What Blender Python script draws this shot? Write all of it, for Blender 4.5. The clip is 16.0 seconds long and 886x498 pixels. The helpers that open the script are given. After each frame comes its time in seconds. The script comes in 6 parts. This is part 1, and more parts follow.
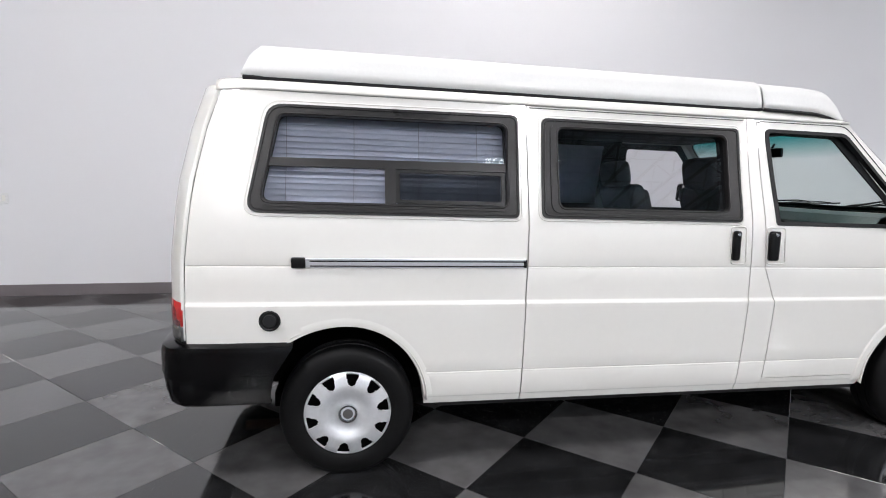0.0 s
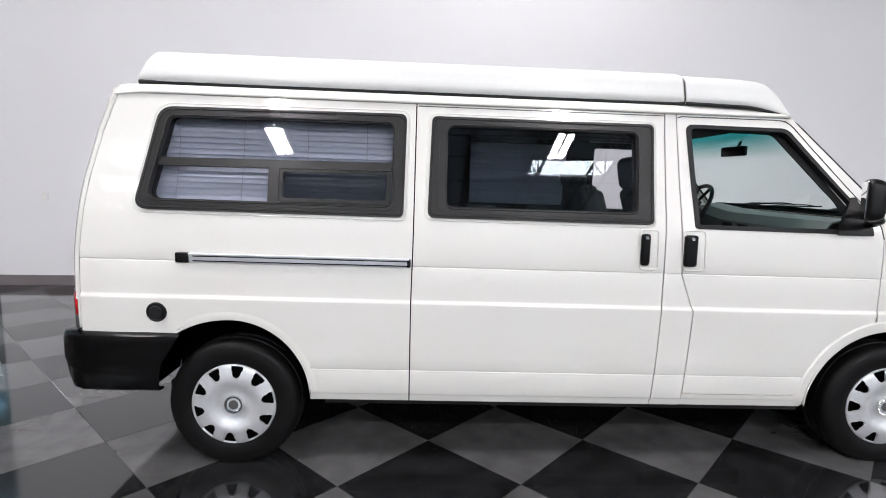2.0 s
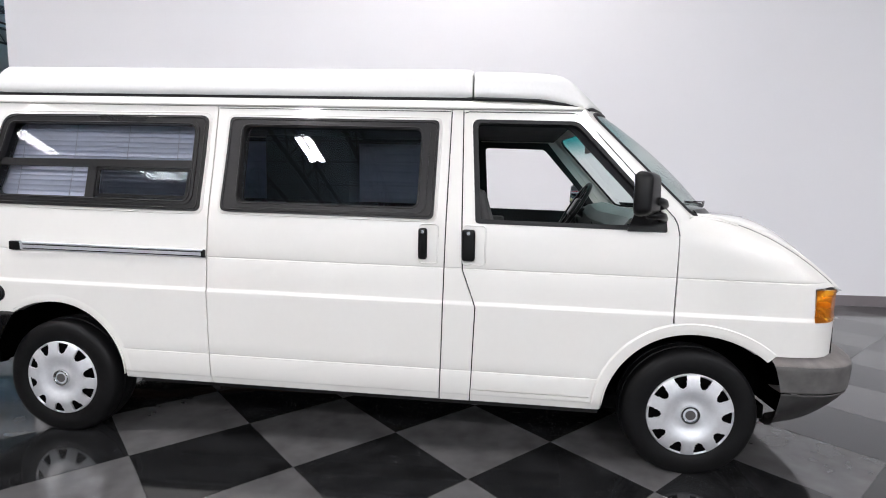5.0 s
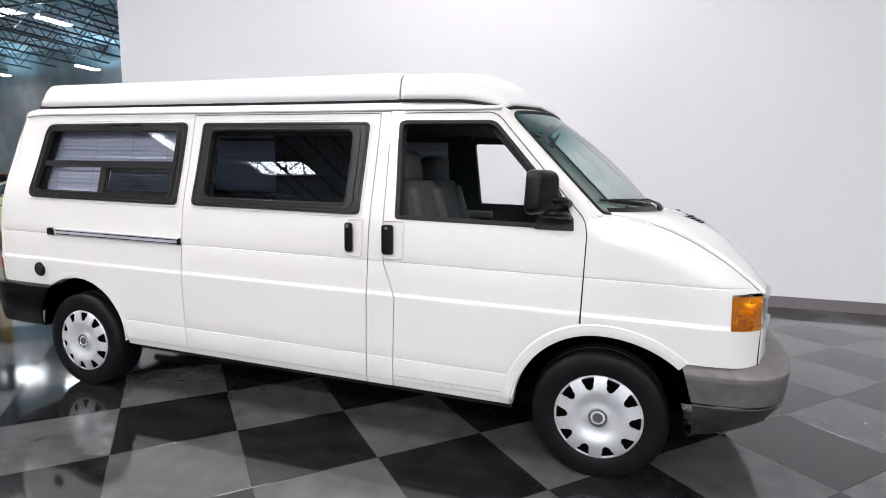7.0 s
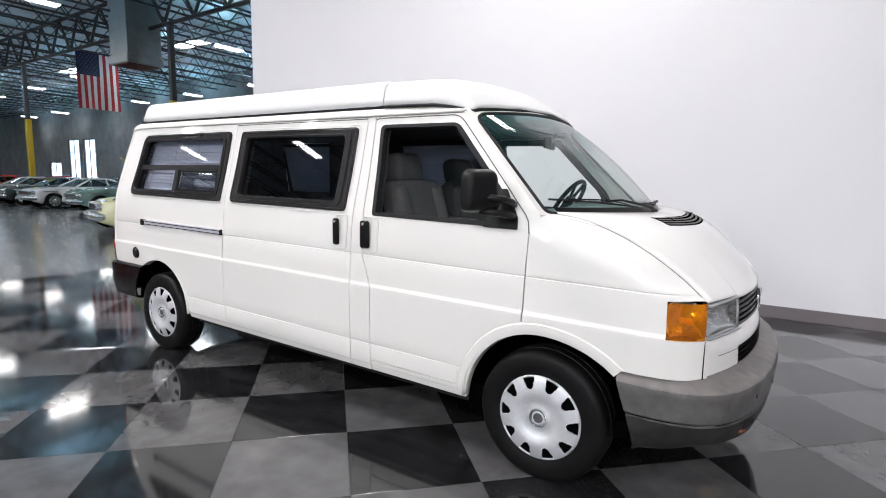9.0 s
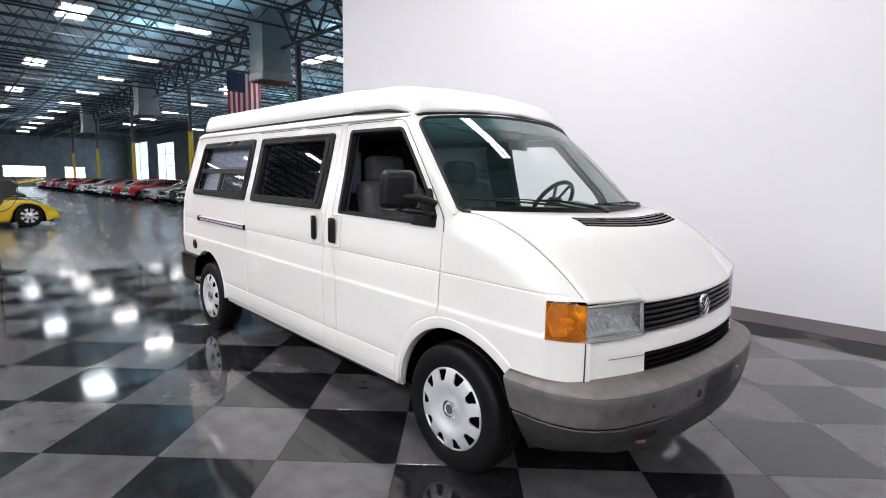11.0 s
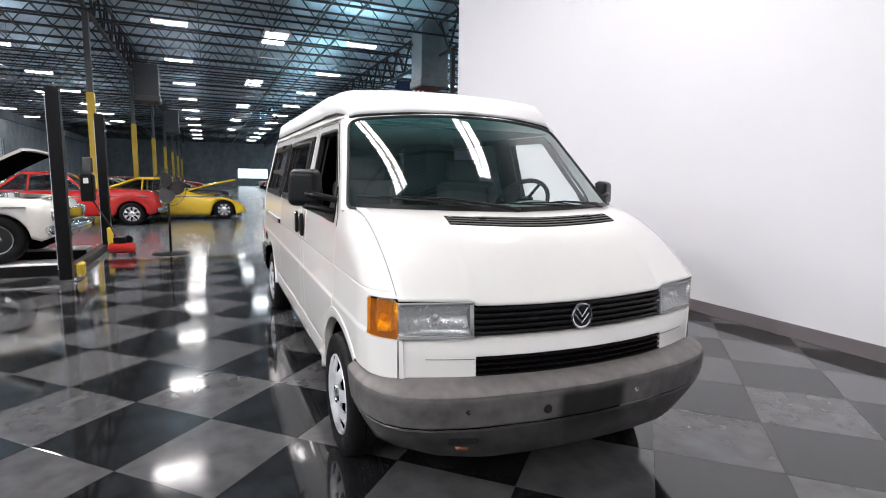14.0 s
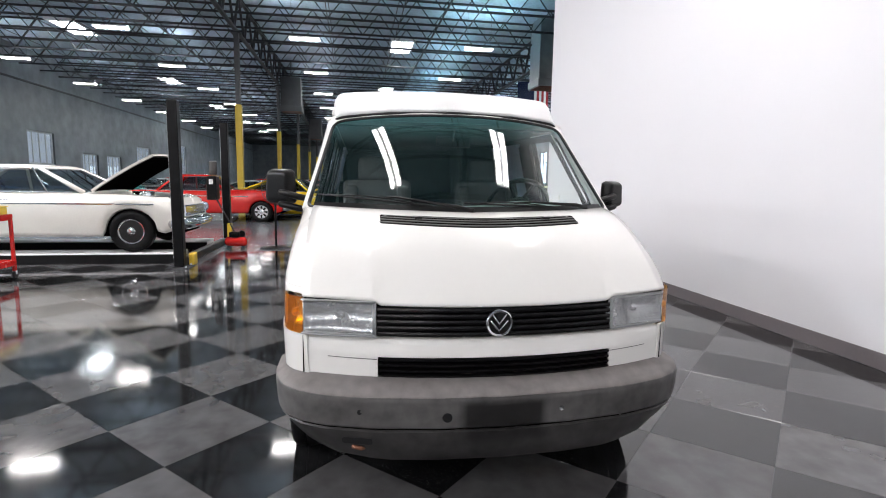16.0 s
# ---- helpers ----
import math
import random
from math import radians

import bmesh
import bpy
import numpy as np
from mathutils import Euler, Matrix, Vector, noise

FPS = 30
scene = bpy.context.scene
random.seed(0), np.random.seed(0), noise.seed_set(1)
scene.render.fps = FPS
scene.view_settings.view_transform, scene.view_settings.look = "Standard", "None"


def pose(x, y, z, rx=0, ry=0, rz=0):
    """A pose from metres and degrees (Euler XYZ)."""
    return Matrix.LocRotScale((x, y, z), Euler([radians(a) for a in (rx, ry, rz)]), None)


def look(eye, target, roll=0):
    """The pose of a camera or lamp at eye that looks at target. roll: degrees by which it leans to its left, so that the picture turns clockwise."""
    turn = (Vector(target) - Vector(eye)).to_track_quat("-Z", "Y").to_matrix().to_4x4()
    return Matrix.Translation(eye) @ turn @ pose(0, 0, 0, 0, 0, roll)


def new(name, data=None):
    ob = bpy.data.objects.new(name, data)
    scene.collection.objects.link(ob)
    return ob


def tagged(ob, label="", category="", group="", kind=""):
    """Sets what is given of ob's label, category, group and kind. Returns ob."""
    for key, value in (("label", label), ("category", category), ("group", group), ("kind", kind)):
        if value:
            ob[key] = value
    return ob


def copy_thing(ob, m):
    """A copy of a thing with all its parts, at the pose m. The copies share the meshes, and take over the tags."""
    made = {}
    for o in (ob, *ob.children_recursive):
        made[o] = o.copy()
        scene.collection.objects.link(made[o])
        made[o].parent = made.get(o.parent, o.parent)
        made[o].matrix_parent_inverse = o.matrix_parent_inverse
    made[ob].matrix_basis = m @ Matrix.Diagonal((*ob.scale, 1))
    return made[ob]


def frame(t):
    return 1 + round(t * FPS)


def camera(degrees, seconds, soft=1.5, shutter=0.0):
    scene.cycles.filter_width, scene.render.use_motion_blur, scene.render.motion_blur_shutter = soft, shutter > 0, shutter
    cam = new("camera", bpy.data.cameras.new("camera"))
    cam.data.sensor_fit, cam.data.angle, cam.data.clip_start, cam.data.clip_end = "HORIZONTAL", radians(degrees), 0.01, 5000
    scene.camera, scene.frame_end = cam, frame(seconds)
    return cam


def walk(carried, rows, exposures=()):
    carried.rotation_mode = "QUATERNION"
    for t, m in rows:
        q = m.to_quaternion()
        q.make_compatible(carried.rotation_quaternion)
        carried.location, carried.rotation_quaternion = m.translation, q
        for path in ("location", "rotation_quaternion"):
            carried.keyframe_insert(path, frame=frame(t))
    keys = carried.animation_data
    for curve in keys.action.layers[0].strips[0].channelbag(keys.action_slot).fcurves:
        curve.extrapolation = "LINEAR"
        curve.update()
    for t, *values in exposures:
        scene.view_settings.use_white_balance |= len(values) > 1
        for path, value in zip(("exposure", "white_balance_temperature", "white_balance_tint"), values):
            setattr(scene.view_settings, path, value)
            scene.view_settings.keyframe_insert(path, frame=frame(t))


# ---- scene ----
cam = camera(80.5, 16.0, 1.0)
PATH = [
    (0, (-1.668, -3.299, 1.415), (-1.301, -1.35, 1.155), 1.0),
    (0.5, (-1.434, -3.332, 1.411), (-1.152, -1.369, 1.153), 1.1),
    (1, (-1.213, -3.358, 1.405), (-1.0, -1.385, 1.152), 1.2),
    (1.5, (-0.988, -3.376, 1.409), (-0.837, -1.398, 1.154), 1.1),
    (2, (-0.767, -3.393, 1.412), (-0.67, -1.411, 1.158), 1.1),
    (2.5, (-0.536, -3.407, 1.403), (-0.461, -1.424, 1.157), 1.0),
    (3, (-0.294, -3.422, 1.4), (-0.246, -1.437, 1.155), 1.0),
    (3.5, (-0.058, -3.429, 1.396), (-0.058, -1.443, 1.153), 1.0),
    (4, (0.192, -3.441, 1.381), (0.116, -1.456, 1.15), 1.0),
    (4.5, (0.442, -3.452, 1.372), (0.309, -1.469, 1.147), 0.9),
    (5, (0.691, -3.457, 1.371), (0.498, -1.48, 1.144), 0.9),
    (7.3, (1.807, -3.373, 1.418), (1.117, -1.515, 1.151), 0.8),
    (7.5, (1.898, -3.353, 1.42), (1.149, -1.518, 1.153), 0.8),
    (8, (2.11, -3.303, 1.426), (1.236, -1.524, 1.154), 0.8),
    (8.5, (2.337, -3.233, 1.424), (1.343, -1.519, 1.155), 0.7),
    (9, (2.557, -3.147, 1.402), (1.473, -1.485, 1.148), 0.9),
    (9.2, (2.652, -3.1, 1.399), (1.527, -1.466, 1.143), 0.9),
    (11.3, (3.517, -2.547, 1.399), (2.032, -1.232, 1.149), 1.0),
    (11.5, (3.585, -2.484, 1.4), (2.074, -1.199, 1.147), 1.1),
    (12, (3.747, -2.293, 1.397), (2.17, -1.09, 1.145), 1.0),
    (12.5, (3.903, -2.105, 1.402), (2.257, -0.998, 1.147), 0.9),
    (13, (4.031, -1.91, 1.399), (2.32, -0.905, 1.147), 1.1),
    (13.5, (4.148, -1.712, 1.4), (2.384, -0.805, 1.148), 1.2),
    (14, (4.26, -1.493, 1.409), (2.449, -0.682, 1.152), 0.8),
    (14.5, (4.339, -1.274, 1.406), (2.488, -0.562, 1.15), 1.0),
    (15, (4.402, -1.046, 1.407), (2.509, -0.455, 1.148), 0.7),
    (15.5, (4.451, -0.826, 1.405), (2.523, -0.358, 1.147), 0.6),
    (16, (4.487, -0.614, 1.405), (2.532, -0.275, 1.15), 0.9),
]
walk(cam, [(t, look(eye, target, roll)) for t, eye, target, roll in PATH], [(0.0, -0.20, 6500, 12), (5.0, -0.10, 6500, 13), (9.0, -0.03, 6500, 13), (12.0, 0.03, 6500, 14), (16.0, 0.14, 6550, 13)])

# ---- world, light, exposure ----
world = bpy.data.worlds.new("hall_air")
scene.world = world
world.use_nodes = True
world.node_tree.nodes["Background"].inputs[0].default_value = (0.55, 0.62, 0.72, 1)
world.node_tree.nodes["Background"].inputs[1].default_value = 0.02


def area_lamp(name, x, y, z, sx, sy, power, colour):
    data = bpy.data.lights.new(name, "AREA")
    data.shape, data.size, data.size_y, data.energy, data.color = "RECTANGLE", sx, sy, power, colour
    ob = new(name, data)
    ob.matrix_world = pose(x, y, z)
    return ob


TUBES = [(0.6, -1.5), (0.6, 2.1)]
TUBE_Z, LAMP_Z = 6.2, 7.5
NEAR = [(x, y) for x in (-4.57, 2.88, 10.33, 17.78) for y in (-10.7, -18.1)] + [(-5.2, -2.65), (9.7, -2.65), (17.15, -2.65)]
for lx, ly in TUBES:
    for s in (-0.145, 0.145):
        area_lamp("tube_light", lx, ly + s, TUBE_Z - 0.03, 2.8, 0.18, 26 if ly < 0 else 34, (1.0, 0.98, 0.985))
for lx, ly in NEAR:
    for s in (-0.125, 0.125):
        area_lamp("bay_light", lx + s, ly, LAMP_Z - 0.03, 0.16, 1.25, 450 if ly < -15 else 260 if ly < -5 else 250 if lx < 0 else 160 if lx > 15 else 90, (0.94, 0.965, 1.0) if ly < -15 else (1.0, 0.975, 0.985))


# ---- materials ----
def nodes_of(name):
    m = bpy.data.materials.new(name)
    m.use_nodes = True
    nt = m.node_tree
    return m, nt, nt.nodes["Principled BSDF"]


def mat(name, colour, rough=0.5, metal=0.0, var=0.12, scale=6.0, fine=60.0, bump=0.05, coat=0.0, rvar=0.1, spec=0.5, random_by="", stretch=None):
    """A surface with two scales of mottling in colour and gloss, and a fine relief."""
    m, nt, b = nodes_of(name)
    tc = nt.nodes.new("ShaderNodeTexCoord")
    n1, n2 = nt.nodes.new("ShaderNodeTexNoise"), nt.nodes.new("ShaderNodeTexNoise")
    n1.inputs["Scale"].default_value, n2.inputs["Scale"].default_value = scale, fine
    n1.inputs["Detail"].default_value, n2.inputs["Detail"].default_value = 5, 3
    for n in (n1, n2):
        if stretch and n is n1:
            mp = nt.nodes.new("ShaderNodeMapping")
            mp.inputs["Scale"].default_value = stretch
            nt.links.new(tc.outputs["Object"], mp.inputs["Vector"])
            nt.links.new(mp.outputs[0], n.inputs["Vector"])
        else:
            nt.links.new(tc.outputs["Object"], n.inputs["Vector"])
    add = nt.nodes.new("ShaderNodeMath")
    add.operation = "ADD"
    nt.links.new(n1.outputs["Fac"], add.inputs[0])
    nt.links.new(n2.outputs["Fac"], add.inputs[1])
    ramp = nt.nodes.new("ShaderNodeMapRange")
    ramp.inputs["From Min"].default_value, ramp.inputs["From Max"].default_value = 0.6, 1.4
    ramp.inputs["To Min"].default_value, ramp.inputs["To Max"].default_value = 1 - var, 1 + var
    nt.links.new(add.outputs[0], ramp.inputs["Value"])
    fac = ramp.outputs["Result"]
    if random_by:
        info = nt.nodes.new("ShaderNodeObjectInfo" if random_by == "object" else "ShaderNodeNewGeometry")
        rr = nt.nodes.new("ShaderNodeMapRange")
        rr.inputs["To Min"].default_value, rr.inputs["To Max"].default_value = 0.88, 1.12
        nt.links.new(info.outputs["Random" if random_by == "object" else "Random Per Island"], rr.inputs["Value"])
        mul = nt.nodes.new("ShaderNodeMath")
        mul.operation = "MULTIPLY"
        nt.links.new(fac, mul.inputs[0])
        nt.links.new(rr.outputs["Result"], mul.inputs[1])
        fac = mul.outputs[0]
    vm = nt.nodes.new("ShaderNodeVectorMath")
    vm.operation = "SCALE"
    vm.inputs[0].default_value = colour[:3]
    nt.links.new(fac, vm.inputs["Scale"])
    nt.links.new(vm.outputs[0], b.inputs["Base Color"])
    r2 = nt.nodes.new("ShaderNodeMapRange")
    r2.inputs["From Min"].default_value, r2.inputs["From Max"].default_value = 0.3, 0.7
    r2.inputs["To Min"].default_value, r2.inputs["To Max"].default_value = max(0.02, rough * (1 - rvar)), min(1, rough * (1 + rvar))
    nt.links.new(n1.outputs["Fac"], r2.inputs["Value"])
    nt.links.new(r2.outputs["Result"], b.inputs["Roughness"])
    b.inputs["Metallic"].default_value = metal
    b.inputs["Specular IOR Level"].default_value = spec
    b.inputs["Coat Weight"].default_value = coat
    b.inputs["Coat Roughness"].default_value = 0.04
    if bump:
        bp = nt.nodes.new("ShaderNodeBump")
        bp.inputs["Strength"].default_value, bp.inputs["Distance"].default_value = bump, 0.002
        nt.links.new(n2.outputs["Fac"], bp.inputs["Height"])
        nt.links.new(bp.outputs[0], b.inputs["Normal"])
    return m


def glow(name, colour, strength):
    m, nt, b = nodes_of(name)
    b.inputs["Base Color"].default_value = (0.8, 0.8, 0.8, 1)
    b.inputs["Emission Color"].default_value = (*colour, 1)
    b.inputs["Emission Strength"].default_value = strength
    return m


def gloss_share(nt, f0):
    """How much a pane mirrors, alike from both sides: f0 head-on, rising steeply at a grazing angle."""
    lw, p, k = (nt.nodes.new(n) for n in ("ShaderNodeLayerWeight", "ShaderNodeMath", "ShaderNodeMapRange"))
    lw.inputs["Blend"].default_value = 0.5
    p.operation = "POWER"
    p.inputs[1].default_value = 5.0
    k.inputs["To Min"].default_value = f0
    nt.links.new(lw.outputs["Facing"], p.inputs[0])
    nt.links.new(p.outputs[0], k.inputs["Value"])
    return k.outputs[0]


def glass(name, tint, f0=0.07, rough=0.0):
    """Thin pane: a mix of tinted see-through and mirror gloss by Fresnel."""
    m, nt, b = nodes_of(name)
    out = nt.nodes["Material Output"]
    nt.nodes.remove(b)
    tr, gl, mix = (nt.nodes.new(k) for k in ("ShaderNodeBsdfTransparent", "ShaderNodeBsdfGlossy", "ShaderNodeMixShader"))
    tr.inputs[0].default_value = (*tint, 1)
    gl.inputs["Roughness"].default_value = rough
    gl.inputs[0].default_value = (0.95, 0.97, 1.0, 1)
    nt.links.new(gloss_share(nt, f0), mix.inputs[0])
    nt.links.new(tr.outputs[0], mix.inputs[1])
    nt.links.new(gl.outputs[0], mix.inputs[2])
    nt.links.new(mix.outputs[0], out.inputs[0])
    return m


def speckled(name, base, speck, amount, mottle, rough):
    """Polished vinyl tile: mottled ground with small pale chips and dull scuffs."""
    m, nt, b = nodes_of(name)
    tc = nt.nodes.new("ShaderNodeTexCoord")
    big, vor, grain, scuff = (nt.nodes.new(k) for k in ("ShaderNodeTexNoise", "ShaderNodeTexVoronoi", "ShaderNodeTexNoise", "ShaderNodeTexNoise"))
    big.inputs["Scale"].default_value, vor.inputs["Scale"].default_value = 7.0, 92.0
    grain.inputs["Scale"].default_value, scuff.inputs["Scale"].default_value = 9.0, 2.3
    scuff.inputs["Detail"].default_value = 8
    geo = nt.nodes.new("ShaderNodeNewGeometry")
    for n in (big, vor, grain, scuff):
        nt.links.new(geo.outputs["Position"], n.inputs["Vector"])
    thr = nt.nodes.new("ShaderNodeMapRange")
    thr.inputs["From Min"].default_value, thr.inputs["From Max"].default_value = 0.22, 0.14
    nt.links.new(vor.outputs["Distance"], thr.inputs["Value"])
    sel = nt.nodes.new("ShaderNodeMapRange")
    sel.inputs["From Min"].default_value, sel.inputs["From Max"].default_value = 0.43, 0.56
    nt.links.new(grain.outputs["Fac"], sel.inputs["Value"])
    sep = nt.nodes.new("ShaderNodeSeparateColor")
    nt.links.new(vor.outputs["Color"], sep.inputs[0])
    pick = nt.nodes.new("ShaderNodeMath")
    pick.operation = "GREATER_THAN"
    pick.inputs[1].default_value = 1 - amount
    nt.links.new(sep.outputs[0], pick.inputs[0])
    m1, m2 = nt.nodes.new("ShaderNodeMath"), nt.nodes.new("ShaderNodeMath")
    m1.operation = m2.operation = "MULTIPLY"
    nt.links.new(thr.outputs[0], m1.inputs[0])
    nt.links.new(pick.outputs[0], m1.inputs[1])
    nt.links.new(m1.outputs[0], m2.inputs[0])
    nt.links.new(sel.outputs[0], m2.inputs[1])
    info = nt.nodes.new("ShaderNodeObjectInfo")
    tone = nt.nodes.new("ShaderNodeMapRange")
    tone.inputs["To Min"].default_value, tone.inputs["To Max"].default_value = 0.9, 1.1
    nt.links.new(info.outputs["Random"], tone.inputs["Value"])
    mr = nt.nodes.new("ShaderNodeMapRange")
    mr.inputs["From Min"].default_value, mr.inputs["From Max"].default_value = 0.3, 0.7
    mr.inputs["To Min"].default_value, mr.inputs["To Max"].default_value = 1 - mottle, 1 + mottle
    nt.links.new(big.outputs["Fac"], mr.inputs["Value"])
    mm = nt.nodes.new("ShaderNodeMath")
    mm.operation = "MULTIPLY"
    nt.links.new(tone.outputs[0], mm.inputs[0])
    nt.links.new(mr.outputs[0], mm.inputs[1])
    vm = nt.nodes.new("ShaderNodeVectorMath")
    vm.operation = "SCALE"
    vm.inputs[0].default_value = base
    nt.links.new(mm.outputs[0], vm.inputs["Scale"])
    mx = nt.nodes.new("ShaderNodeMix")
    mx.data_type = "RGBA"
    mx.inputs["B"].default_value = (*speck, 1)
    for s in mx.inputs:
        if s.type == "RGBA" and s.name == "B":
            s.default_value = (*speck, 1)
        if s.type == "RGBA" and s.name == "A":
            nt.links.new(vm.outputs[0], s)
    nt.links.new(m2.outputs[0], mx.inputs[0])
    nt.links.new([s for s in mx.outputs if s.type == "RGBA"][0], b.inputs["Base Color"])
    rr = nt.nodes.new("ShaderNodeMapRange")
    rr.inputs["From Min"].default_value, rr.inputs["From Max"].default_value = 0.35, 0.7
    rr.inputs["To Min"].default_value, rr.inputs["To Max"].default_value = rough * 0.8, rough * 1.35
    nt.links.new(scuff.outputs["Fac"], rr.inputs["Value"])
    nt.links.new(rr.outputs[0], b.inputs["Roughness"])
    b.inputs["Specular IOR Level"].default_value = 0.8
    bp = nt.nodes.new("ShaderNodeBump")
    bp.inputs["Strength"].default_value, bp.inputs["Distance"].default_value = 0.025, 0.004
    nt.links.new(big.outputs["Fac"], bp.inputs["Height"])
    nt.links.new(bp.outputs[0], b.inputs["Normal"])
    return m


M_WALL = mat("painted_wall", (0.725, 0.72, 0.74), 0.6, var=0.025, scale=0.7, fine=180, bump=0.08)
M_BASE = mat("rubber_baseboard", (0.16, 0.142, 0.147), 0.45, var=0.1)
M_DARKTILE = speckled("black_vinyl", (0.0105, 0.0108, 0.0115), (0.135, 0.135, 0.135), 0.6, 0.4, 0.072)
M_GREYTILE = speckled("grey_vinyl", (0.079, 0.078, 0.079), (0.125, 0.125, 0.125), 0.25, 0.2, 0.085)
M_CONCRETE = mat("polished_concrete", (0.13, 0.138, 0.145), 0.19, var=0.25, scale=0.6, fine=12, bump=0.0, rvar=0.2)
M_CONCWALL = mat("tilt_up_concrete", (0.25, 0.275, 0.29), 0.8, var=0.30, scale=0.5, fine=1.3, bump=0.2, stretch=(1, 1, 0.35))
M_ROOFDECK = mat("roof_insulation", (0.50, 0.61, 0.68), 0.7, var=0.25, scale=0.5, fine=8, bump=0.2)
M_STEEL = mat("dark_steel", (0.028, 0.030, 0.033), 0.55, var=0.2)
M_COLUMN = mat("grey_column_paint", (0.06, 0.065, 0.07), 0.5, var=0.15)
M_YELLOW = mat("yellow_paint", (0.62, 0.42, 0.03), 0.45, var=0.12, scale=3)
M_DUCTDARK = mat("dull_duct", (0.10, 0.105, 0.11), 0.5, 0.3, var=0.2, scale=3)
M_DUCT = mat("galvanised_duct", (0.30, 0.33, 0.34), 0.42, 0.7, var=0.2, scale=3)
M_TUBE = glow("lamp_diffuser", (1.0, 0.98, 0.95), 12.0)
M_HALL = glow("hall_lamp_diffuser", (1.0, 0.98, 0.95), 30.0)
# made-up glow on top of the lamps; stands in for daylight on the deck
M_DECKFILL = glow("lamp_uplight", (0.46, 0.80, 1.0), 190.0)
M_DECKFILLDIM = glow("lamp_uplight_dim", (0.78, 0.88, 1.0), 75.0)
M_SKY = glow("skylight_dome", (0.85, 0.95, 1.0), 22.0)
M_DAY = glow("daylight_opening", (0.78, 0.93, 1.0), 3.0)
M_DAYSOFT = glow("frosted_daylight", (0.80, 0.93, 0.96), 0.42)
M_WINFRAME = mat("grey_window_frame", (0.55, 0.58, 0.60), 0.5)
M_WHITEMETAL = mat("white_metal", (0.7, 0.7, 0.7), 0.4)
M_VAN = mat("white_van_paint", (0.775, 0.76, 0.722), 0.30, var=0.012, scale=1.2, fine=30, bump=0.0, coat=0.85, rvar=0.02)
M_FIBRE = mat("fibreglass_roof_paint", (0.752, 0.752, 0.738), 0.36, var=0.03, scale=3, fine=70, bump=0.04, coat=0.2)
M_BLACKPL = mat("black_plastic", (0.0048, 0.0048, 0.0052), 0.34, var=0.25, scale=9, fine=200, bump=0.12, spec=0.24)
M_GLOSSBLK = mat("glossy_black_bumper", (0.003, 0.003, 0.0034), 0.20, var=0.3, scale=6, fine=90, bump=0.04, spec=0.22, rvar=0.3)
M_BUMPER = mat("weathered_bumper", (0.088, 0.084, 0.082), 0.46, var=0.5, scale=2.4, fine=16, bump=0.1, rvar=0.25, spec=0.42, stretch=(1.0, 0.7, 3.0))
# faded, and lightened further: overhead light on the ledge is in the colour
M_BUMPTOP = mat("faded_lit_bumper_top", (0.165, 0.150, 0.143), 0.5, var=0.35, scale=2.4, fine=16, bump=0.1, rvar=0.25, spec=0.4, stretch=(1.0, 0.7, 3.0))
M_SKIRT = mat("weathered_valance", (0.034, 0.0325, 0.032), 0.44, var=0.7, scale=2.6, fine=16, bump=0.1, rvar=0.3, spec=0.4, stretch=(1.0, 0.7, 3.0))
M_GREYPL = mat("faded_grey_plastic", (0.062, 0.060, 0.060), 0.5, var=0.3, scale=5, fine=150, bump=0.2, rvar=0.25)
M_FRAME = mat("window_frame_plastic", (0.0140, 0.0132, 0.0136), 0.34, var=0.45, spec=0.27, rvar=0.3, stretch=(0.3, 1, 1), scale=4, fine=90, bump=0.1)
M_RUBBER = mat("black_rubber", (0.010, 0.010, 0.011), 0.55, var=0.2, bump=0.1, spec=0.3)
M_TYRE = mat("tyre_rubber", (0.0035, 0.0035, 0.0038), 0.55, var=0.35, scale=10, fine=120, bump=0.25, spec=0.17, rvar=0.3)
M_POST = mat("black_post_paint", (0.0035, 0.0035, 0.004), 0.4, var=0.3, spec=0.2)
M_CORD = mat("grey_blind_cord", (0.30, 0.31, 0.34), 0.8)
M_SEAM = mat("grey_shut_line", (0.10, 0.10, 0.10), 0.8, spec=0.1)
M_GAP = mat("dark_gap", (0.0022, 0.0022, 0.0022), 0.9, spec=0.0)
M_SILVER = mat("silver_wheel_paint", (0.62, 0.63, 0.65), 0.36, 0.4, var=0.08, scale=14, bump=0.02)
M_CHROME = mat("chrome", (0.75, 0.76, 0.77), 0.10, 1.0, var=0.04, bump=0)
M_ALU = mat("aluminium_track", (0.62, 0.64, 0.68), 0.34, 0.35, var=0.05, bump=0)
M_INT = mat("dark_interior_trim", (0.028, 0.029, 0.031), 0.8, spec=0.25, var=0.2, bump=0.2)
M_SEAT = mat("grey_seat_cloth", (0.085, 0.083, 0.084), 0.9, var=0.25, scale=20, fine=250, bump=0.5)
M_DASH = mat("grey_dashboard", (0.175, 0.205, 0.198), 0.55, var=0.15, bump=0.2)


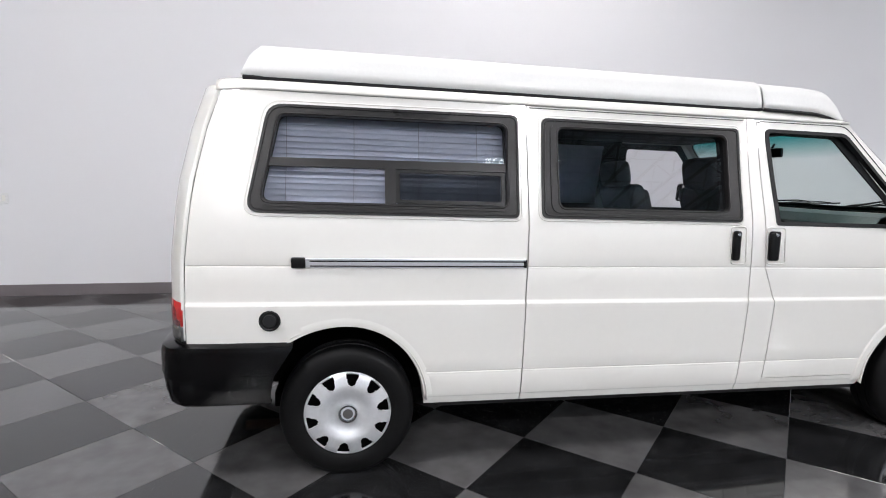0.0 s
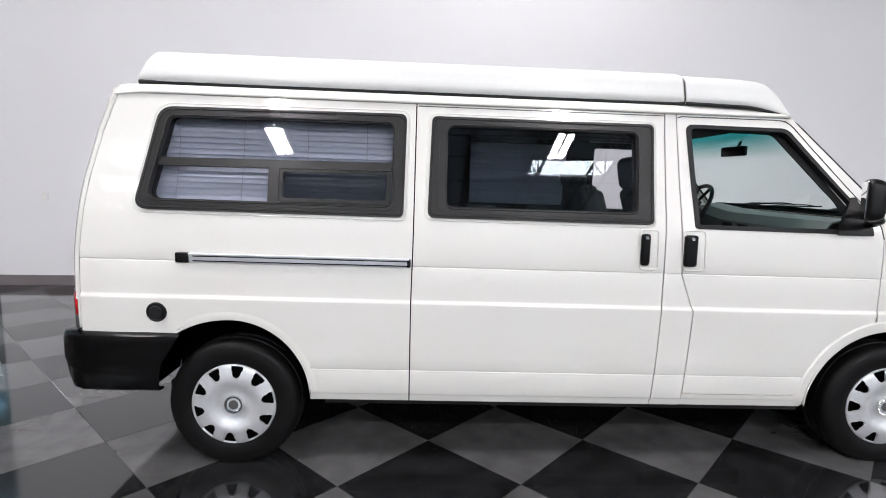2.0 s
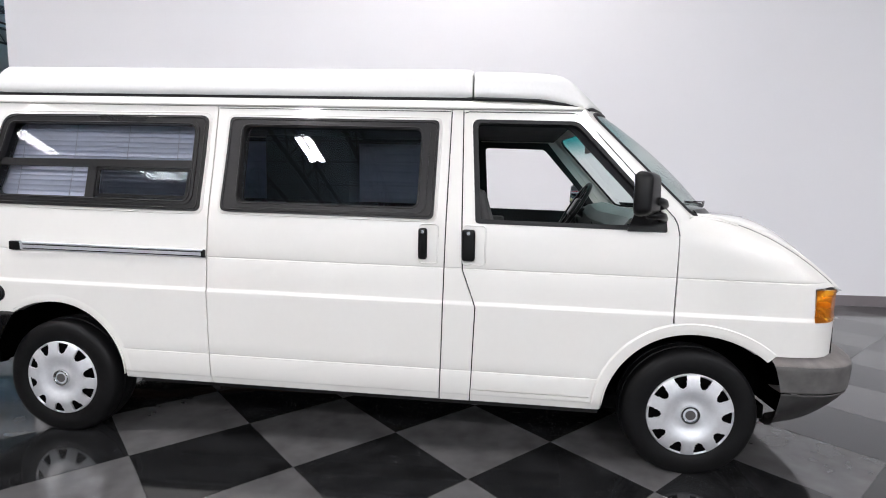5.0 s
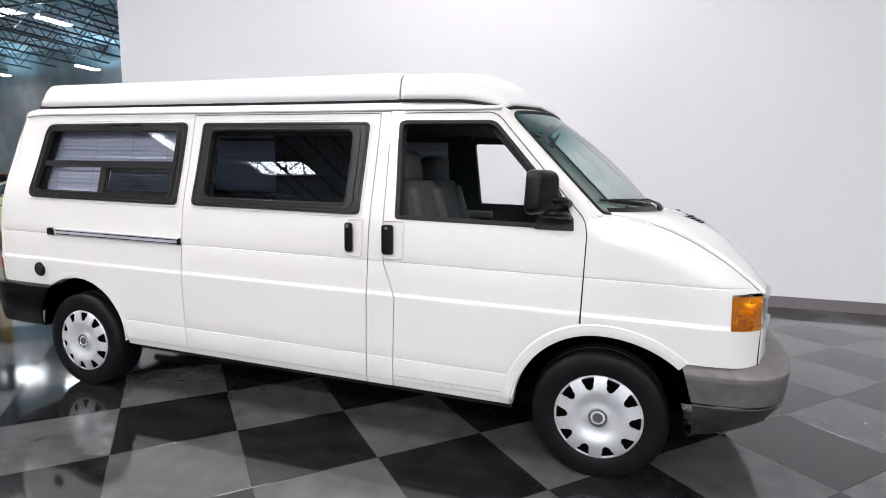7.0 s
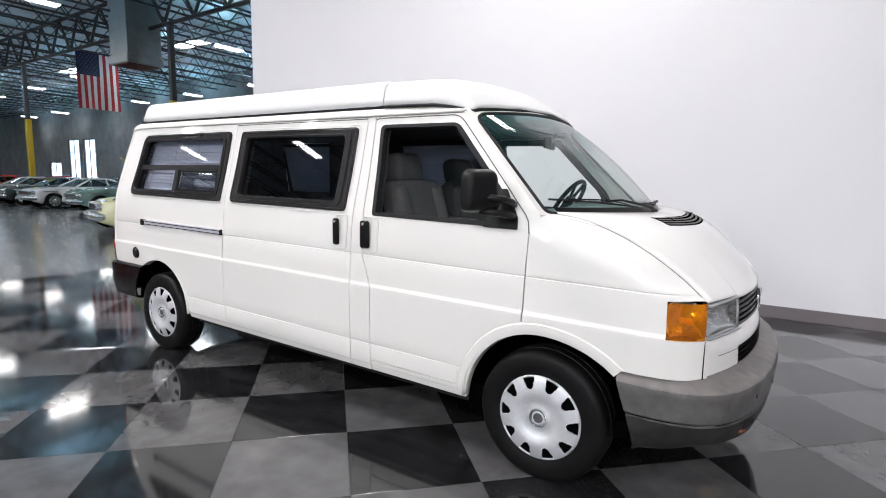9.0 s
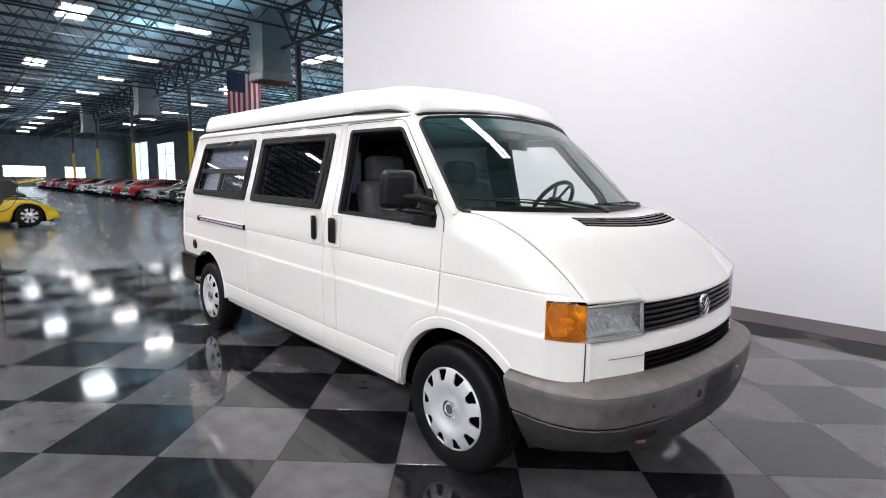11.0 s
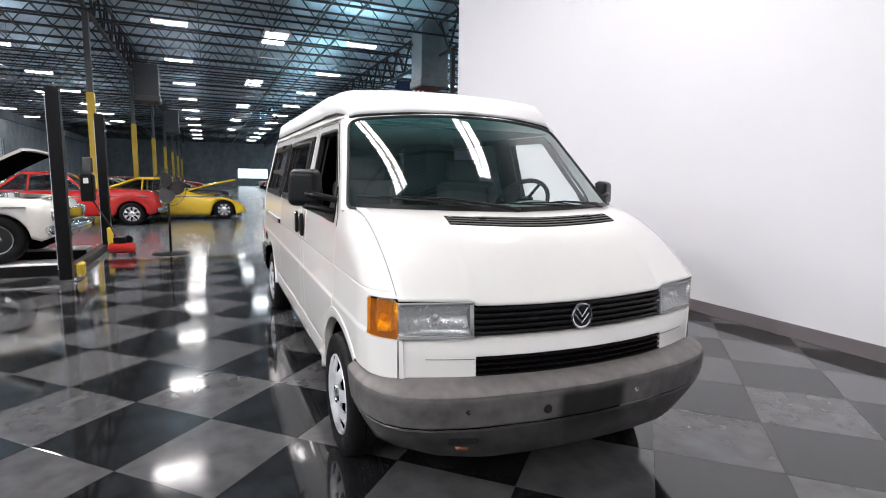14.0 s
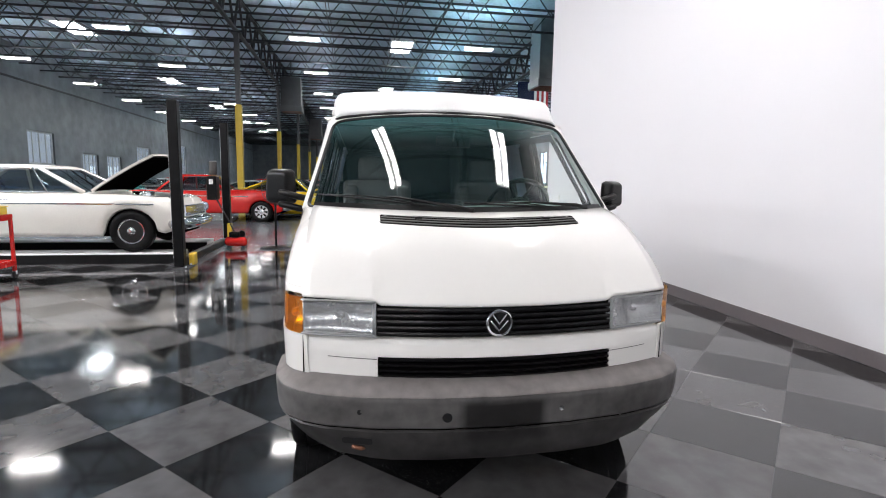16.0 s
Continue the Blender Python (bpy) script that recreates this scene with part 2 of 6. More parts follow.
def screen_glass():
    """Green laminated glass whose teal shade band fades in towards the top edge."""
    m, nt, b = nodes_of("windscreen_glass")
    out = nt.nodes["Material Output"]
    nt.nodes.remove(b)
    tc, sep, ramp = (nt.nodes.new(k) for k in ("ShaderNodeTexCoord", "ShaderNodeSeparateXYZ", "ShaderNodeMapRange"))
    ramp.inputs["From Min"].default_value, ramp.inputs["From Max"].default_value = 1.61, 1.75
    nt.links.new(tc.outputs["Object"], sep.inputs[0])
    nt.links.new(sep.outputs["Z"], ramp.inputs["Value"])
    tint = nt.nodes.new("ShaderNodeMix")
    tint.data_type = "RGBA"
    cols = [k for k in tint.inputs if k.type == "RGBA"]
    cols[0].default_value, cols[1].default_value = (0.84, 0.92, 0.90, 1), (0.035, 0.40, 0.40, 1)
    nt.links.new(ramp.outputs[0], tint.inputs[0])
    tr, df, gl, m1, m2, k = (nt.nodes.new(n) for n in ("ShaderNodeBsdfTransparent", "ShaderNodeBsdfDiffuse", "ShaderNodeBsdfGlossy", "ShaderNodeMixShader", "ShaderNodeMixShader", "ShaderNodeMapRange"))
    nt.links.new([o for o in tint.outputs if o.type == "RGBA"][0], tr.inputs[0])
    df.inputs[0].default_value = (0.12, 0.30, 0.30, 1)
    # low end of the milky share: dirt and dash reflection put into the glass
    k.inputs["To Min"].default_value, k.inputs["To Max"].default_value = 0.026, 0.20
    nt.links.new(ramp.outputs[0], k.inputs["Value"])
    nt.links.new(k.outputs[0], m1.inputs[0])
    nt.links.new(tr.outputs[0], m1.inputs[1])
    nt.links.new(df.outputs[0], m1.inputs[2])
    gl.inputs["Roughness"].default_value = 0.0
    nt.links.new(gloss_share(nt, 0.07), m2.inputs[0])
    nt.links.new(m1.outputs[0], m2.inputs[1])
    nt.links.new(gl.outputs[0], m2.inputs[2])
    nt.links.new(m2.outputs[0], out.inputs[0])
    return m


M_SCREEN = screen_glass()
M_TINT = glass("smoked_glass", (0.66, 0.66, 0.68), 0.055)
M_REARGL = glass("grey_glass", (0.82, 0.84, 0.89), 0.035)


def lens(name, tint, body, share, f0=0.05):
    """Moulded lamp lens: part see-through, part milky, glossy on top."""
    m, nt, b = nodes_of(name)
    out = nt.nodes["Material Output"]
    nt.nodes.remove(b)
    tr, df, gl, m1, m2 = (nt.nodes.new(n) for n in ("ShaderNodeBsdfTransparent", "ShaderNodeBsdfDiffuse", "ShaderNodeBsdfGlossy", "ShaderNodeMixShader", "ShaderNodeMixShader"))
    tr.inputs[0].default_value, df.inputs[0].default_value = (*tint, 1), (*body, 1)
    gl.inputs["Roughness"].default_value = 0.04
    m1.inputs[0].default_value = share
    for a, c in ((tr.outputs[0], m1.inputs[1]), (df.outputs[0], m1.inputs[2]), (gloss_share(nt, f0), m2.inputs[0]), (m1.outputs[0], m2.inputs[1]), (gl.outputs[0], m2.inputs[2]), (m2.outputs[0], out.inputs[0])):
        nt.links.new(a, c)
    return m


M_LENS = lens("clear_lens", (0.93, 0.94, 0.94), (0.70, 0.71, 0.71), 0.20, 0.06)
M_AMBER = lens("amber_lens", (1.0, 0.58, 0.035), (0.92, 0.24, 0.010), 0.32, 0.06)
M_MESH = lens("insect_screen", (0.55, 0.58, 0.62), (0.03, 0.032, 0.036), 0.62, 0.0)
M_SLAT = mat("blind_slat", (0.70, 0.71, 0.75), 0.5, var=0.08, scale=9)


def translucent(m, colour, share):
    """Lets part of the light through a thin sheet."""
    nt = m.node_tree
    tl, mix = nt.nodes.new("ShaderNodeBsdfTranslucent"), nt.nodes.new("ShaderNodeMixShader")
    tl.inputs[0].default_value = (*colour, 1)
    mix.inputs[0].default_value = share
    nt.links.new(nt.nodes["Principled BSDF"].outputs[0], mix.inputs[1])
    nt.links.new(tl.outputs[0], mix.inputs[2])
    nt.links.new(mix.outputs[0], nt.nodes["Material Output"].inputs[0])


translucent(M_SLAT, (0.50, 0.56, 0.68), 0.4)


def unfaded(m, y0, y1, z0, z1, soft, dark):
    """A soft-edged patch of darker plastic where a plate kept the sun off."""
    nt = m.node_tree
    b = nt.nodes["Principled BSDF"]
    old = b.inputs["Base Color"].links[0].from_socket
    tc, sep = nt.nodes.new("ShaderNodeTexCoord"), nt.nodes.new("ShaderNodeSeparateXYZ")
    nt.links.new(tc.outputs["Object"], sep.inputs[0])
    fac = None
    for axis, lo, hi in (("Y", y0, y1), ("Z", z0, z1)):
        for e, sgn in ((lo, 1), (hi, -1)):
            r = nt.nodes.new("ShaderNodeMapRange")
            r.inputs["From Min"].default_value, r.inputs["From Max"].default_value = e - sgn * soft, e + sgn * soft
            nt.links.new(sep.outputs[axis], r.inputs["Value"])
            if fac is None:
                fac = r.outputs[0]
            else:
                mul = nt.nodes.new("ShaderNodeMath")
                mul.operation = "MULTIPLY"
                nt.links.new(fac, mul.inputs[0])
                nt.links.new(r.outputs[0], mul.inputs[1])
                fac = mul.outputs[0]
    mr = nt.nodes.new("ShaderNodeMapRange")
    mr.inputs["To Min"].default_value, mr.inputs["To Max"].default_value = 1.0, dark
    nt.links.new(fac, mr.inputs["Value"])
    vm = nt.nodes.new("ShaderNodeVectorMath")
    vm.operation = "SCALE"
    nt.links.new(old, vm.inputs[0])
    nt.links.new(mr.outputs[0], vm.inputs["Scale"])
    nt.links.new(vm.outputs[0], b.inputs["Base Color"])


unfaded(M_BUMPER, -0.175, 0.165, 0.415, 0.552, 0.022, 0.13)
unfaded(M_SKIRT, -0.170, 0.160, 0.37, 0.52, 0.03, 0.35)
M_REDLENS = mat("red_lens", (0.42, 0.012, 0.012), 0.12, var=0.2, scale=14, coat=0.6)
M_SMOKE = mat("smoked_lens", (0.07, 0.07, 0.07), 0.15, coat=0.5)
M_REFLECT = mat("lamp_reflector", (0.66, 0.67, 0.68), 0.26, 0.85, var=0.08, scale=12, fine=90, bump=0.1)
M_LAMPRIM = mat("grey_lamp_rim", (0.30, 0.31, 0.31), 0.35, var=0.1)
M_POLISHED = mat("polished_rim", (0.80, 0.81, 0.83), 0.22, 0.75, var=0.05, bump=0)
M_MIRROR = mat("mirror_glass", (0.8, 0.82, 0.84), 0.02, 1.0, var=0.0, bump=0)
M_BROWN = mat("rusty_steel", (0.16, 0.06, 0.03), 0.6, 0.3)


# ---- mesh helpers ----
def finish(bm, name, material, sharp=35.0):
    me = bpy.data.meshes.new(name)
    for e in bm.edges:
        if len(e.link_faces) == 2:
            e.smooth = e.calc_face_angle(0) < radians(sharp)
    for f in bm.faces:
        f.smooth = True
    lay, outer = bm.verts.layers.float_vector.get("n"), bm.faces.layers.int.get("outer")
    normals = []
    if lay is not None and outer is not None:
        bm.normal_update()
        for f in bm.faces:
            normals += [tuple(l.vert[lay]) if f[outer] else tuple(f.normal) for l in f.loops]
    bm.to_mesh(me)
    bm.free()
    if normals:
        me.normals_split_custom_set(normals)
    for m in material if isinstance(material, (list, tuple)) else (material,):
        me.materials.append(m)
    return me


def thing(name, label, category, x=0, y=0, z=0, rz=0, group="", kind=""):
    ob = new(name)
    ob.empty_display_size = 0.1
    ob.matrix_basis = pose(x, y, z, 0, 0, rz)
    return tagged(ob, label, category, group, kind)


def part(name, bm, material, parent, label="", sharp=35.0):
    ob = new(name, finish(bm, name, material, sharp))
    ob.parent = parent
    return tagged(ob, label)


def solid(name, bm, material, label="", category="", kind="", group="", sharp=35.0):
    ob = new(name, finish(bm, name, material, sharp))
    return tagged(ob, label, category, group, kind)


def box(bm, x0, x1, y0, y1, z0, z1, bevel=0.0, seg=2):
    r = bmesh.ops.create_cube(bm, size=1)
    vs = r["verts"]
    for v in vs:
        v.co = Vector((x0 + (v.co.x + 0.5) * (x1 - x0), y0 + (v.co.y + 0.5) * (y1 - y0), z0 + (v.co.z + 0.5) * (z1 - z0)))
    if bevel:
        es = list({e for v in vs for e in v.link_edges})
        bmesh.ops.bevel(bm, geom=es, offset=bevel, segments=seg, profile=0.6, affect="EDGES")
    return bm


def boxed(*a, **k):
    return box(bmesh.new(), *a, **k)


def moved(bm, m):
    bmesh.ops.transform(bm, matrix=m, verts=bm.verts)
    return bm


def sweep(points, radius, sides=8, bm=None, closed=False):
    """A round bar along points; radius one number or one for each point."""
    bm = bm or bmesh.new()
    pts = [Vector(p) for p in points]
    n = len(pts)
    rings, up = [], None
    for i, p in enumerate(pts):
        a, b = (pts[i - 1], pts[(i + 1) % n]) if closed else (pts[max(0, i - 1)], pts[min(n - 1, i + 1)])
        d = (b - a).normalized()
        if up is None:
            up = Vector((0, 0, 1)) if abs(d.z) < 0.9 else Vector((1, 0, 0))
        s = d.cross(up).normalized()
        up = s.cross(d).normalized()
        r = radius[i] if isinstance(radius, (list, tuple)) else radius
        rings.append([bm.verts.new(p + (s * math.cos(k * math.tau / sides) + up * math.sin(k * math.tau / sides)) * r) for k in range(sides)])
    for i in range(n if closed else n - 1):
        a, b = rings[i], rings[(i + 1) % n]
        for k in range(sides):
            bm.faces.new((a[k], a[(k + 1) % sides], b[(k + 1) % sides], b[k]))
    if not closed:
        bm.faces.new(rings[0][::-1])
        bm.faces.new(rings[-1])
    return bm


def lathe(profile, steps=48, axis="y", bm=None):
    """Turn (radius, offset) pairs round an axis; the ends are left as they fall."""
    bm = bm or bmesh.new()
    rings = []
    for r, o in profile:
        ring = []
        for k in range(steps):
            c, s = math.cos(k * math.tau / steps) * r, math.sin(k * math.tau / steps) * r
            ring.append(bm.verts.new({"y": (c, o, s), "z": (c, s, o), "x": (o, c, s)}[axis]))
        rings.append(ring)
    for a, b in zip(rings, rings[1:]):
        for k in range(steps):
            bm.faces.new((a[k], a[(k + 1) % steps], b[(k + 1) % steps], b[k]))
    for ring in (rings[0], rings[-1]):
        if (ring[0].co - ring[steps // 2].co).length > 1e-5:
            bm.faces.new(ring)
    bmesh.ops.remove_doubles(bm, verts=bm.verts, dist=1e-5)
    bmesh.ops.recalc_face_normals(bm, faces=bm.faces)
    return bm


def thicken(bm, t):
    """A second skin behind the sheet, stitched to it along its borders."""
    bm.normal_update()
    edges, faces = [e for e in bm.edges if len(e.link_faces) == 1], bm.faces[:]
    twin = {v: bm.verts.new(v.co - v.normal * t) for v in bm.verts[:]}
    for f in faces:
        bm.faces.new([twin[v] for v in reversed(f.verts[:])])
    for e in edges:
        l = e.link_loops[0]
        a, b = l.vert, l.link_loop_next.vert
        bm.faces.new((b, a, twin[a], twin[b]))
    return bm


def smooth(x, xs, ys):
    """A smooth curve through points, flat beyond its ends."""
    if x <= xs[0]:
        return ys[0]
    if x >= xs[-1]:
        return ys[-1]
    i = max(k for k in range(len(xs) - 1) if xs[k] <= x)

    def slope(k):
        a, b = max(0, k - 1), min(len(xs) - 1, k + 1)
        return (ys[b] - ys[a]) / (xs[b] - xs[a])
    h = xs[i + 1] - xs[i]
    t = (x - xs[i]) / h
    return ((2 * t ** 3 - 3 * t * t + 1) * ys[i] + (t ** 3 - 2 * t * t + t) * h * slope(i)
            + (3 * t * t - 2 * t ** 3) * ys[i + 1] + (t ** 3 - t * t) * h * slope(i + 1))


def grid(f, us, vs, bm=None, thick=0.0):
    """A sheet through f(u, v), with a thickness behind it where one is given."""
    bm = bm or bmesh.new()
    vv = [[bm.verts.new(f(u, v)) for v in vs] for u in us]
    for i in range(len(us) - 1):
        for j in range(len(vs) - 1):
            bm.faces.new((vv[i][j], vv[i + 1][j], vv[i + 1][j + 1], vv[i][j + 1]))
    bmesh.ops.remove_doubles(bm, verts=bm.verts, dist=1e-6)
    if thick:
        thicken(bm, thick)
    return bm


def steps(a, b, n):
    return [a + (b - a) * i / n for i in range(n + 1)]


def rounded(points, r, seg=5):
    """A polygon with its corners rounded; r one radius or one for each corner."""
    out, n = [], len(points)
    for i in range(n):
        p, a, b = Vector(points[i]), Vector(points[i - 1]), Vector(points[(i + 1) % n])
        rr = r[i] if isinstance(r, (list, tuple)) else r
        if rr <= 0:
            out.append(tuple(p))
            continue
        da, db = (a - p).normalized(), (b - p).normalized()
        ang = math.acos(max(-1, min(1, da.dot(db))))
        t = min(rr / math.tan(ang / 2), (a - p).length * 0.49, (b - p).length * 0.49)
        p0, p1 = p + da * t, p + db * t
        for k in range(seg + 1):
            w = k / seg
            out.append(tuple((1 - w) ** 2 * p0 + 2 * w * (1 - w) * p + w * w * p1))
    return out


def panel(outline, holes, us, vs, place, thick, out=(0, -1, 0)):
    """A curved sheet: a flat outline with holes, cut along the lines us and vs, laid on the surface place(u, v) and thickened away from out."""
    bm = bmesh.new()
    for loop in (outline, *holes):
        ring = [bm.verts.new((u, v, 0)) for u, v in loop]
        for a, b in zip(ring, ring[1:] + ring[:1]):
            bm.edges.new((a, b))
    bmesh.ops.triangle_fill(bm, edges=bm.edges[:], use_beauty=True, normal=(0, 0, 1))
    for k, lines in ((0, us), (1, vs)):
        for c in lines:
            co, no = [0, 0, 0], [0, 0, 0]
            co[k], no[k] = c, 1
            bmesh.ops.bisect_plane(bm, geom=bm.verts[:] + bm.edges[:] + bm.faces[:], dist=1e-5, plane_co=co, plane_no=no)
    bmesh.ops.triangulate(bm, faces=bm.faces[:])
    lay, outer, out = bm.verts.layers.float_vector.new("n"), bm.faces.layers.int.new("outer"), Vector(out)
    h = 0.0015
    for v in bm.verts:
        a, b = v.co.x, v.co.y
        n = (Vector(place(a + h, b)) - Vector(place(a - h, b))).cross(Vector(place(a, b + h)) - Vector(place(a, b - h))).normalized()
        v.co = Vector(place(a, b))
        v[lay] = n if n.dot(out) > 0 else -n
    bm.normal_update()
    turned = [f for f in bm.faces if f.normal.dot(out) < 0]
    bmesh.ops.reverse_faces(bm, faces=turned)
    for f in bm.faces:
        f[outer] = 1
    if thick:
        front = bm.faces[:]
        thicken(bm, thick)
        bm.faces.ensure_lookup_table()
        for f in list(bm.faces)[len(front):]:
            f[outer] = 0
    return bm


def ring_panel(outer, inner, us, vs, place, thick):
    return panel(outer, [inner], us, vs, place, thick)


def interp(x, xs, ys):
    return float(np.interp(x, xs, ys))

# ---- the hall ----
X0, X1, Y0, Y1, ROOF = -108.0, 26.0, -20.5, 21.8, 9.2
EDGE = -6.1          # where tiles and the white wall end
WALL_Y = 3.44

solid("floor", boxed(X0, X1, Y0, Y1, -0.12, -0.004), M_CONCRETE, "polished grey concrete floor of a large hall", "floor", "structure")


def wall_with_openings(name, along, at, thick, a0, a1, z1, openings, material, label):
    """A wall along x or y with real openings (a0, a1, z0, z1)."""
    cuts = sorted({a0, a1, *[o[0] for o in openings], *[o[1] for o in openings]})
    bm = bmesh.new()
    for s, e in zip(cuts, cuts[1:]):
        zs = sorted([(o[2], o[3]) for o in openings if o[0] <= s and o[1] >= e])
        low = 0.0
        for p, q in zs + [(z1, z1)]:
            if p > low:
                if along == "x":
                    box(bm, s, e, at, at + thick, low, p)
                else:
                    box(bm, at, at + thick, s, e, low, p)
            low = q
    bmesh.ops.remove_doubles(bm, verts=bm.verts, dist=1e-5)
    return solid(name, bm, material, label, "wall", "structure")


WIN_LEFT = [(-35.5, -32.5, 2.15, 4.22), (-41.7, -39.2, 1.2, 3.1), (-45.9, -43.2, 1.2, 3.1), (-52.8, -49.4, 2.2, 4.22), (-64.3, -62.5, 0.0, 5.1)]
WIN_RIGHT = [(-60.7, -58.1, 0.0, 5.15), (-57.3, -54.7, 0.0, 5.1), (-65.5, -62.5, 0.8, 2.9), (-104.5, -94.0, 0.0, 7.7), (-89.2, -80.2, 0.0, 7.0)]
WIN_FAR = [(4.05, 9.6, 1.5, 3.3), (12.3, 15.2, 1.5, 3.3)]
wall_with_openings("wall_south", "x", Y0 - 0.25, 0.25, X0, X1, ROOF, WIN_LEFT, M_CONCWALL, "grey tilt-up concrete wall with high windows")
wall_with_openings("wall_north", "x", Y1, 0.25, X0, X1, ROOF, WIN_RIGHT, M_CONCWALL, "grey tilt-up concrete wall with tall glass doors")
wall_with_openings("wall_west", "y", X0 - 0.25, 0.25, Y0, Y1, ROOF, WIN_FAR, M_CONCWALL, "far grey concrete end wall with wide bright openings")
solid("wall_east", boxed(X1, X1 + 0.25, Y0, Y1, 0, ROOF), M_CONCWALL, "grey concrete end wall", "wall", "structure")
solid("wall_partition", boxed(EDGE, X1, WALL_Y, WALL_Y + 0.16, -0.004, ROOF - 0.1), M_WALL, "smooth white painted studio partition wall", "wall", "structure")
bm = boxed(EDGE - 0.008, X1, WALL_Y - 0.008, WALL_Y, 0, 0.135, 0.003, 1)
solid("baseboard", bm, M_BASE, "dark grey rubber cove base along the white wall", "baseboard", "structure")
solid("ceiling", boxed(X0, X1, Y0, Y1, ROOF, ROOF + 0.1), M_ROOFDECK, "pale insulated roof deck over open steel joists", "ceiling", "structure")


def backdrop(name, x0, x1, y0, y1, z0, z1, m=M_DAY):
    solid(name, boxed(x0, x1, y0, y1, z0, z1), m, "bright plain daylight outside the openings", "daylight", "structure")


backdrop("backdrop_south", X0, X1, Y0 - 1.3, Y0 - 1.25, 0, 6, M_DAYSOFT)
backdrop("backdrop_north", X0, X1, Y1 + 1.25, Y1 + 1.3, 0, 8.6)
backdrop("backdrop_west", X0 - 1.3, X0 - 1.25, Y0, Y1, 0, 6)


def window(name, along, at, o, cols, rows, metal):
    w = thing(name, "steel framed window in a concrete wall", "window", kind="structure")
    a0, a1, z0, z1 = o

    def b(p, q, r, s, d0, d1):
        return boxed(p, q, at + d0, at + d1, r, s) if along == "x" else boxed(at + d0, at + d1, p, q, r, s)
    for p, q, r, s in ((a0, a0 + 0.08, z0, z1), (a1 - 0.08, a1, z0, z1), (a0 + 0.08, a1 - 0.08, z1 - 0.08, z1), (a0 + 0.08, a1 - 0.08, z0, z0 + 0.08)):
        part("window_frame", b(p, q, r, s, 0.05, 0.15), metal, w)
    for i in range(1, cols):
        c = a0 + (a1 - a0) * i / cols
        part("mullion", b(c - 0.025, c + 0.025, z0 + 0.08, z1 - 0.08, 0.07, 0.13), metal, w)
    for i in range(1, rows):
        c = z0 + (z1 - z0) * i / rows
        part("glazing_bar", b(a0 + 0.08, a1 - 0.08, c - 0.02, c + 0.02, 0.075, 0.125), metal, w)
    pane = part("pane", b(a0 + 0.08, a1 - 0.08, z0 + 0.08, z1 - 0.08, 0.095, 0.105), M_REARGL, w)
    pane.visible_shadow = False


for i, o in enumerate(WIN_LEFT):
    window("window_%d" % (i + 1), "x", Y0 - 0.25, o, 4 if o[2] > 0 else 2, 3, M_WINFRAME)
for i, o in enumerate(WIN_RIGHT):
    window("window_%d" % (i + 6), "x", Y1, o, 2, 4, M_STEEL)

# ---- roof steel ----
GIRDERS = (-5.35, 9.1)
CHORD = 7.45


def truss(bm, a, b, low, high, step, along, at, rod, chord):
    """An open-web joist from a to b with zigzag webs."""
    def P(s, z):
        return (s, at, z) if along == "x" else (at, s, z)

    def bar(p, q, w):
        p, q = Vector(p), Vector(q)
        d = (q - p).normalized()
        side = Vector((0, 1, 0)) if along == "x" else Vector((1, 0, 0))
        up = d.cross(side).normalized()
        vs = [bm.verts.new(c + (side * i + up * j) * w) for c in (p, q) for i, j in ((-1, -1), (1, -1), (1, 1), (-1, 1))]
        for k in range(4):
            bm.faces.new((vs[k], vs[(k + 1) % 4], vs[4 + (k + 1) % 4], vs[4 + k]))
    bar(P(a, high), P(b, high), chord)
    bar(P(a, low), P(b, low), chord)
    n = max(2, round((b - a) / step))
    for i in range(n):
        s, e = a + (b - a) * i / n, a + (b - a) * (i + 1) / n
        bar(P(s, high), P((s + e) / 2, low), rod)
        bar(P((s + e) / 2, low), P(e, high), rod)
    return bm


first = None
for i in range(60):
    x = X1 - 1.1 - i * 2.2
    if first is None:
        first = solid("roof_joist", truss(bmesh.new(), Y0, Y1, 8.15, 9.1, 1.5, "y", 0, 0.020, 0.042), M_STEEL,
                      "dark open-web steel roof joist under the deck", "roof joist", group="roof joists")
        first.location.x = x
    else:
        copy_thing(first, pose(x, 0, 0))
for y in GIRDERS:
    bm = truss(bmesh.new(), X0, X1, CHORD + 0.06, 9.05, 2.1, "x", y, 0.045, 0.062)
    solid("roof_girder", bm, M_STEEL, "deep dark steel truss girder on columns", "girder", group="roof girders")

bm = bmesh.new()
for y in (-18.6, -14.0, -11.2, -7.6, -1.6, 1.4, 4.4, 10.3, 13.3, 16.6):
    box(bm, X0, X1, y - 0.016, y + 0.016, 8.08, 8.112)
    box(bm, X0, X1, y - 0.016, y + 0.016, 8.98, 9.012)
solid("joist_bridging", bm, M_STEEL, "thin steel bridging angles across the roof joists", "bridging", "structure")
bm = sweep([(X0, -19.9, 7.0), (X1, -19.9, 7.0)], 0.07, 8)
for y in (-8.9, 3.0, 12.0):
    sweep([(X0, y, 7.95), (X1, y, 7.95)], 0.045, 6, bm)
solid("sprinkler_pipe", bm, M_COLUMN, "dark sprinkler pipes under the roof joists", "pipe", "structure")

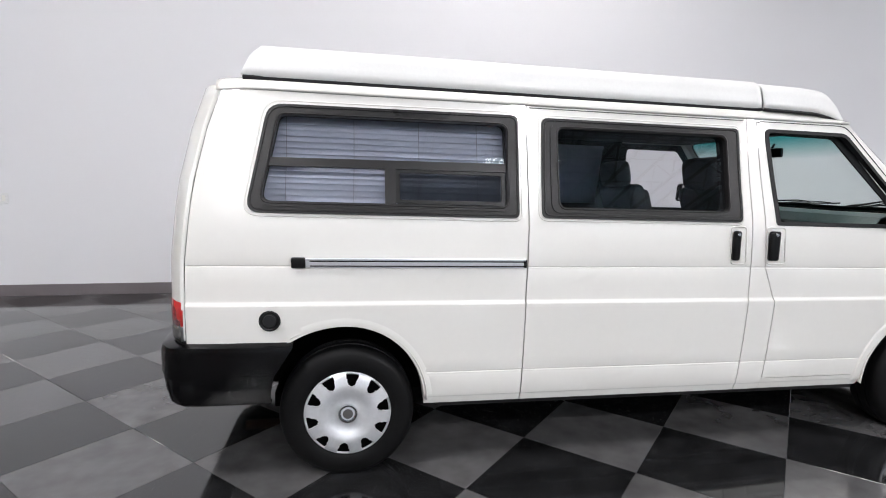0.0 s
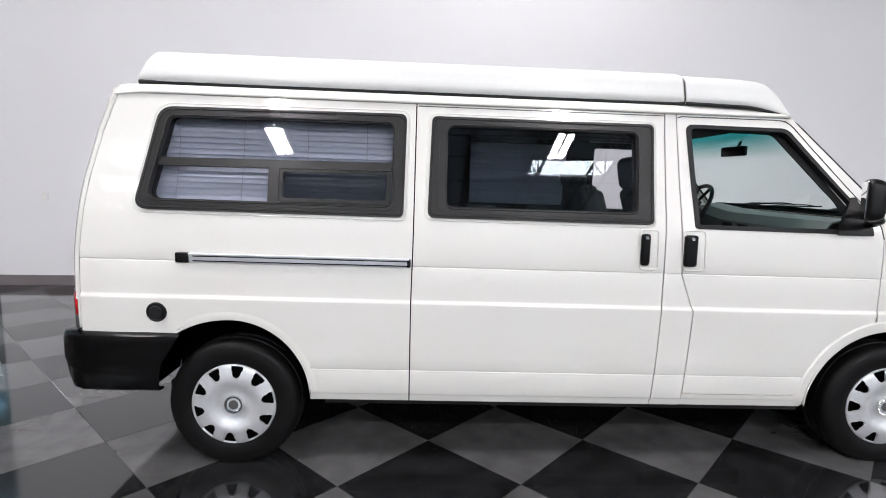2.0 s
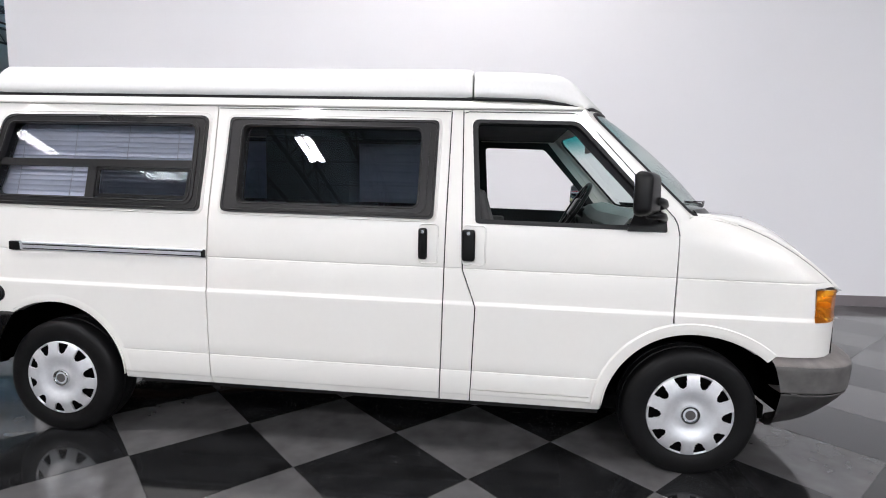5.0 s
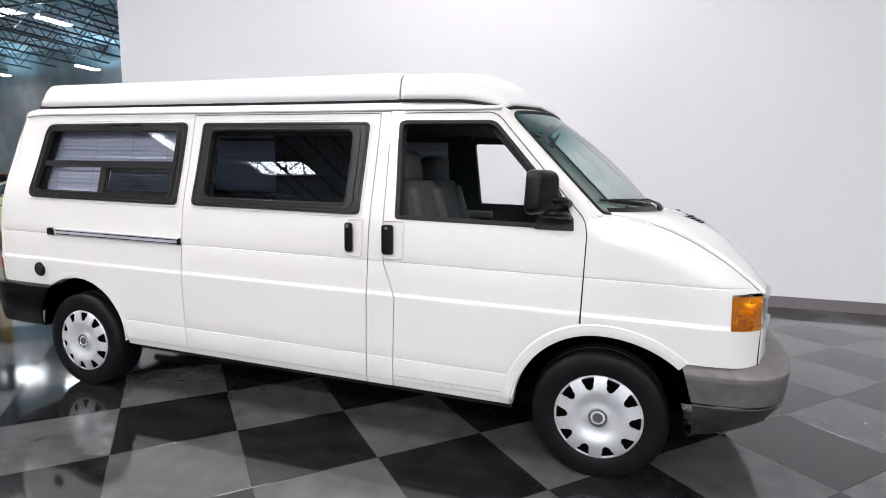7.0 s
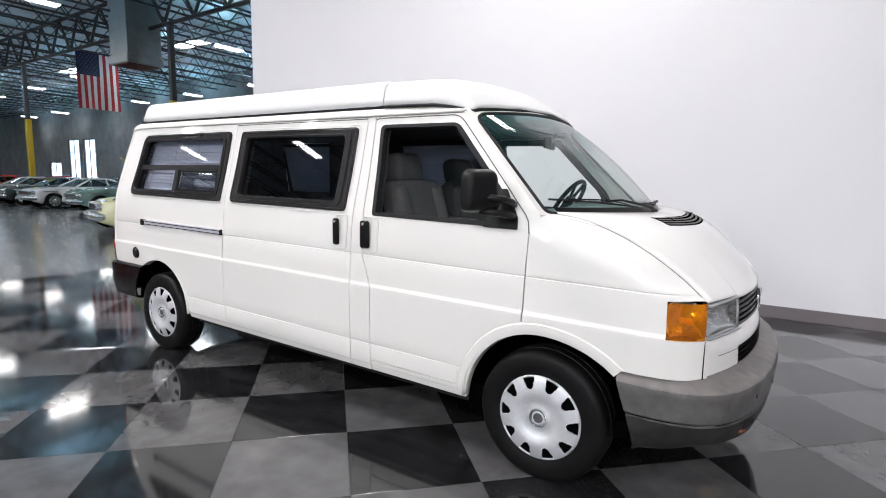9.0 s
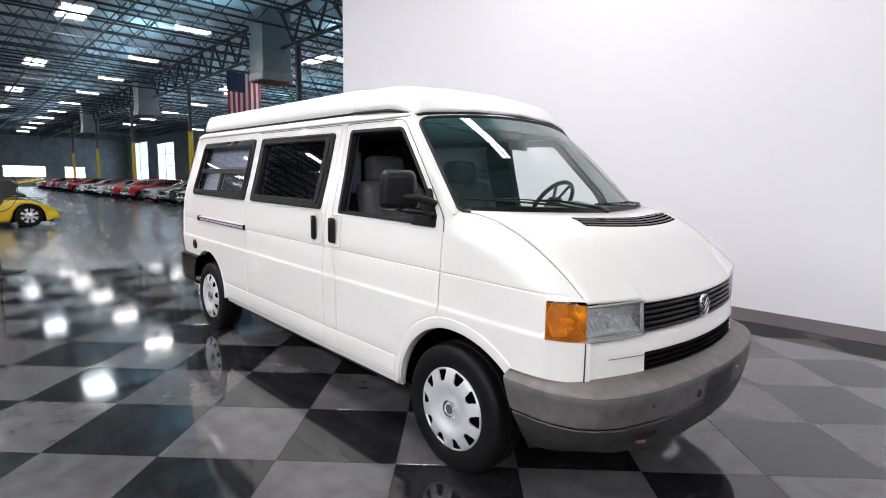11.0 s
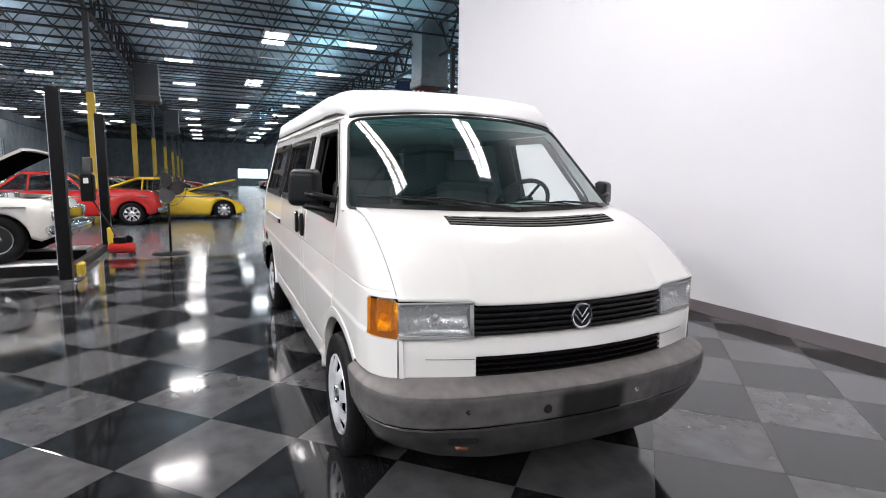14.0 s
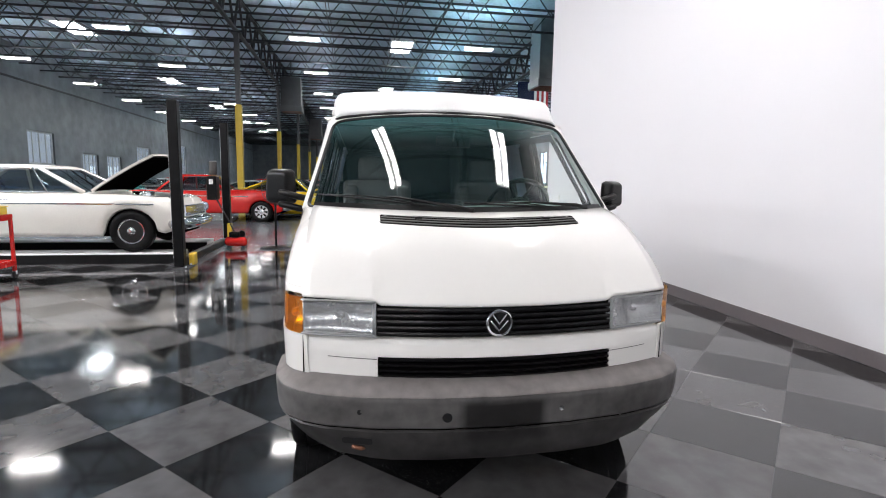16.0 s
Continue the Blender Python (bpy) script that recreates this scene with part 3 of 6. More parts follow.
col = thing("column", "steel column painted yellow up to four metres", "column", group="columns")
bm = boxed(-0.10, 0.10, -0.10, 0.10, 4.5, CHORD, 0.012, 1)
part("upper_shaft", bm, M_COLUMN, col, "dark grey upper shaft")
part("lower_shaft", boxed(-0.13, 0.13, -0.13, 0.13, -0.004, 4.5, 0.015, 1), M_YELLOW, col, "yellow painted lower shaft")
part("cap_plate", boxed(-0.2, 0.2, -0.2, 0.2, CHORD - 0.07, CHORD - 0.01), M_STEEL, col)
COLS = [(-19.4 - 12.5 * k, -5.35) for k in range(7)] + [(-18.6 - 14.55 * k, 9.1) for k in range(5)]
col.matrix_basis = pose(*COLS[0], 0)
for x, y in COLS[1:]:
    copy_thing(col, pose(x, y, 0))

lamp = thing("high_bay_lamp", "white linear LED high-bay lamp hung from the joists", "ceiling lamp", group="hall lamps")
part("housing", boxed(-0.24, 0.24, -0.65, 0.65, 0.015, 0.07, 0.01, 1), M_WHITEMETAL, lamp)
for s in (-0.125, 0.125):
    part("diffuser", boxed(s - 0.085, s + 0.085, -0.62, 0.62, -0.012, 0.015), M_HALL, lamp, "glowing white diffuser")
# added strip, hidden from below, only there to brighten the roof deck
part("uplight", boxed(-0.06, 0.06, -0.66, 0.66, 0.07, 0.08), M_DECKFILL, lamp, "added fill strip that brightens the roof deck")
for s in (-0.55, 0.55):
    part("hanger", sweep([(0, s, 0.07), (0, s, ROOF - 7.5)], 0.006, 4), M_STEEL, lamp)
HALL = [(-20.1 - 7.45 * k, y) for k in range(10) for y in (-2.65, 5.2)]
HALL += [(-20.1 - 7.45 * k, y) for k in range(7) for y in (-10.4, -18.1, 12.8, 20.1)]
HALL += [(-12.65, y) for y in (12.8, -18.1, 5.2, -2.65, -10.4)] + NEAR
south_lamp = copy_thing(lamp, pose(*HALL[0], 7.5))
for o in south_lamp.children:
    if o.name.startswith("uplight"):
        o.data = o.data.copy()
        o.data.materials[0] = M_DECKFILLDIM
lamp.matrix_basis = pose(*HALL[1], 7.5)
for x, y in HALL[2:]:
    copy_thing(south_lamp if y < 0 else lamp, pose(x, y, 7.5))

sky = thing("skylight", "bright white skylight dome in the roof deck", "skylight", group="skylights")
part("dome", boxed(-1.40, 1.40, -0.57, 0.57, -0.10, -0.02, 0.03, 2), M_SKY, sky, "glowing diffusing dome")
for a, b, c, d in ((-1.50, -1.40, -0.67, 0.67), (1.40, 1.50, -0.67, 0.67), (-1.40, 1.40, -0.67, -0.57), (-1.40, 1.40, 0.57, 0.67)):
    part("curb", boxed(a, b, c, d, -0.16, 0), M_WHITEMETAL, sky)
SKY = [(-26.9 - 15.0 * k, y) for k in range(5) for y in (2.2, -14.9)] + [(-11.65, -15.1), (4.33, -14.8), (-27, 15.0), (-42, 15.0)]
sky.matrix_basis = pose(*SKY[0], ROOF)
for x, y in SKY[1:]:
    copy_thing(sky, pose(x, y, ROOF))

fix = thing("bay_tube_lamp", "long twin strip lamp hung over the photo bay", "ceiling lamp", group="bay lamps")
part("housing", boxed(-1.49, 1.49, -0.27, 0.27, 0.05, 0.10, 0.01, 1), M_WHITEMETAL, fix)
for s in (-0.145, 0.145):
    part("tube", boxed(-1.45, 1.45, s - 0.095, s + 0.095, -0.02, 0.05, 0.02, 2), M_TUBE, fix, "glowing tube")
for s in (-0.9, 0.9):
    part("hanger", sweep([(s, 0, 0.10), (s, 0, ROOF - TUBE_Z)], 0.006, 4), M_STEEL, fix)
fix.matrix_basis = pose(*TUBES[0], TUBE_Z)
copy_thing(fix, pose(*TUBES[1], TUBE_Z))


def duct(x, y, w, d, z0, top=ROOF, metal=M_DUCT):
    t = thing("air_duct", "galvanised sheet metal air duct drop from the roof", "air duct", x, y, 0, group="air ducts")
    part("body", boxed(-w / 2, w / 2, -d / 2, d / 2, z0 + 0.35, top, 0.02, 1), metal, t)
    if top < ROOF:
        for sx in (-0.4, 0.4):
            part("hanger", sweep([(sx, 0, top), (sx, 0, ROOF)], 0.02, 4), M_STEEL, t)
    part("outlet", boxed(-w / 2 - 0.06, w / 2 + 0.06, -d / 2 - 0.06, d / 2 + 0.06, z0, z0 + 0.35, 0.03, 1), metal, t, "flared outlet collar")
    part("grille", boxed(-w / 2 + 0.05, w / 2 - 0.05, -d / 2 + 0.05, d / 2 - 0.05, z0 - 0.02, z0), M_BROWN, t, "brown louvre under the outlet")


duct(-20.8, 8.85, 1.4, 1.4, 6.02)
duct(-42.0, 8.85, 1.4, 1.4, 6.2)
duct(-64.0, 8.85, 1.4, 1.4, 6.2)
duct(-33.0, -4.62, 1.3, 1.3, 5.9, 8.1, M_DUCTDARK)
duct(-57.0, -4.62, 1.3, 1.3, 5.9, 8.1, M_DUCTDARK)

sw = thing("light_switch", "white light switch plate on the partition wall", "light switch", -5.45, WALL_Y, 1.13)
part("plate", boxed(-0.045, 0.045, -0.008, 0, -0.06, 0.06, 0.003, 1), M_WHITEMETAL, sw)
part("rocker", boxed(-0.017, 0.017, -0.013, -0.008, -0.033, 0.033, 0.002, 1), M_VAN, sw)

# ---- the camper van: nose to +x, camera side at -y ----
van = thing("camper_van", "white pop-top camper van with black window frames and silver hubcaps", "van", rz=-0.4)
RAKE = 0.0145


def vpart(name, bm, material, parent=None, label="", sharp=35.0, rake=True):
    if rake:
        for v in bm.verts:
            v.co.z -= RAKE * v.co.x
    return part(name, bm, material, parent or van, label, sharp)


def flip(bm):
    """The same part on the other side of the van."""
    for v in bm.verts:
        v.co.y = -v.co.y
    lay = bm.verts.layers.float_vector.get("n")
    if lay is not None:
        for v in bm.verts:
            v[lay] = Vector((v[lay].x, -v[lay].y, v[lay].z))
    bmesh.ops.reverse_faces(bm, faces=bm.faces)
    return bm


LOW_Z, LOW_Y = [0.28, 0.34, 0.47, 0.62, 0.82], [0.866, 0.884, 0.8965, 0.904, 0.912]
UP_Z, UP_Y = [0.82, 0.98, 1.12, 1.235, 1.45, 1.60, 1.72, 1.80], [0.9045, 0.900, 0.892, 0.877, 0.823, 0.789, 0.763, 0.748]


def profile_y(z):
    """Half width of the flank, with its waist crease and pressed lines."""
    k = min(1, max(0, (z - 0.806) / 0.026))
    k = k * k * (3 - 2 * k)
    y = smooth(z, LOW_Z, LOW_Y) * (1 - k) + smooth(z, UP_Z, UP_Y) * k
    for c in (0.991, 0.470):
        y -= 0.0055 * math.exp(-((z - c) / 0.0024) ** 2)
    k = min(1, max(0, (z - 0.334) / 0.012))
    return y - 0.006 * (1 - k * k * (3 - 2 * k))


def screen_base(y):
    t = min(1.06, abs(y) / 0.838)
    return Vector((1.925 - 0.285 * t ** 2.3, y, 1.272 + 0.014 * t))


def screen_top(y):
    t = min(1.06, abs(y) / 0.708)
    return Vector((1.300 - 0.155 * t ** 2.3, y, 1.832 - 0.042 * t * t))


def nose_x(y, z=0.95):
    a = abs(y)
    return 2.458 - 0.20 * a * a + interp(z, [0.62, 0.74, 0.80, 0.96], [0.034, 0.030, 0.012, -0.002]) * (1 - min(1, a / 0.806) ** 4)


def bonnet(y, t):
    a = screen_base(y)
    b = Vector((nose_x(y, 0.96), y, 0.951 + 0.013 * (abs(y) / 0.8) ** 2))
    p1, p2 = a + Vector((0.24, 0, -0.012)), b + Vector((-0.17, 0, 0.165))
    k = abs(y) / 0.802
    out = (1 - t) ** 3 * a + 3 * t * (1 - t) ** 2 * p1 + 3 * t * t * (1 - t) * p2 + t ** 3 * b
    out.z += (0.045 * (1 - k ** 6) - 0.027 * (1 - k * k)) * math.sin(math.pi * t)
    d = min(1.0, max(0.0, (0.528 - abs(y)) / 0.045))
    out.z -= 0.0175 * d * d * (3 - 2 * d) * t ** 8
    return out


EDGE_LINE = [bonnet(0.802, t) for t in steps(0, 1, 24)]
EDGE_X, EDGE_Z = [p.x for p in EDGE_LINE], [p.z for p in EDGE_LINE]


def zt(x):
    """Height of the wing's upper edge, from the windscreen corner down to the headlamp."""
    return smooth(x, EDGE_X, EDGE_Z)


def W(x, z):
    y = profile_y(z)
    if x < -2.2:
        y -= 0.35 * (-2.2 - x) ** 2
    if x > 2.10:
        y -= smooth(x, [2.10, 2.20, 2.24, 2.28, 2.33, 2.40], [0, 0.014, 0.030, 0.056, 0.104, 0.20])
    if x > 1.56:
        t = (z - (zt(x) - 0.18)) / 0.18
        if t > 0:
            y -= (y - interp(x, [1.56, 1.64, 1.84], [0.866, 0.850, 0.802])) * min(1, t) ** 3.4
    return y


def on_side(off=0.0):
    return lambda u, v: (u, -(W(u, v) - off), v)


ZS = [0.334, 0.340, 0.346, 0.40, 0.4645, 0.4677, 0.470, 0.4723, 0.4755, 0.54, 0.60, 0.67, 0.74, 0.79, 0.806, 0.812, 0.819, 0.826, 0.832, 0.85, 0.90, 0.9855, 0.9887, 0.991, 0.9933, 0.9965, 1.06, 1.15, 1.19, 1.235, 1.28, 1.32, 1.38, 1.45, 1.52, 1.60, 1.66, 1.72, 1.75]
XS = steps(-2.2, 2.3, 18)
XR = steps(-2.34, -2.2, 3) + XS
G = 0.003


def seam_rear(z):
    return interp(z, [0.60, 0.66, 1.0, 1.36, 1.6, 1.80], [-2.358, -2.358, -2.352, -2.312, -2.260, -2.195])


def arc(cx, cz, r, a0, a1, n, rz=None):
    return [(cx + r * math.cos(radians(a)), cz + (rz or r) * math.sin(radians(a))) for a in steps(a0, a1, n)]


TOP = 1.778
# openings, as outlines in (x, z)
REAR_O = [(-2.098, 1.232), (-0.832, 1.228), (-0.820, 1.727), (-2.003, 1.720)]
REAR_I = [(-2.034, 1.281), (-0.893, 1.280), (-0.883, 1.676), (-1.952, 1.672)]
MID_O = [(-0.716, 1.232), (0.394, 1.229), (0.408, 1.722), (-0.697, 1.722)]
MID_I = [(-0.624, 1.283), (0.310, 1.284), (0.321, 1.676), (-0.619, 1.676)]
DOOR_O = [(0.608, 1.222), (1.494, 1.216), (1.410, 1.375), (1.096, 1.722), (0.580, 1.724)]
rear_hole = rounded([(-2.062, 1.252), (-0.858, 1.249), (-0.848, 1.704), (-1.978, 1.698)], 0.07)
mid_hole = rounded([(-0.694, 1.252), (0.372, 1.25), (0.385, 1.70), (-0.675, 1.70)], 0.06)
door_hole = rounded(DOOR_O, [0.02, 0.01, 0.05, 0.08, 0.035])

rear_arch = [(-1.66 + (0.372 if a < 90 else 0.435) * math.cos(radians(a)), 0.325 + 0.385 * math.sin(radians(a))) for a in steps(0, 126, 20)]
quarter = [(-1.288, 0.303), (-0.795 - G, 0.303), (-0.791 - G, 0.82), (-0.782 - G, 1.15), (-0.774 - G, TOP)]
quarter += [(seam_rear(z), z) for z in steps(TOP, 0.64, 12)]
quarter += [(-1.93, 0.64)] + rear_arch[::-1]
slider = [(-0.795 + G, 0.303), (0.436 - G, 0.303), (0.446 - G, 0.60), (0.457 - G, 1.15), (0.469 - G, TOP), (-0.774 + G, TOP), (-0.782 + G, 1.15), (-0.791 + G, 0.82)]
pillar_b = [(0.436 + G, 0.303), (0.592 - G, 0.303), (0.596 - G, 0.36), (0.612 - G, 0.80), (0.545 - G, 0.985), (0.538 - G, 1.20), (0.528 - G, TOP), (0.469 + G, TOP), (0.457 + G, 1.15), (0.446 + G, 0.60)]
front_arch = [(1.66 + (0.495 if a < 90 else 0.412) * math.cos(radians(a)), 0.30 + 0.425 * math.sin(radians(a))) for a in steps(4, 178, 26)]
door_edge = arc(1.655, 0.33, 0.47, 103, 168, 10, 0.455)
door = [(0.596 + G, 0.372), (1.19, 0.372)] + door_edge[::-1] + [(1.560 - G, 0.80), (1.572 - G, 1.20), (1.540, 1.275), (1.122, TOP), (0.528 + G, TOP), (0.538 + G, 1.20), (0.545 + G, 0.985), (0.612 + G, 0.80)]
sill_front = [(0.592 + G, 0.303), (1.235, 0.303)] + [p for p in front_arch[::-1] if p[0] < 1.57] + [(1.560 - G, 0.79)] + [(x - 0.006, z + 0.002) for x, z in door_edge] + [(1.186, 0.366), (0.594 + G, 0.366)]
wing = [(1.566, 0.715)] + [p for p in front_arch[::-1] if p[0] > 1.57 and p[1] > 0.64] + [(1.978, 0.640), (2.345, 0.640), (2.345, 0.806), (2.196, 0.806), (2.192, 0.966)]
wing += [(x, max(0.966, zt(x))) for x in (2.322, 2.30, 2.25, 2.20, 2.15, 2.10, 2.05, 2.0, 1.95, 1.90, 1.85, 1.80, 1.75, 1.70, 1.652)] + [(1.60, 1.290), (1.576, 1.284), (1.574, 1.20), (1.564, 0.80)]

FX = XS + [2.05, 2.10, 2.13, 2.16, 2.19, 2.22, 2.25, 2.28, 2.31]
FZ = ZS + steps(0.95, 1.28, 22)


def flat_pane(x, z):
    """The flat glass of a side window, leaning in with the flank."""
    return (x, -(0.8595 - 0.2375 * (z - 1.283)), z)


def shrunk(line, d):
    """An outline drawn in by d all round."""
    cx, cz = sum(p[0] for p in line) / len(line), sum(p[1] for p in line) / len(line)
    w, h = max(abs(p[0] - cx) for p in line), max(abs(p[1] - cz) for p in line)
    return [(cx + (x - cx) * (1 - d / w), cz + (z - cz) * (1 - d / h)) for x, z in line]


def bead(line, off):
    """A thin raised bead that follows an outline on the flank."""
    pts = []
    for (a, b), (c, d) in zip(line, line[1:] + line[:1]):
        n = max(1, int(max(abs(c - a), abs(d - b)) / 0.06))
        pts += [on_side(off)(a + (c - a) * i / n, b + (d - b) * i / n) for i in range(n)]
    return sweep(pts, 0.0042, 6, None, True)


MIRROR = (1.375, -1.008, 1.385)
for side in (-1, 1):
    def put(name, bm, material, parent=None, label=""):
        return vpart(name, bm if side < 0 else flip(bm), material, parent, label)
    q = put("rear_quarter_panel", panel(quarter, [rear_hole], XR, ZS, on_side(), 0.02), M_VAN)
    s = put("sliding_door", panel(slider, [mid_hole], XS, ZS, on_side(), 0.02), M_VAN, None, "white sliding side door")
    put("centre_pillar", panel(pillar_b, [], XS, ZS, on_side(), 0.02), M_VAN)
    d = put("front_door", panel(door, [door_hole], XS, ZS, on_side(), 0.02), M_VAN, None, "white front door with window lowered")
    put("front_sill", panel(sill_front, [], XS, ZS, on_side(0.003), 0.02), M_VAN)
    w = put("front_wing", panel(wing, [], FX, FZ, on_side(), 0.012), M_VAN)
    # dark shut lines behind the panels
    put("door_seal", panel([(-0.84, 0.32), (0.66, 0.32), (0.66, 0.80), (0.60, 1.0), (0.56, 1.77), (-0.80, 1.77)], [rounded([(-0.745, 0.36), (0.395, 0.36), (0.42, 1.74), (-0.72, 1.74)], 0.03)], XS, ZS, on_side(0.024), 0.004), M_GAP)
    put("wing_seal", panel([(1.535, 0.74), (1.60, 0.74), (1.60, 1.27), (1.545, 1.25)], [], [], ZS, on_side(0.022), 0.004), M_GAP)
    seam = [(0.536, 1.762)] + [(x, 1.769) for x in steps(0.556, 1.06, 9)] + [(1.090, 1.764), (1.116, 1.750), (1.136, 1.732)] + [(1.136 + (1.546 - 1.136) * k, 1.732 + (1.276 - 1.732) * k) for k in steps(0, 1, 10)[1:]] + [(1.562, 1.245), (1.571, 1.19)]
    put("door_seam", sweep([on_side(-0.0012)(x, z) for x, z in seam], 0.0026, 6), M_SEAM, d)
    put("door_seam", sweep([on_side(-0.0005)(x, 1.769) for x in steps(-0.765, 0.462, 16)], 0.0024, 6), M_SEAM, s)
    # windows: proud moulded frames with a stepped inner lip, panes behind
    rf = put("window_frame", ring_panel(rounded(REAR_O, [0.055, 0.030, 0.036, 0.085]), rounded(REAR_I, 0.045), XS, ZS, on_side(-0.012), 0.02), M_FRAME, q, "black moulded frame")
    put("inner_lip", ring_panel(rounded([(-2.058, 1.261), (-0.868, 1.259), (-0.860, 1.698), (-1.972, 1.692)], 0.06), rounded(REAR_I, 0.045), XS, ZS, on_side(-0.019), 0.012), M_FRAME, rf)
    for line, off in ((shrunk(rounded(REAR_O, [0.055, 0.030, 0.036, 0.085]), 0.012), -0.0125), (shrunk(rounded(REAR_I, 0.045), -0.006), -0.0195)):
        put("bead", bead(line, off), M_FRAME, rf)
    put("frame_recess", bead(shrunk(rounded(REAR_O, [0.06, 0.036, 0.045, 0.09]), -0.016), 0.0018), M_VAN, q)
    gq = put("window_pane", panel(rounded(REAR_I, 0.04), [], [], [], flat_pane, 0), M_REARGL, q, "tinted rear side window with lowered blind behind")
    put("crossbar", panel([(-2.01, 1.440), (-0.892, 1.446), (-0.890, 1.487), (-2.0, 1.478)], [], XS, ZS, on_side(-0.004), 0.016), M_FRAME, rf)
    put("divider", panel([(-1.478, 1.28), (-1.428, 1.28), (-1.428, 1.445), (-1.478, 1.445)], [], [], ZS, on_side(-0.006), 0.018), M_FRAME, rf)
    put("slider_frame", ring_panel(rounded([(-1.43, 1.284), (-0.90, 1.284), (-0.896, 1.442), (-1.43, 1.442)], 0.015), rounded([(-1.41, 1.302), (-0.918, 1.302), (-0.914, 1.427), (-1.41, 1.427)], 0.012), XS, ZS, on_side(-0.001), 0.008), M_BLACKPL, rf)
    mf = put("window_frame", ring_panel(rounded(MID_O, [0.036, 0.030, 0.026, 0.030]), rounded(MID_I, 0.04), XS, ZS, on_side(-0.012), 0.02), M_FRAME, s, "black moulded frame")
    put("inner_lip", ring_panel(rounded([(-0.669, 1.258), (0.354, 1.257), (0.366, 1.698), (-0.658, 1.698)], 0.05), rounded(MID_I, 0.04), XS, ZS, on_side(-0.019), 0.012), M_FRAME, mf)
    for line, off in ((shrunk(rounded(MID_O, [0.036, 0.030, 0.026, 0.030]), 0.012), -0.0125), (shrunk(rounded(MID_I, 0.04), -0.006), -0.0195)):
        put("bead", bead(line, off), M_FRAME, mf)
    put("frame_recess", bead(shrunk(rounded(MID_O, [0.042, 0.036, 0.034, 0.036]), -0.014), 0.0018), M_VAN, s)
    put("window_pane", panel(rounded(MID_I, 0.04), [], [], [], flat_pane, 0), M_TINT, s, "dark tinted window pane")
    inner = [(0.628, 1.234), (1.478, 1.230), (1.401, 1.370), (1.089, 1.711), (0.600, 1.713)]
    put("window_channel", ring_panel(rounded([(0.604, 1.216), (1.502, 1.210), (1.416, 1.378), (1.100, 1.729), (0.574, 1.731)], [0.02, 0.01, 0.05, 0.08, 0.035]), rounded(inner, [0.012, 0.01, 0.05, 0.07, 0.025]), XS, ZS, on_side(-0.004), 0.03), M_RUBBER, d, "black rubber window channel")
    # wheel arch lips
    put("arch_lip", grid(lambda a, r: (-1.66 + ((0.370 if math.cos(a) > 0 else 0.433) + 0.018 * r) * math.cos(a), -(W(-1.66, 0.6) + 0.004 - 0.05 * (1 - r)), 0.325 + (0.383 + 0.018 * r) * math.sin(a)), [radians(t) for t in steps(1, 124, 24)], [0, 0.5, 0.85, 1.0], None, 0.004), M_VAN, q)
    put("arch_lip", grid(lambda a, r: (1.66 + ((0.493 if math.cos(a) > 0 else 0.41) + 0.02 * r) * math.cos(a), -(W(1.66, 0.6) + 0.004 - 0.05 * (1 - r)), 0.30 + (0.423 + 0.02 * r) * math.sin(a)), [radians(t) for t in steps(52, 177, 28)], [0, 0.5, 0.85, 1.0], None, 0.004), M_VAN, w)
    def flare(a, r):
        x, z = 1.66 + ((0.495 if math.cos(a) > 0 else 0.412) + 0.058 * r) * math.cos(a), 0.30 + (0.425 + 0.058 * r) * math.sin(a)
        return (x, -(W(x, z) + interp(r, [0, 0.15, 0.85, 1.0], [0.002, 0.0045, 0.0045, -0.003])), z)
    put("arch_flare", grid(flare, [radians(t) for t in steps(176, 46.5, 48)], [0, 0.15, 0.5, 0.85, 1.0], None, 0.004), M_VAN, w)

    def rear_flare(a, r):
        x, z = -1.66 + ((0.372 if math.cos(a) > 0 else 0.435) + 0.05 * r) * math.cos(a), 0.325 + (0.385 + 0.05 * r) * math.sin(a)
        return (x, -(W(x, z) + interp(r, [0, 0.15, 0.6, 1.0], [0.001, 0.0022, 0.0016, -0.0015])), z)
    put("arch_flare", grid(rear_flare, [radians(t) for t in steps(116, 4, 36)], [0, 0.15, 0.5, 0.85, 1.0], None, 0.004), M_VAN, q)
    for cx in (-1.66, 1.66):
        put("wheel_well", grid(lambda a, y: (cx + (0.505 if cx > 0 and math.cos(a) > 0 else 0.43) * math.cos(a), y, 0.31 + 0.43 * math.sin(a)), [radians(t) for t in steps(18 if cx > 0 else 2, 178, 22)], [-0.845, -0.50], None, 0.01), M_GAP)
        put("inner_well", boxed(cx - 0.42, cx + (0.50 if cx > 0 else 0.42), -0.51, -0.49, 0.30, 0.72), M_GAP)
    # inner trim with the same openings
    trim = [(-2.15, 0.77), (1.50, 0.77), (1.53, 1.22), (1.08, 1.75), (-2.05, 1.75)]
    put("interior_trim", panel(trim, [rounded(REAR_I, 0.04), rounded(MID_I, 0.04), rounded([(0.628, 1.234), (1.445, 1.230), (1.362, 1.370), (1.055, 1.702), (0.600, 1.706)], [0.012, 0.01, 0.05, 0.07, 0.025])], XS, ZS, on_side(0.045), 0.01), M_INT, None, "dark interior side lining")
    # blinds: corrugated fabric behind the rear pane
    bx = (-2.045, -0.87) if side < 0 else (-2.02, 0.38)

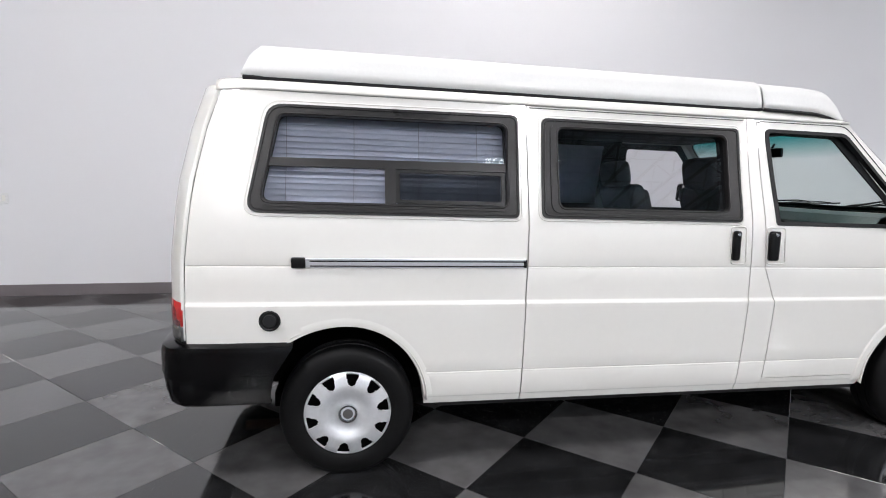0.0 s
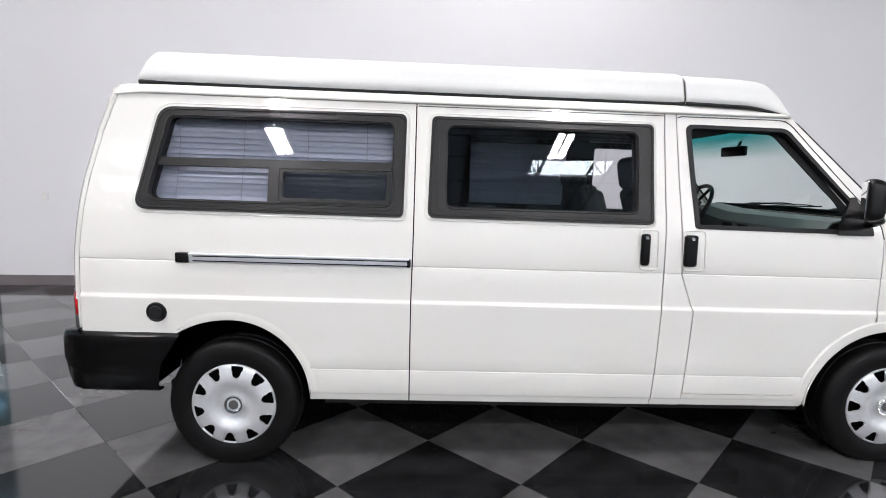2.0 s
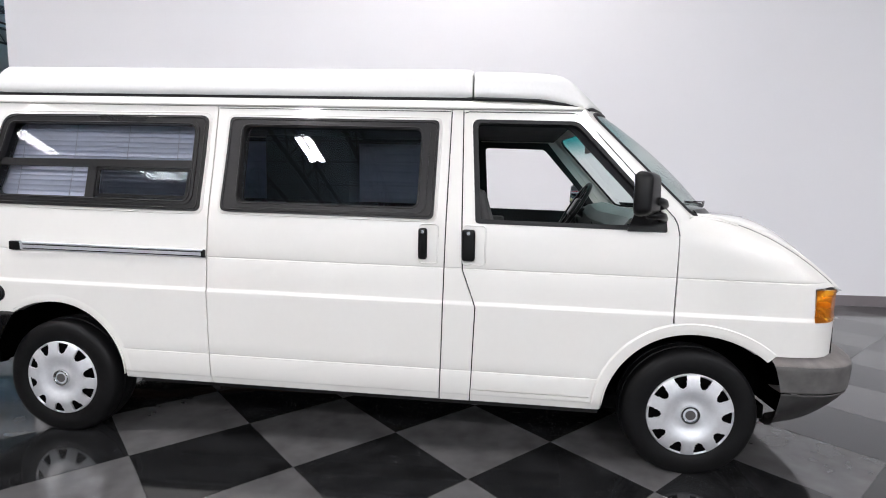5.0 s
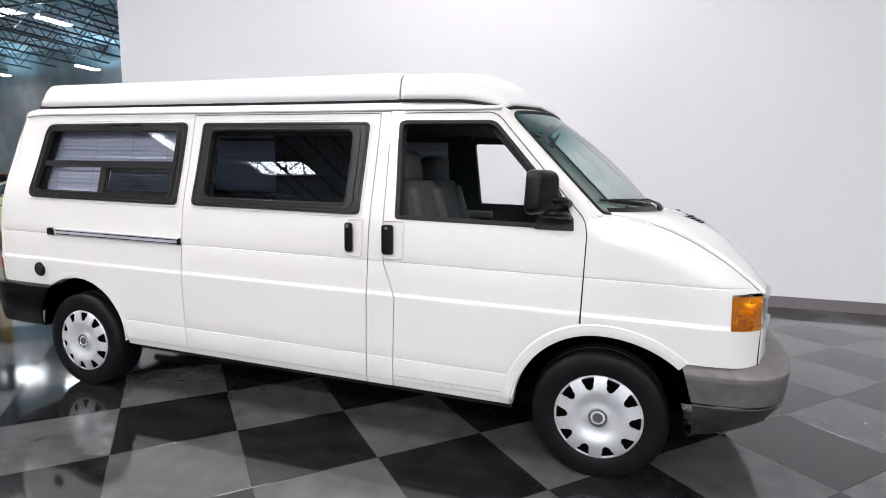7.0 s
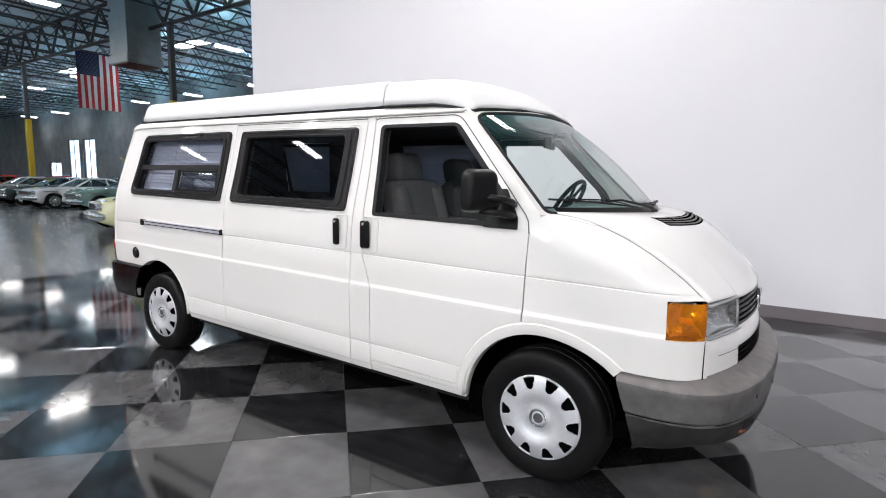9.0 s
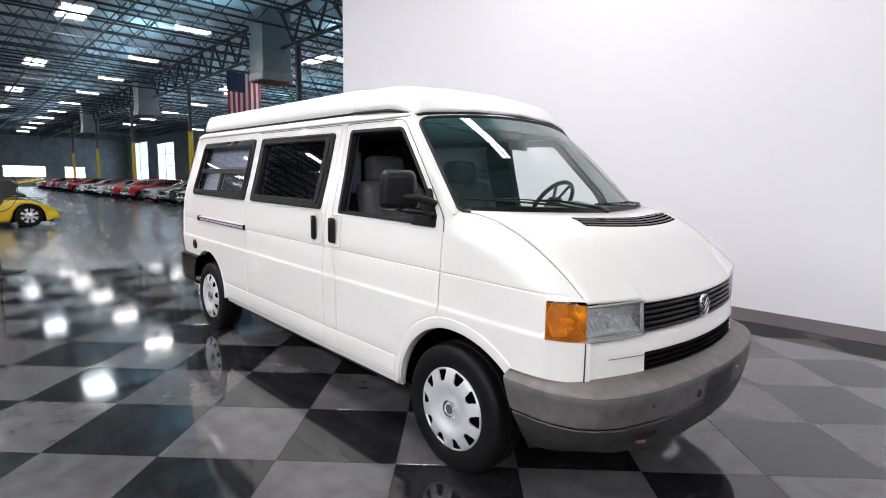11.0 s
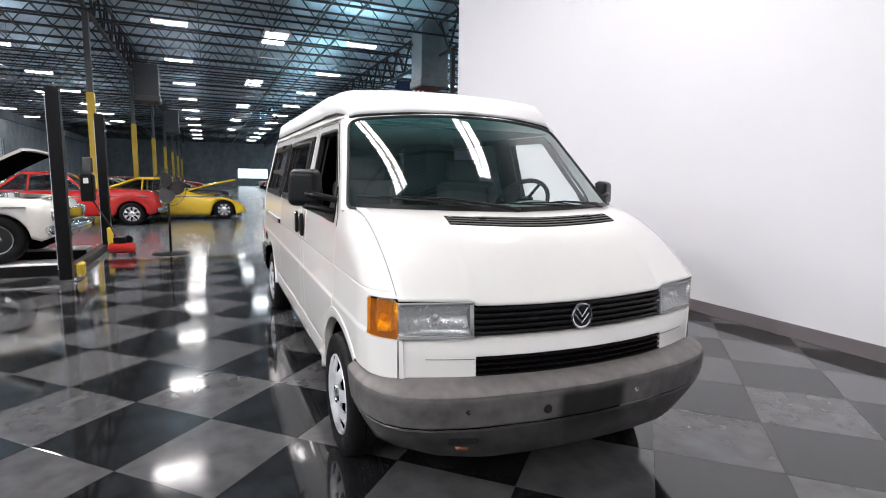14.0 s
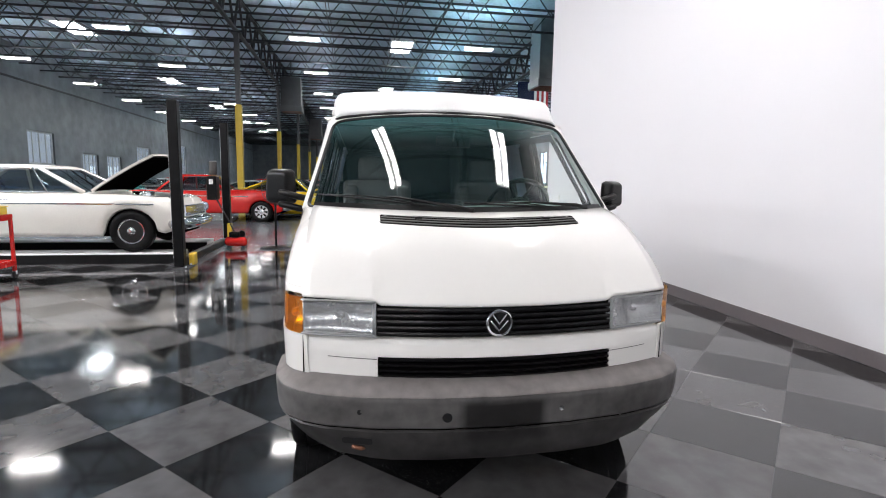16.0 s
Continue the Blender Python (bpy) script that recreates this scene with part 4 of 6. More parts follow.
    blind = put("blind", boxed(bx[0], bx[1], -W(-1, 1.70) + 0.055, -W(-1, 1.70) + 0.085, 1.69, 1.715), M_SLAT, None, "pale horizontal slatted blind")
    for i in range(16):
        zc = 1.268 + 0.0275 * i

        def slat(u, k):
            z = zc + (0.0150 if side < 0 else 0.0165) * k + 0.0011 * math.sin(5.1 * u + 2.7 * i) * math.sin(1.9 * u + i)
            lean = 0.0075 + 0.003 * math.sin(2.3 * i) + 0.0022 * math.sin(3.1 * u + 1.3 * i)
            return (u, -(W(u, zc) - 0.068 - lean * k - 0.003 * (1 - k * k)), z)
        put("slat", grid(slat, steps(bx[0], bx[1], 18), [-1, -0.4, 0.4, 1], None, 0.0008), M_SLAT, blind)
    for xc in ((-1.93, -1.62, -1.31, -1.02) if side < 0 else (-0.30, 0.05, 0.30)):
        put("ladder_cord", sweep([(xc + 0.002 * math.sin(9 * z), -(W(xc, z) - 0.0575), z) for z in steps(1.262, 1.70, 8)], 0.0013, 5), M_CORD, blind)
    put("insect_screen", panel(rounded([(-1.41, 1.302), (-0.918, 1.302), (-0.914, 1.427), (-1.41, 1.427)], 0.012), [], XS, ZS, on_side(0.012), 0), M_MESH, rf, "dark insect screen")
    # door handles in shallow cups
    def handle(x0, x1, parent, name="door_handle"):
        bm = panel(rounded([(x0 + 0.004, 1.01), (x1 + 0.05, 1.01), (x1 + 0.05, 1.205), (x0 + 0.004, 1.205)], 0.02), [], [], [], on_side(-0.0015), 0.004)
        put("handle_cup", bm, M_VAN, parent)
        rim_line = rounded([(x0 + 0.004, 1.01), (x1 + 0.05, 1.01), (x1 + 0.05, 1.205), (x0 + 0.004, 1.205)], 0.02)
        put("cup_rim", bead(rim_line, -0.003), M_VAN, parent)
        y = -(W(x0, 1.1)) - 0.004
        h = put(name, boxed(x0, x1, y - 0.026, y, 1.030, 1.186, 0.018, 4), M_BLACKPL, parent, "black plastic pull handle")
        put("key_lock", moved(lathe([(0.001, -0.004), (0.009, -0.004), (0.010, 0.002), (0.001, 0.002)], 14), pose((x0 + x1) / 2, y - 0.027, 1.168)), M_CHROME, h)
    handle(0.542, 0.606, d)
    if side < 0:
        handle(0.326, 0.370, s)
        # slide rail
        r = put("slide_rail", boxed(-1.84, -0.80, -0.913, -0.885, 0.987, 1.030, 0.006, 2), M_ALU, q, "bright aluminium slide rail")
        put("rail_groove", boxed(-1.82, -0.80, -0.9145, -0.912, 1.015, 1.020), M_GAP, r)
        put("rail_groove", boxed(-1.82, -0.80, -0.9145, -0.912, 0.993, 0.998), M_GAP, r)
        put("rail_lip", boxed(-1.84, -0.80, -0.917, -0.905, 1.022, 1.030, 0.002, 1), M_ALU, r)
        put("rail_cap", boxed(-1.902, -1.838, -0.916, -0.882, 0.984, 1.033, 0.008, 2), M_BLACKPL, r)
        put("rail_cap", boxed(-0.812, -0.793, -0.914, -0.885, 0.988, 1.029, 0.005, 2), M_BLACKPL, r)
        f = put("shore_inlet", moved(lathe([(0.001, -0.012), (0.026, -0.014), (0.034, -0.009), (0.042, -0.012), (0.047, -0.008), (0.050, 0.01)], 32), pose(-2.0, -0.907, 0.743)), M_BLACKPL, q, "round black inlet with hinged lid")
        put("inlet_lid", moved(lathe([(0.001, -0.006), (0.028, -0.005), (0.030, 0.0)], 28), pose(-2.0, -0.919, 0.743)), M_RUBBER, f)
    # mirror on a twin arm, turned towards the driver
    base = panel(rounded([(1.325, 1.206), (1.512, 1.206), (1.508, 1.262), (1.432, 1.395), (1.408, 1.395)], 0.008), [], [], ZS, on_side(-0.008), 0.018)
    m = put("door_mirror", base, M_BLACKPL, d, "black plastic door mirror on twin arms")
    yaw = -33
    head = boxed(-0.030, 0.044, -0.104, 0.104, -0.112, 0.112, 0.036, 6)
    for v in head.verts:
        k = (v.co.x + 0.03) / 0.074
        v.co.z -= 0.016 * (v.co.y / 0.104) ** 2 * (1 if v.co.z > 0 else -0.8)
        v.co.y *= 1 - 0.20 * k - 0.15 * (v.co.z / 0.112) * (1 if v.co.z > 0 else 0)
        v.co.z *= 1 - 0.16 * k
    at = pose(MIRROR[0], MIRROR[1], MIRROR[2], 0, 0, yaw)
    if side > 0:
        at = pose(MIRROR[0], MIRROR[1], MIRROR[2] - 0.022, 0, 0, yaw) @ Matrix.Diagonal((1, 0.92, 0.82, 1))
    put("mirror_head", moved(head, at), M_BLACKPL, m)
    put("mirror_glass", moved(boxed(-0.034, -0.030, -0.072, 0.072, -0.085, 0.085, 0.001, 1), at), M_MIRROR, m)
    for zz in (1.288, 1.352):
        put("mirror_arm", sweep([(MIRROR[0] + 0.005, MIRROR[1] - 0.005, zz), (MIRROR[0] + 0.062, MIRROR[1] + 0.010, zz), (1.468, -0.955, zz - 0.006), (1.487, -0.908, zz - 0.018), (1.478, -0.862, zz - 0.028)], [0.015, 0.019, 0.019, 0.018, 0.018], 10), M_BLACKPL, m)


# ---- nose ----
ys = sorted(steps(-0.8018, 0.8018, 40) + [s * y for s in (-1, 1) for y in (0.485, 0.492, 0.50, 0.507, 0.515, 0.523, 0.53)])
vpart("bonnet", grid(bonnet, ys, steps(0.0, 0.8, 22) + steps(0.8, 1.0, 12)[1:], None, 0.012), M_VAN, None, "white bonnet")
# bonnet vent with louvres
vent = vpart("bonnet_vent", grid(lambda y, t: bonnet(y, t) + Vector((0.004, 0, 0.003)), steps(-0.475, 0.475, 24), steps(0.225, 0.395, 6), None, 0.008), M_GAP, None, "black louvred air vent")
for i in range(4):
    t = 0.243 + i * 0.040
    vpart("louvre", grid(lambda y, k: bonnet(y, t + 0.012 * k) + Vector((0.003 + 0.004 * k, 0, 0.006 - 0.002 * k)), steps(-0.47 - 0.003 * i, 0.47 + 0.003 * i, 24), [0, 1], None, 0.006), M_GREYPL, vent)
for s in (-0.30, 0.32):
    p = bonnet(s, 0.26)
    vpart("washer_jet", moved(boxed(-0.014, 0.014, -0.018, 0.018, 0, 0.012, 0.005, 2), pose(p.x + 0.012, s, p.z + 0.004)), M_BLACKPL, vent)

# windscreen, its rubber, shade band, pillars
def screen(y, t, off=0.0):
    """y: -1 to 1 across, t: 0 at the base, 1 at the top."""
    a, b = screen_base(y * 0.838), screen_top(y * 0.708)
    p = a.lerp(b, t)
    bow = 0.034 * math.sin(math.pi * min(1, max(0, t))) * max(0.0, 1 - abs(y) ** 4)
    return p + Vector((0.57, 0, 0.82)) * (bow - off)


wu = steps(-1, 1, 36)
pane_line = rounded([(-1, 0.004), (1, 0.004), (1, 0.965), (-1, 0.965)], [0.05, 0.05, 0.10, 0.10], 8)
wt = steps(0.05, 0.95, 18)
vpart("windscreen", panel(pane_line, [], wu, wt, screen, 0, (0.57, 0, 0.82)), M_SCREEN, None, "green-tinted windscreen with a teal shade band")
rim = []
for (a, b), (c, d) in zip(pane_line, pane_line[1:] + pane_line[:1]):
    n = max(1, int(max(abs(c - a), abs(d - b)) / 0.06))
    rim += [screen(a + (c - a) * i / n, b + (d - b) * i / n) for i in range(n)]
vpart("windscreen_rubber", sweep(rim, 0.009, 8, None, True), M_RUBBER, None, "black windscreen rubber")
vpart("windscreen_surround", panel([(-1.035, -0.012), (1.035, -0.012), (1.035, 1.045), (-1.035, 1.045)], [pane_line], wu, wt, screen, 0.012, (0.57, 0, 0.82)), M_VAN, None, "white sheet metal round the windscreen")
vpart("cowl_panel", grid(lambda y, t: screen_base(y).lerp(screen(y / 0.838, 0.05), t) + Vector((0.01, 0, 0.004)), steps(-0.80, 0.80, 30), [0, 0.5, 1], None, 0.004), M_BLACKPL)
for side in (-1, 1):

    def pillar(t, w):
        zz = 1.20 + 0.586 * t
        a = Vector((interp(zz, [1.20, 1.275, 1.778], [1.569, 1.540, 1.122]) - 0.004, side * (W(1.5, zz) - 0.003), zz))
        b = screen(side * 1.034, max(0.0, (zz - 1.286) / 0.504))
        if zz < 1.286:
            b = Vector((1.618, side * (W(1.618, zz) - 0.002), zz))
        p = a.lerp(b, w)
        n = Vector((0.55, side * 0.75, 0.35)) * min(1.0, max(0.0, (zz - 1.25) / 0.1))
        return p + n * 0.004 * math.sin(math.pi * w)
    bm = grid(pillar, steps(0, 1.0, 20), steps(1, 0, 6) if side < 0 else steps(0, 1, 6), None, 0.012)
    vpart("windscreen_pillar", bm, M_VAN)

    def shoulder(x, w):
        """Wing top between the flank and the bonnet's edge, at the windscreen corner."""
        a = Vector((x, side * (W(x, zt(x) - 0.012) - 0.003), zt(x) - 0.006))
        b = Vector((max(x, 1.66), side * 0.797, zt(max(x, 1.66)) - 0.003))
        return a.lerp(b, w) + Vector((0, 0, 0.006 * math.sin(math.pi * w)))
    vpart("bonnet_seam", sweep([(p.x, side * (p.y + 0.001), p.z + 0.0005) for p in EDGE_LINE[:-1]], 0.0014, 6), M_SEAM)
    vpart("wing_shoulder", grid(shoulder, steps(1.565, 1.86, 14), steps(0, 1, 4) if side < 0 else steps(1, 0, 4), None, 0.01), M_VAN)

# wipers, parked along the base with their tips to the passenger side
def wiper(tip, inner, pivot, t0, t1):
    def at(y, t, off):
        return screen(y, t, -off)
    mid, tm = (tip + inner) / 2, (t0 + t1) / 2
    arm_line = [at(pivot, -0.01, 0.030), at(pivot + (inner - pivot) * 0.4, 0.012, 0.036), at(inner, t1 * 0.8, 0.034), at(inner + (mid - inner) * 0.6, tm * 0.96, 0.030), at(mid, tm, 0.022)]
    arm = vpart("wiper_arm", sweep(arm_line, [0.013, 0.011, 0.008, 0.006, 0.005], 6), M_BLACKPL, None, "black wiper arm and blade")
    vpart("wiper_blade", sweep([at(tip + (inner - tip) * k, t0 + (t1 - t0) * k, 0.008) for k in steps(0, 1, 10)], 0.0055, 6), M_RUBBER, arm)
    vpart("blade_bridge", sweep([at(tip + (inner - tip) * k, t0 + (t1 - t0) * k, 0.013 + 0.012 * math.sin(math.pi * (k - 0.15) / 0.7)) for k in steps(0.15, 0.85, 8)], 0.0035, 5), M_BLACKPL, arm)
    p = at(pivot, -0.01, 0.012)
    vpart("wiper_pivot", moved(lathe([(0.001, 0.03), (0.013, 0.028), (0.018, 0.0), (0.018, -0.03)], 14, "z"), pose(*p)), M_BLACKPL, arm)


wiper(-0.95, -0.25, -0.02, 0.115, 0.045)
wiper(-0.055, 0.57, 0.78, 0.075, 0.035)

# headlamps, indicators, grille, lower panel
HB, HT = 0.818, 0.954
for side in (-1, 1):
    lampu = vpart("headlamp", grid(lambda y, z: (nose_x(y, z) - 0.075 + 0.05 * ((z - 0.886) / 0.07) ** 2 + 0.03 * ((abs(y) - 0.65) / 0.14) ** 2 + 0.0008 * math.sin(210 * y), y, z), steps(side * 0.512, side * 0.800, 90), steps(HB, HT, 8), None, 0.01), M_REFLECT, None, "rectangular glass headlamp")
    vpart("lens", grid(lambda y, z: (nose_x(y, z) + 0.004 + 0.0007 * math.sin(620 * y), y, z), steps(side * 0.510, side * 0.802, 150), steps(HB, HT, 6) if side > 0 else steps(HT, HB, 6)), M_LENS, lampu, "fluted clear lens")
    vpart("bulb_shield", moved(lathe([(0.001, 0.02), (0.018, 0.015), (0.022, -0.03)], 18, "x"), pose(nose_x(0.65, 0.89) - 0.045, side * 0.65, 0.888)), M_CHROME, lampu)
    vpart("lamp_side", grid(lambda x, z: (nose_x(0.80, z) - x, side * 0.8005, z), [0.0, 0.09], [HB, HT], None, 0.003), M_REFLECT, lampu)
    for y0, y1, z0, z1 in ((0.512, 0.800, HB, HB + 0.007), (0.512, 0.800, HT - 0.007, HT), (0.512, 0.522, HB + 0.007, HT - 0.007)):
        vpart("lens_border", grid(lambda y, z: (nose_x(y, z) + 0.0055, y, z), steps(side * y0, side * y1, 8), [z0, z1], None, 0.004), M_LAMPRIM, lampu, "grey lens border")
    for z0, z1, y0, y1 in ((HB - 0.005, HB, 0.505, 0.805), (HT, HT + 0.004, 0.505, 0.805)):
        vpart("lamp_rim", grid(lambda y, z: (nose_x(y, z) + 0.002, y, z), steps(side * y0, side * y1, 10), [z0, z1], None, 0.02), M_LAMPRIM, lampu)
    vpart("lamp_rim", grid(lambda y, z: (nose_x(y, z) + 0.004, y, z), [side * 0.506, side * 0.511], [HB - 0.005, HT + 0.004], None, 0.008), M_LAMPRIM, lampu)

    def corner(k, z):
        """Round the wing's corner, from the headlamp back along the side."""
        px = interp(k, [0, 0.45, 0.75, 1], [nose_x(0.804, z) + 0.002, 2.282, 2.240, 2.196])
        py = interp(k, [0, 0.45, 0.75, 1], [0.804, 0.852, 0.878, 0.893])
        bow = 0.003 * math.sin(math.pi * k) + 0.00012 * math.sin(520 * z)
        return (px + bow, side * (py + bow), z)
    ind = vpart("indicator", grid(corner, steps(0, 1, 14), steps(HB - 0.010, HT + 0.008, 72)), M_AMBER, None, "amber wrap-round indicator")
    vpart("indicator_bowl", grid(lambda k, z: (2.285 - 0.085 * k - 0.03 * (1 - ((z - 0.886) / 0.07) ** 2), side * (0.800 + 0.050 * k - 0.025 * math.sin(math.pi * k)), z), steps(0, 1, 10), steps(HB - 0.006, HT + 0.004, 10), None, 0.004), M_REFLECT, ind, "pale reflector")
    vpart("indicator_bulb", moved(lathe([(0.001, 0.026), (0.012, 0.022), (0.016, 0.01), (0.012, -0.03)], 16, "x"), pose(2.265, side * 0.838, 0.886)), M_YELLOW, ind)

grille = vpart("grille", grid(lambda y, z: (nose_x(y, z) - 0.03, y, z), steps(-0.503, 0.503, 20), steps(0.812, 0.936, 3), None, 0.01), M_GAP, None, "black slatted radiator grille")
for i in range(5):
    z = 0.824 + i * 0.0242
    vpart("slat", grid(lambda y, k: (nose_x(y, z) + (0.004, 0.008, 0.004, -0.03)[k], y, z + (-0.007, 0.002, 0.009, 0.007)[k]), steps(-0.502, 0.502, 24), [0, 1, 2, 3], None, 0.003), M_BLACKPL, grille)
emblem = vpart("emblem", moved(lathe([(0.044, -0.006), (0.046, 0.006), (0.052, 0.008), (0.056, 0.004), (0.056, -0.006)], 40, "x"), pose(nose_x(0, 0.87) + 0.013, -0.01, 0.873)), M_CHROME, grille, "round chrome emblem")
vpart("emblem_plate", moved(lathe([(0.001, 0.002), (0.045, 0.002), (0.045, -0.006)], 32, "x"), pose(nose_x(0, 0.87) + 0.011, -0.01, 0.873)), M_BLACKPL, emblem)
for zz, half in ((0.012, 0.030), (-0.016, 0.036)):
    vpart("emblem_chevron", sweep([(nose_x(0, 0.87) + 0.014, -0.01 - half, 0.873 + zz + 0.026), (nose_x(0, 0.87) + 0.014, -0.01, 0.873 + zz - 0.018), (nose_x(0, 0.87) + 0.014, -0.01 + half, 0.873 + zz + 0.026)], 0.0055, 6), M_CHROME, emblem)

low_outline = [(-0.800, 0.640), (0.800, 0.640), (0.800, 0.806), (-0.800, 0.806)]
low_hole = [(-0.502, 0.630 + 0.012), (0.502, 0.642), (0.502, 0.733), (-0.502, 0.733)]
vpart("front_panel", panel(low_outline, [low_hole], steps(-0.8, 0.8, 24), [0.68, 0.735, 0.75, 0.785, 0.795], lambda y, z: (nose_x(y, z) + interp(z, [0.785, 0.797, 0.806], [0.0, -0.006, -0.03]), y, z), 0.012, (1, 0, 0)), M_VAN, None, "white panel between grille and bumper")
for side in (-1, 1):
    vpart("panel_gap", grid(lambda y, z: (nose_x(y, z) - 0.016, y, z), [side * 0.785, side * 0.815], steps(0.642, 0.804, 3), None, 0.004), M_GAP)
    vpart("panel_gap", sweep([(nose_x(0.803, z) + 0.0015, side * 0.803, z) for z in steps(0.644, 0.803, 6)], 0.0024, 6), M_GAP)
    vpart("panel_line", grid(lambda y, z: (nose_x(y, z) + 0.0012, y, z + 0.012 * (abs(y) - 0.5)), steps(side * 0.505, side * 0.70, 6), [0.722, 0.7245], None, 0.001), M_GREYPL)
lowg = vpart("lower_grille", grid(lambda y, z: (nose_x(y, z) - 0.04, y, z), steps(-0.503, 0.503, 20), [0.635, 0.736], None, 0.006), M_GAP, None, "black slatted lower air intake")
for i in range(4):
    z = 0.652 + i * 0.0225
    vpart("slat", grid(lambda y, k: (nose_x(y, z) + (-0.004, 0.002, -0.03)[k], y, z + (-0.005, 0.006, 0.004)[k]), steps(-0.5, 0.5, 24), [0, 1, 2], None, 0.003), M_BLACKPL, lowg)


def bumper_plan(k):
    """Half plan of the front bumper, k from the middle (0) to the wheel arch (1)."""
    x = interp(k, [0, 0.15, 0.30, 0.42, 0.50, 0.57, 0.64, 0.72, 1.0], [2.585, 2.572, 2.535, 2.480, 2.425, 2.355, 2.270, 2.17, 2.015])
    y = interp(k, [0, 0.15, 0.30, 0.42, 0.50, 0.57, 0.64, 0.72, 1.0], [0, 0.28, 0.54, 0.725, 0.820, 0.885, 0.922, 0.938, 0.938])
    return Vector((x, y, 0))


def sweep_plan(profile, ks):
    def f(k, j):
        o, z = profile[int(j)]
        s = -1 if k < 0 else 1
        a, b = bumper_plan(max(0, abs(k) - 0.03)), bumper_plan(min(1, abs(k) + 0.03))
        d = (b - a).normalized()
        n = Vector((d.y, -d.x, 0))
        if n.x < 0 and n.y < 0:
            n = -n
        p = bumper_plan(abs(k)) + n * o
        if z < 0.465:
            g = (0.47 - z) / 0.15 * min(1, max(0, (abs(k) - 0.25) / 0.3))
            p.x -= 0.06 * g
            p.y *= 1 - 0.085 * g
        if abs(k) > 0.8:
            p.x += (abs(k) - 0.8) / 0.2 * interp(z, [0.31, 0.40, 0.47, 0.62], [0.135, 0.085, 0.045, 0.0])
        drop = 0.06 * min(1, max(0, (abs(k) - 0.50) / 0.30)) * min(1, max(0, (0.45 - z) / 0.12))
        return (p.x, s * p.y, z - drop)
    return grid(f, ks, range(len(profile)))


KS = steps(-1, 1, 64)
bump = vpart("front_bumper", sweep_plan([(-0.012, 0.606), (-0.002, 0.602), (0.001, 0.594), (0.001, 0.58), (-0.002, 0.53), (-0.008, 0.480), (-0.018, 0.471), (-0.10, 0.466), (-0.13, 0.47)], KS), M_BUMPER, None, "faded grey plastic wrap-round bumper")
vpart("bumper_top", sweep_plan([(-0.13, 0.654), (-0.095, 0.650), (-0.055, 0.637), (-0.018, 0.618), (-0.006, 0.611), (-0.002, 0.605), (-0.006, 0.603)], KS), M_BUMPTOP, bump, "pale top of the bumper, fade and overhead light in its colour")
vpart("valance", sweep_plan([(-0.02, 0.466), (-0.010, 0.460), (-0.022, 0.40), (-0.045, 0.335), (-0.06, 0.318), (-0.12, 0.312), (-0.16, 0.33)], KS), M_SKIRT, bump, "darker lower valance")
for y, z in ((-0.235, 0.525), (0.235, 0.540), (-0.575, 0.545)):
    p = bumper_plan(interp(abs(y), [0, 0.28, 0.54, 0.725, 0.82], [0, 0.15, 0.30, 0.42, 0.50]))
    r = 0.019 if y == -0.235 else 0.010
    vpart("bolt_hole", moved(lathe([(0.001, 0.004), (r, 0.006), (r * 1.15, -0.004)], 18, "x"), pose(p.x - 0.005, y, z)), M_RUBBER if y < 0 else M_CHROME, bump)
for y0, y1 in ((-0.645, -0.525),):
    def slot(y, z):
        q = bumper_plan(interp(abs(y), [0, 0.28, 0.54, 0.725, 0.82], [0, 0.15, 0.30, 0.42, 0.50]))
        return (q.x - 0.012 - 0.10 * (0.46 - z), y, z)
    vpart("valance_slot", panel(rounded([(y0, 0.405), (y1, 0.405), (y1, 0.430), (y0, 0.430)], 0.011), [], steps(y0, y1, 6), [], slot, 0.002, (1, 0, 0)), M_RUBBER, bump, "dark slot in the valance")
vpart("tow_eye", sweep([(2.44, -0.60, 0.385), (2.475, -0.60, 0.378), (2.487, -0.57, 0.375), (2.475, -0.54, 0.378), (2.44, -0.54, 0.385)], 0.009, 8), M_BROWN, bump, "rusty tow eye")

# ---- tail ----
def tail(k, z):
    """Round the back, k from -1 to 1."""
    w = W(seam_rear(z), z) - 0.004
    y = w * math.copysign(1 - (1 - abs(k)) ** 1.6, k)
    return (seam_rear(z) - 0.004 - 0.115 * (1 - (abs(y) / w) ** 7), y, z)


tk = steps(-1, 1, 36)
vpart("tailgate", grid(tail, tk, steps(0.655, 1.786, 24), None, 0.015), M_VAN, None, "white tailgate")
for side in (-1, 1):
    kk = [side * k for k in steps(1, 0.72, 8)]
    tl = vpart("tail_lamp", grid(lambda k, z: Vector(tail(k, z)) + Vector((-0.006, side * 0.006, 0)), kk, steps(0.720, 0.828, 3), None, 0.01), M_REDLENS, None, "red tail lamp over a smoked lens")
    vpart("reversing_lens", grid(lambda k, z: Vector(tail(k, z)) + Vector((-0.006, side * 0.006, 0)), kk, steps(0.652, 0.719, 3), None, 0.01), M_SMOKE, tl)


def rear_plan(k, off, z):
    s = math.copysign(1, k)
    a = abs(k)
    x = interp(a, [0, 0.5, 0.62, 0.70, 0.76, 1.0], [-2.51, -2.505, -2.485, -2.44, -2.36, -1.90])
    y = interp(a, [0, 0.5, 0.62, 0.70, 0.76, 1.0], [0, 0.70, 0.84, 0.915, 0.938, 0.938])
    x -= max(0.0, a - 0.76) / 0.24 * interp(z, [0.345, 0.47, 0.56, 0.62], [0.105, 0.095, 0.04, 0.0])
    return (x + (0.03 if a < 0.72 else 0) * off, s * (y - 0.025 * off), z)


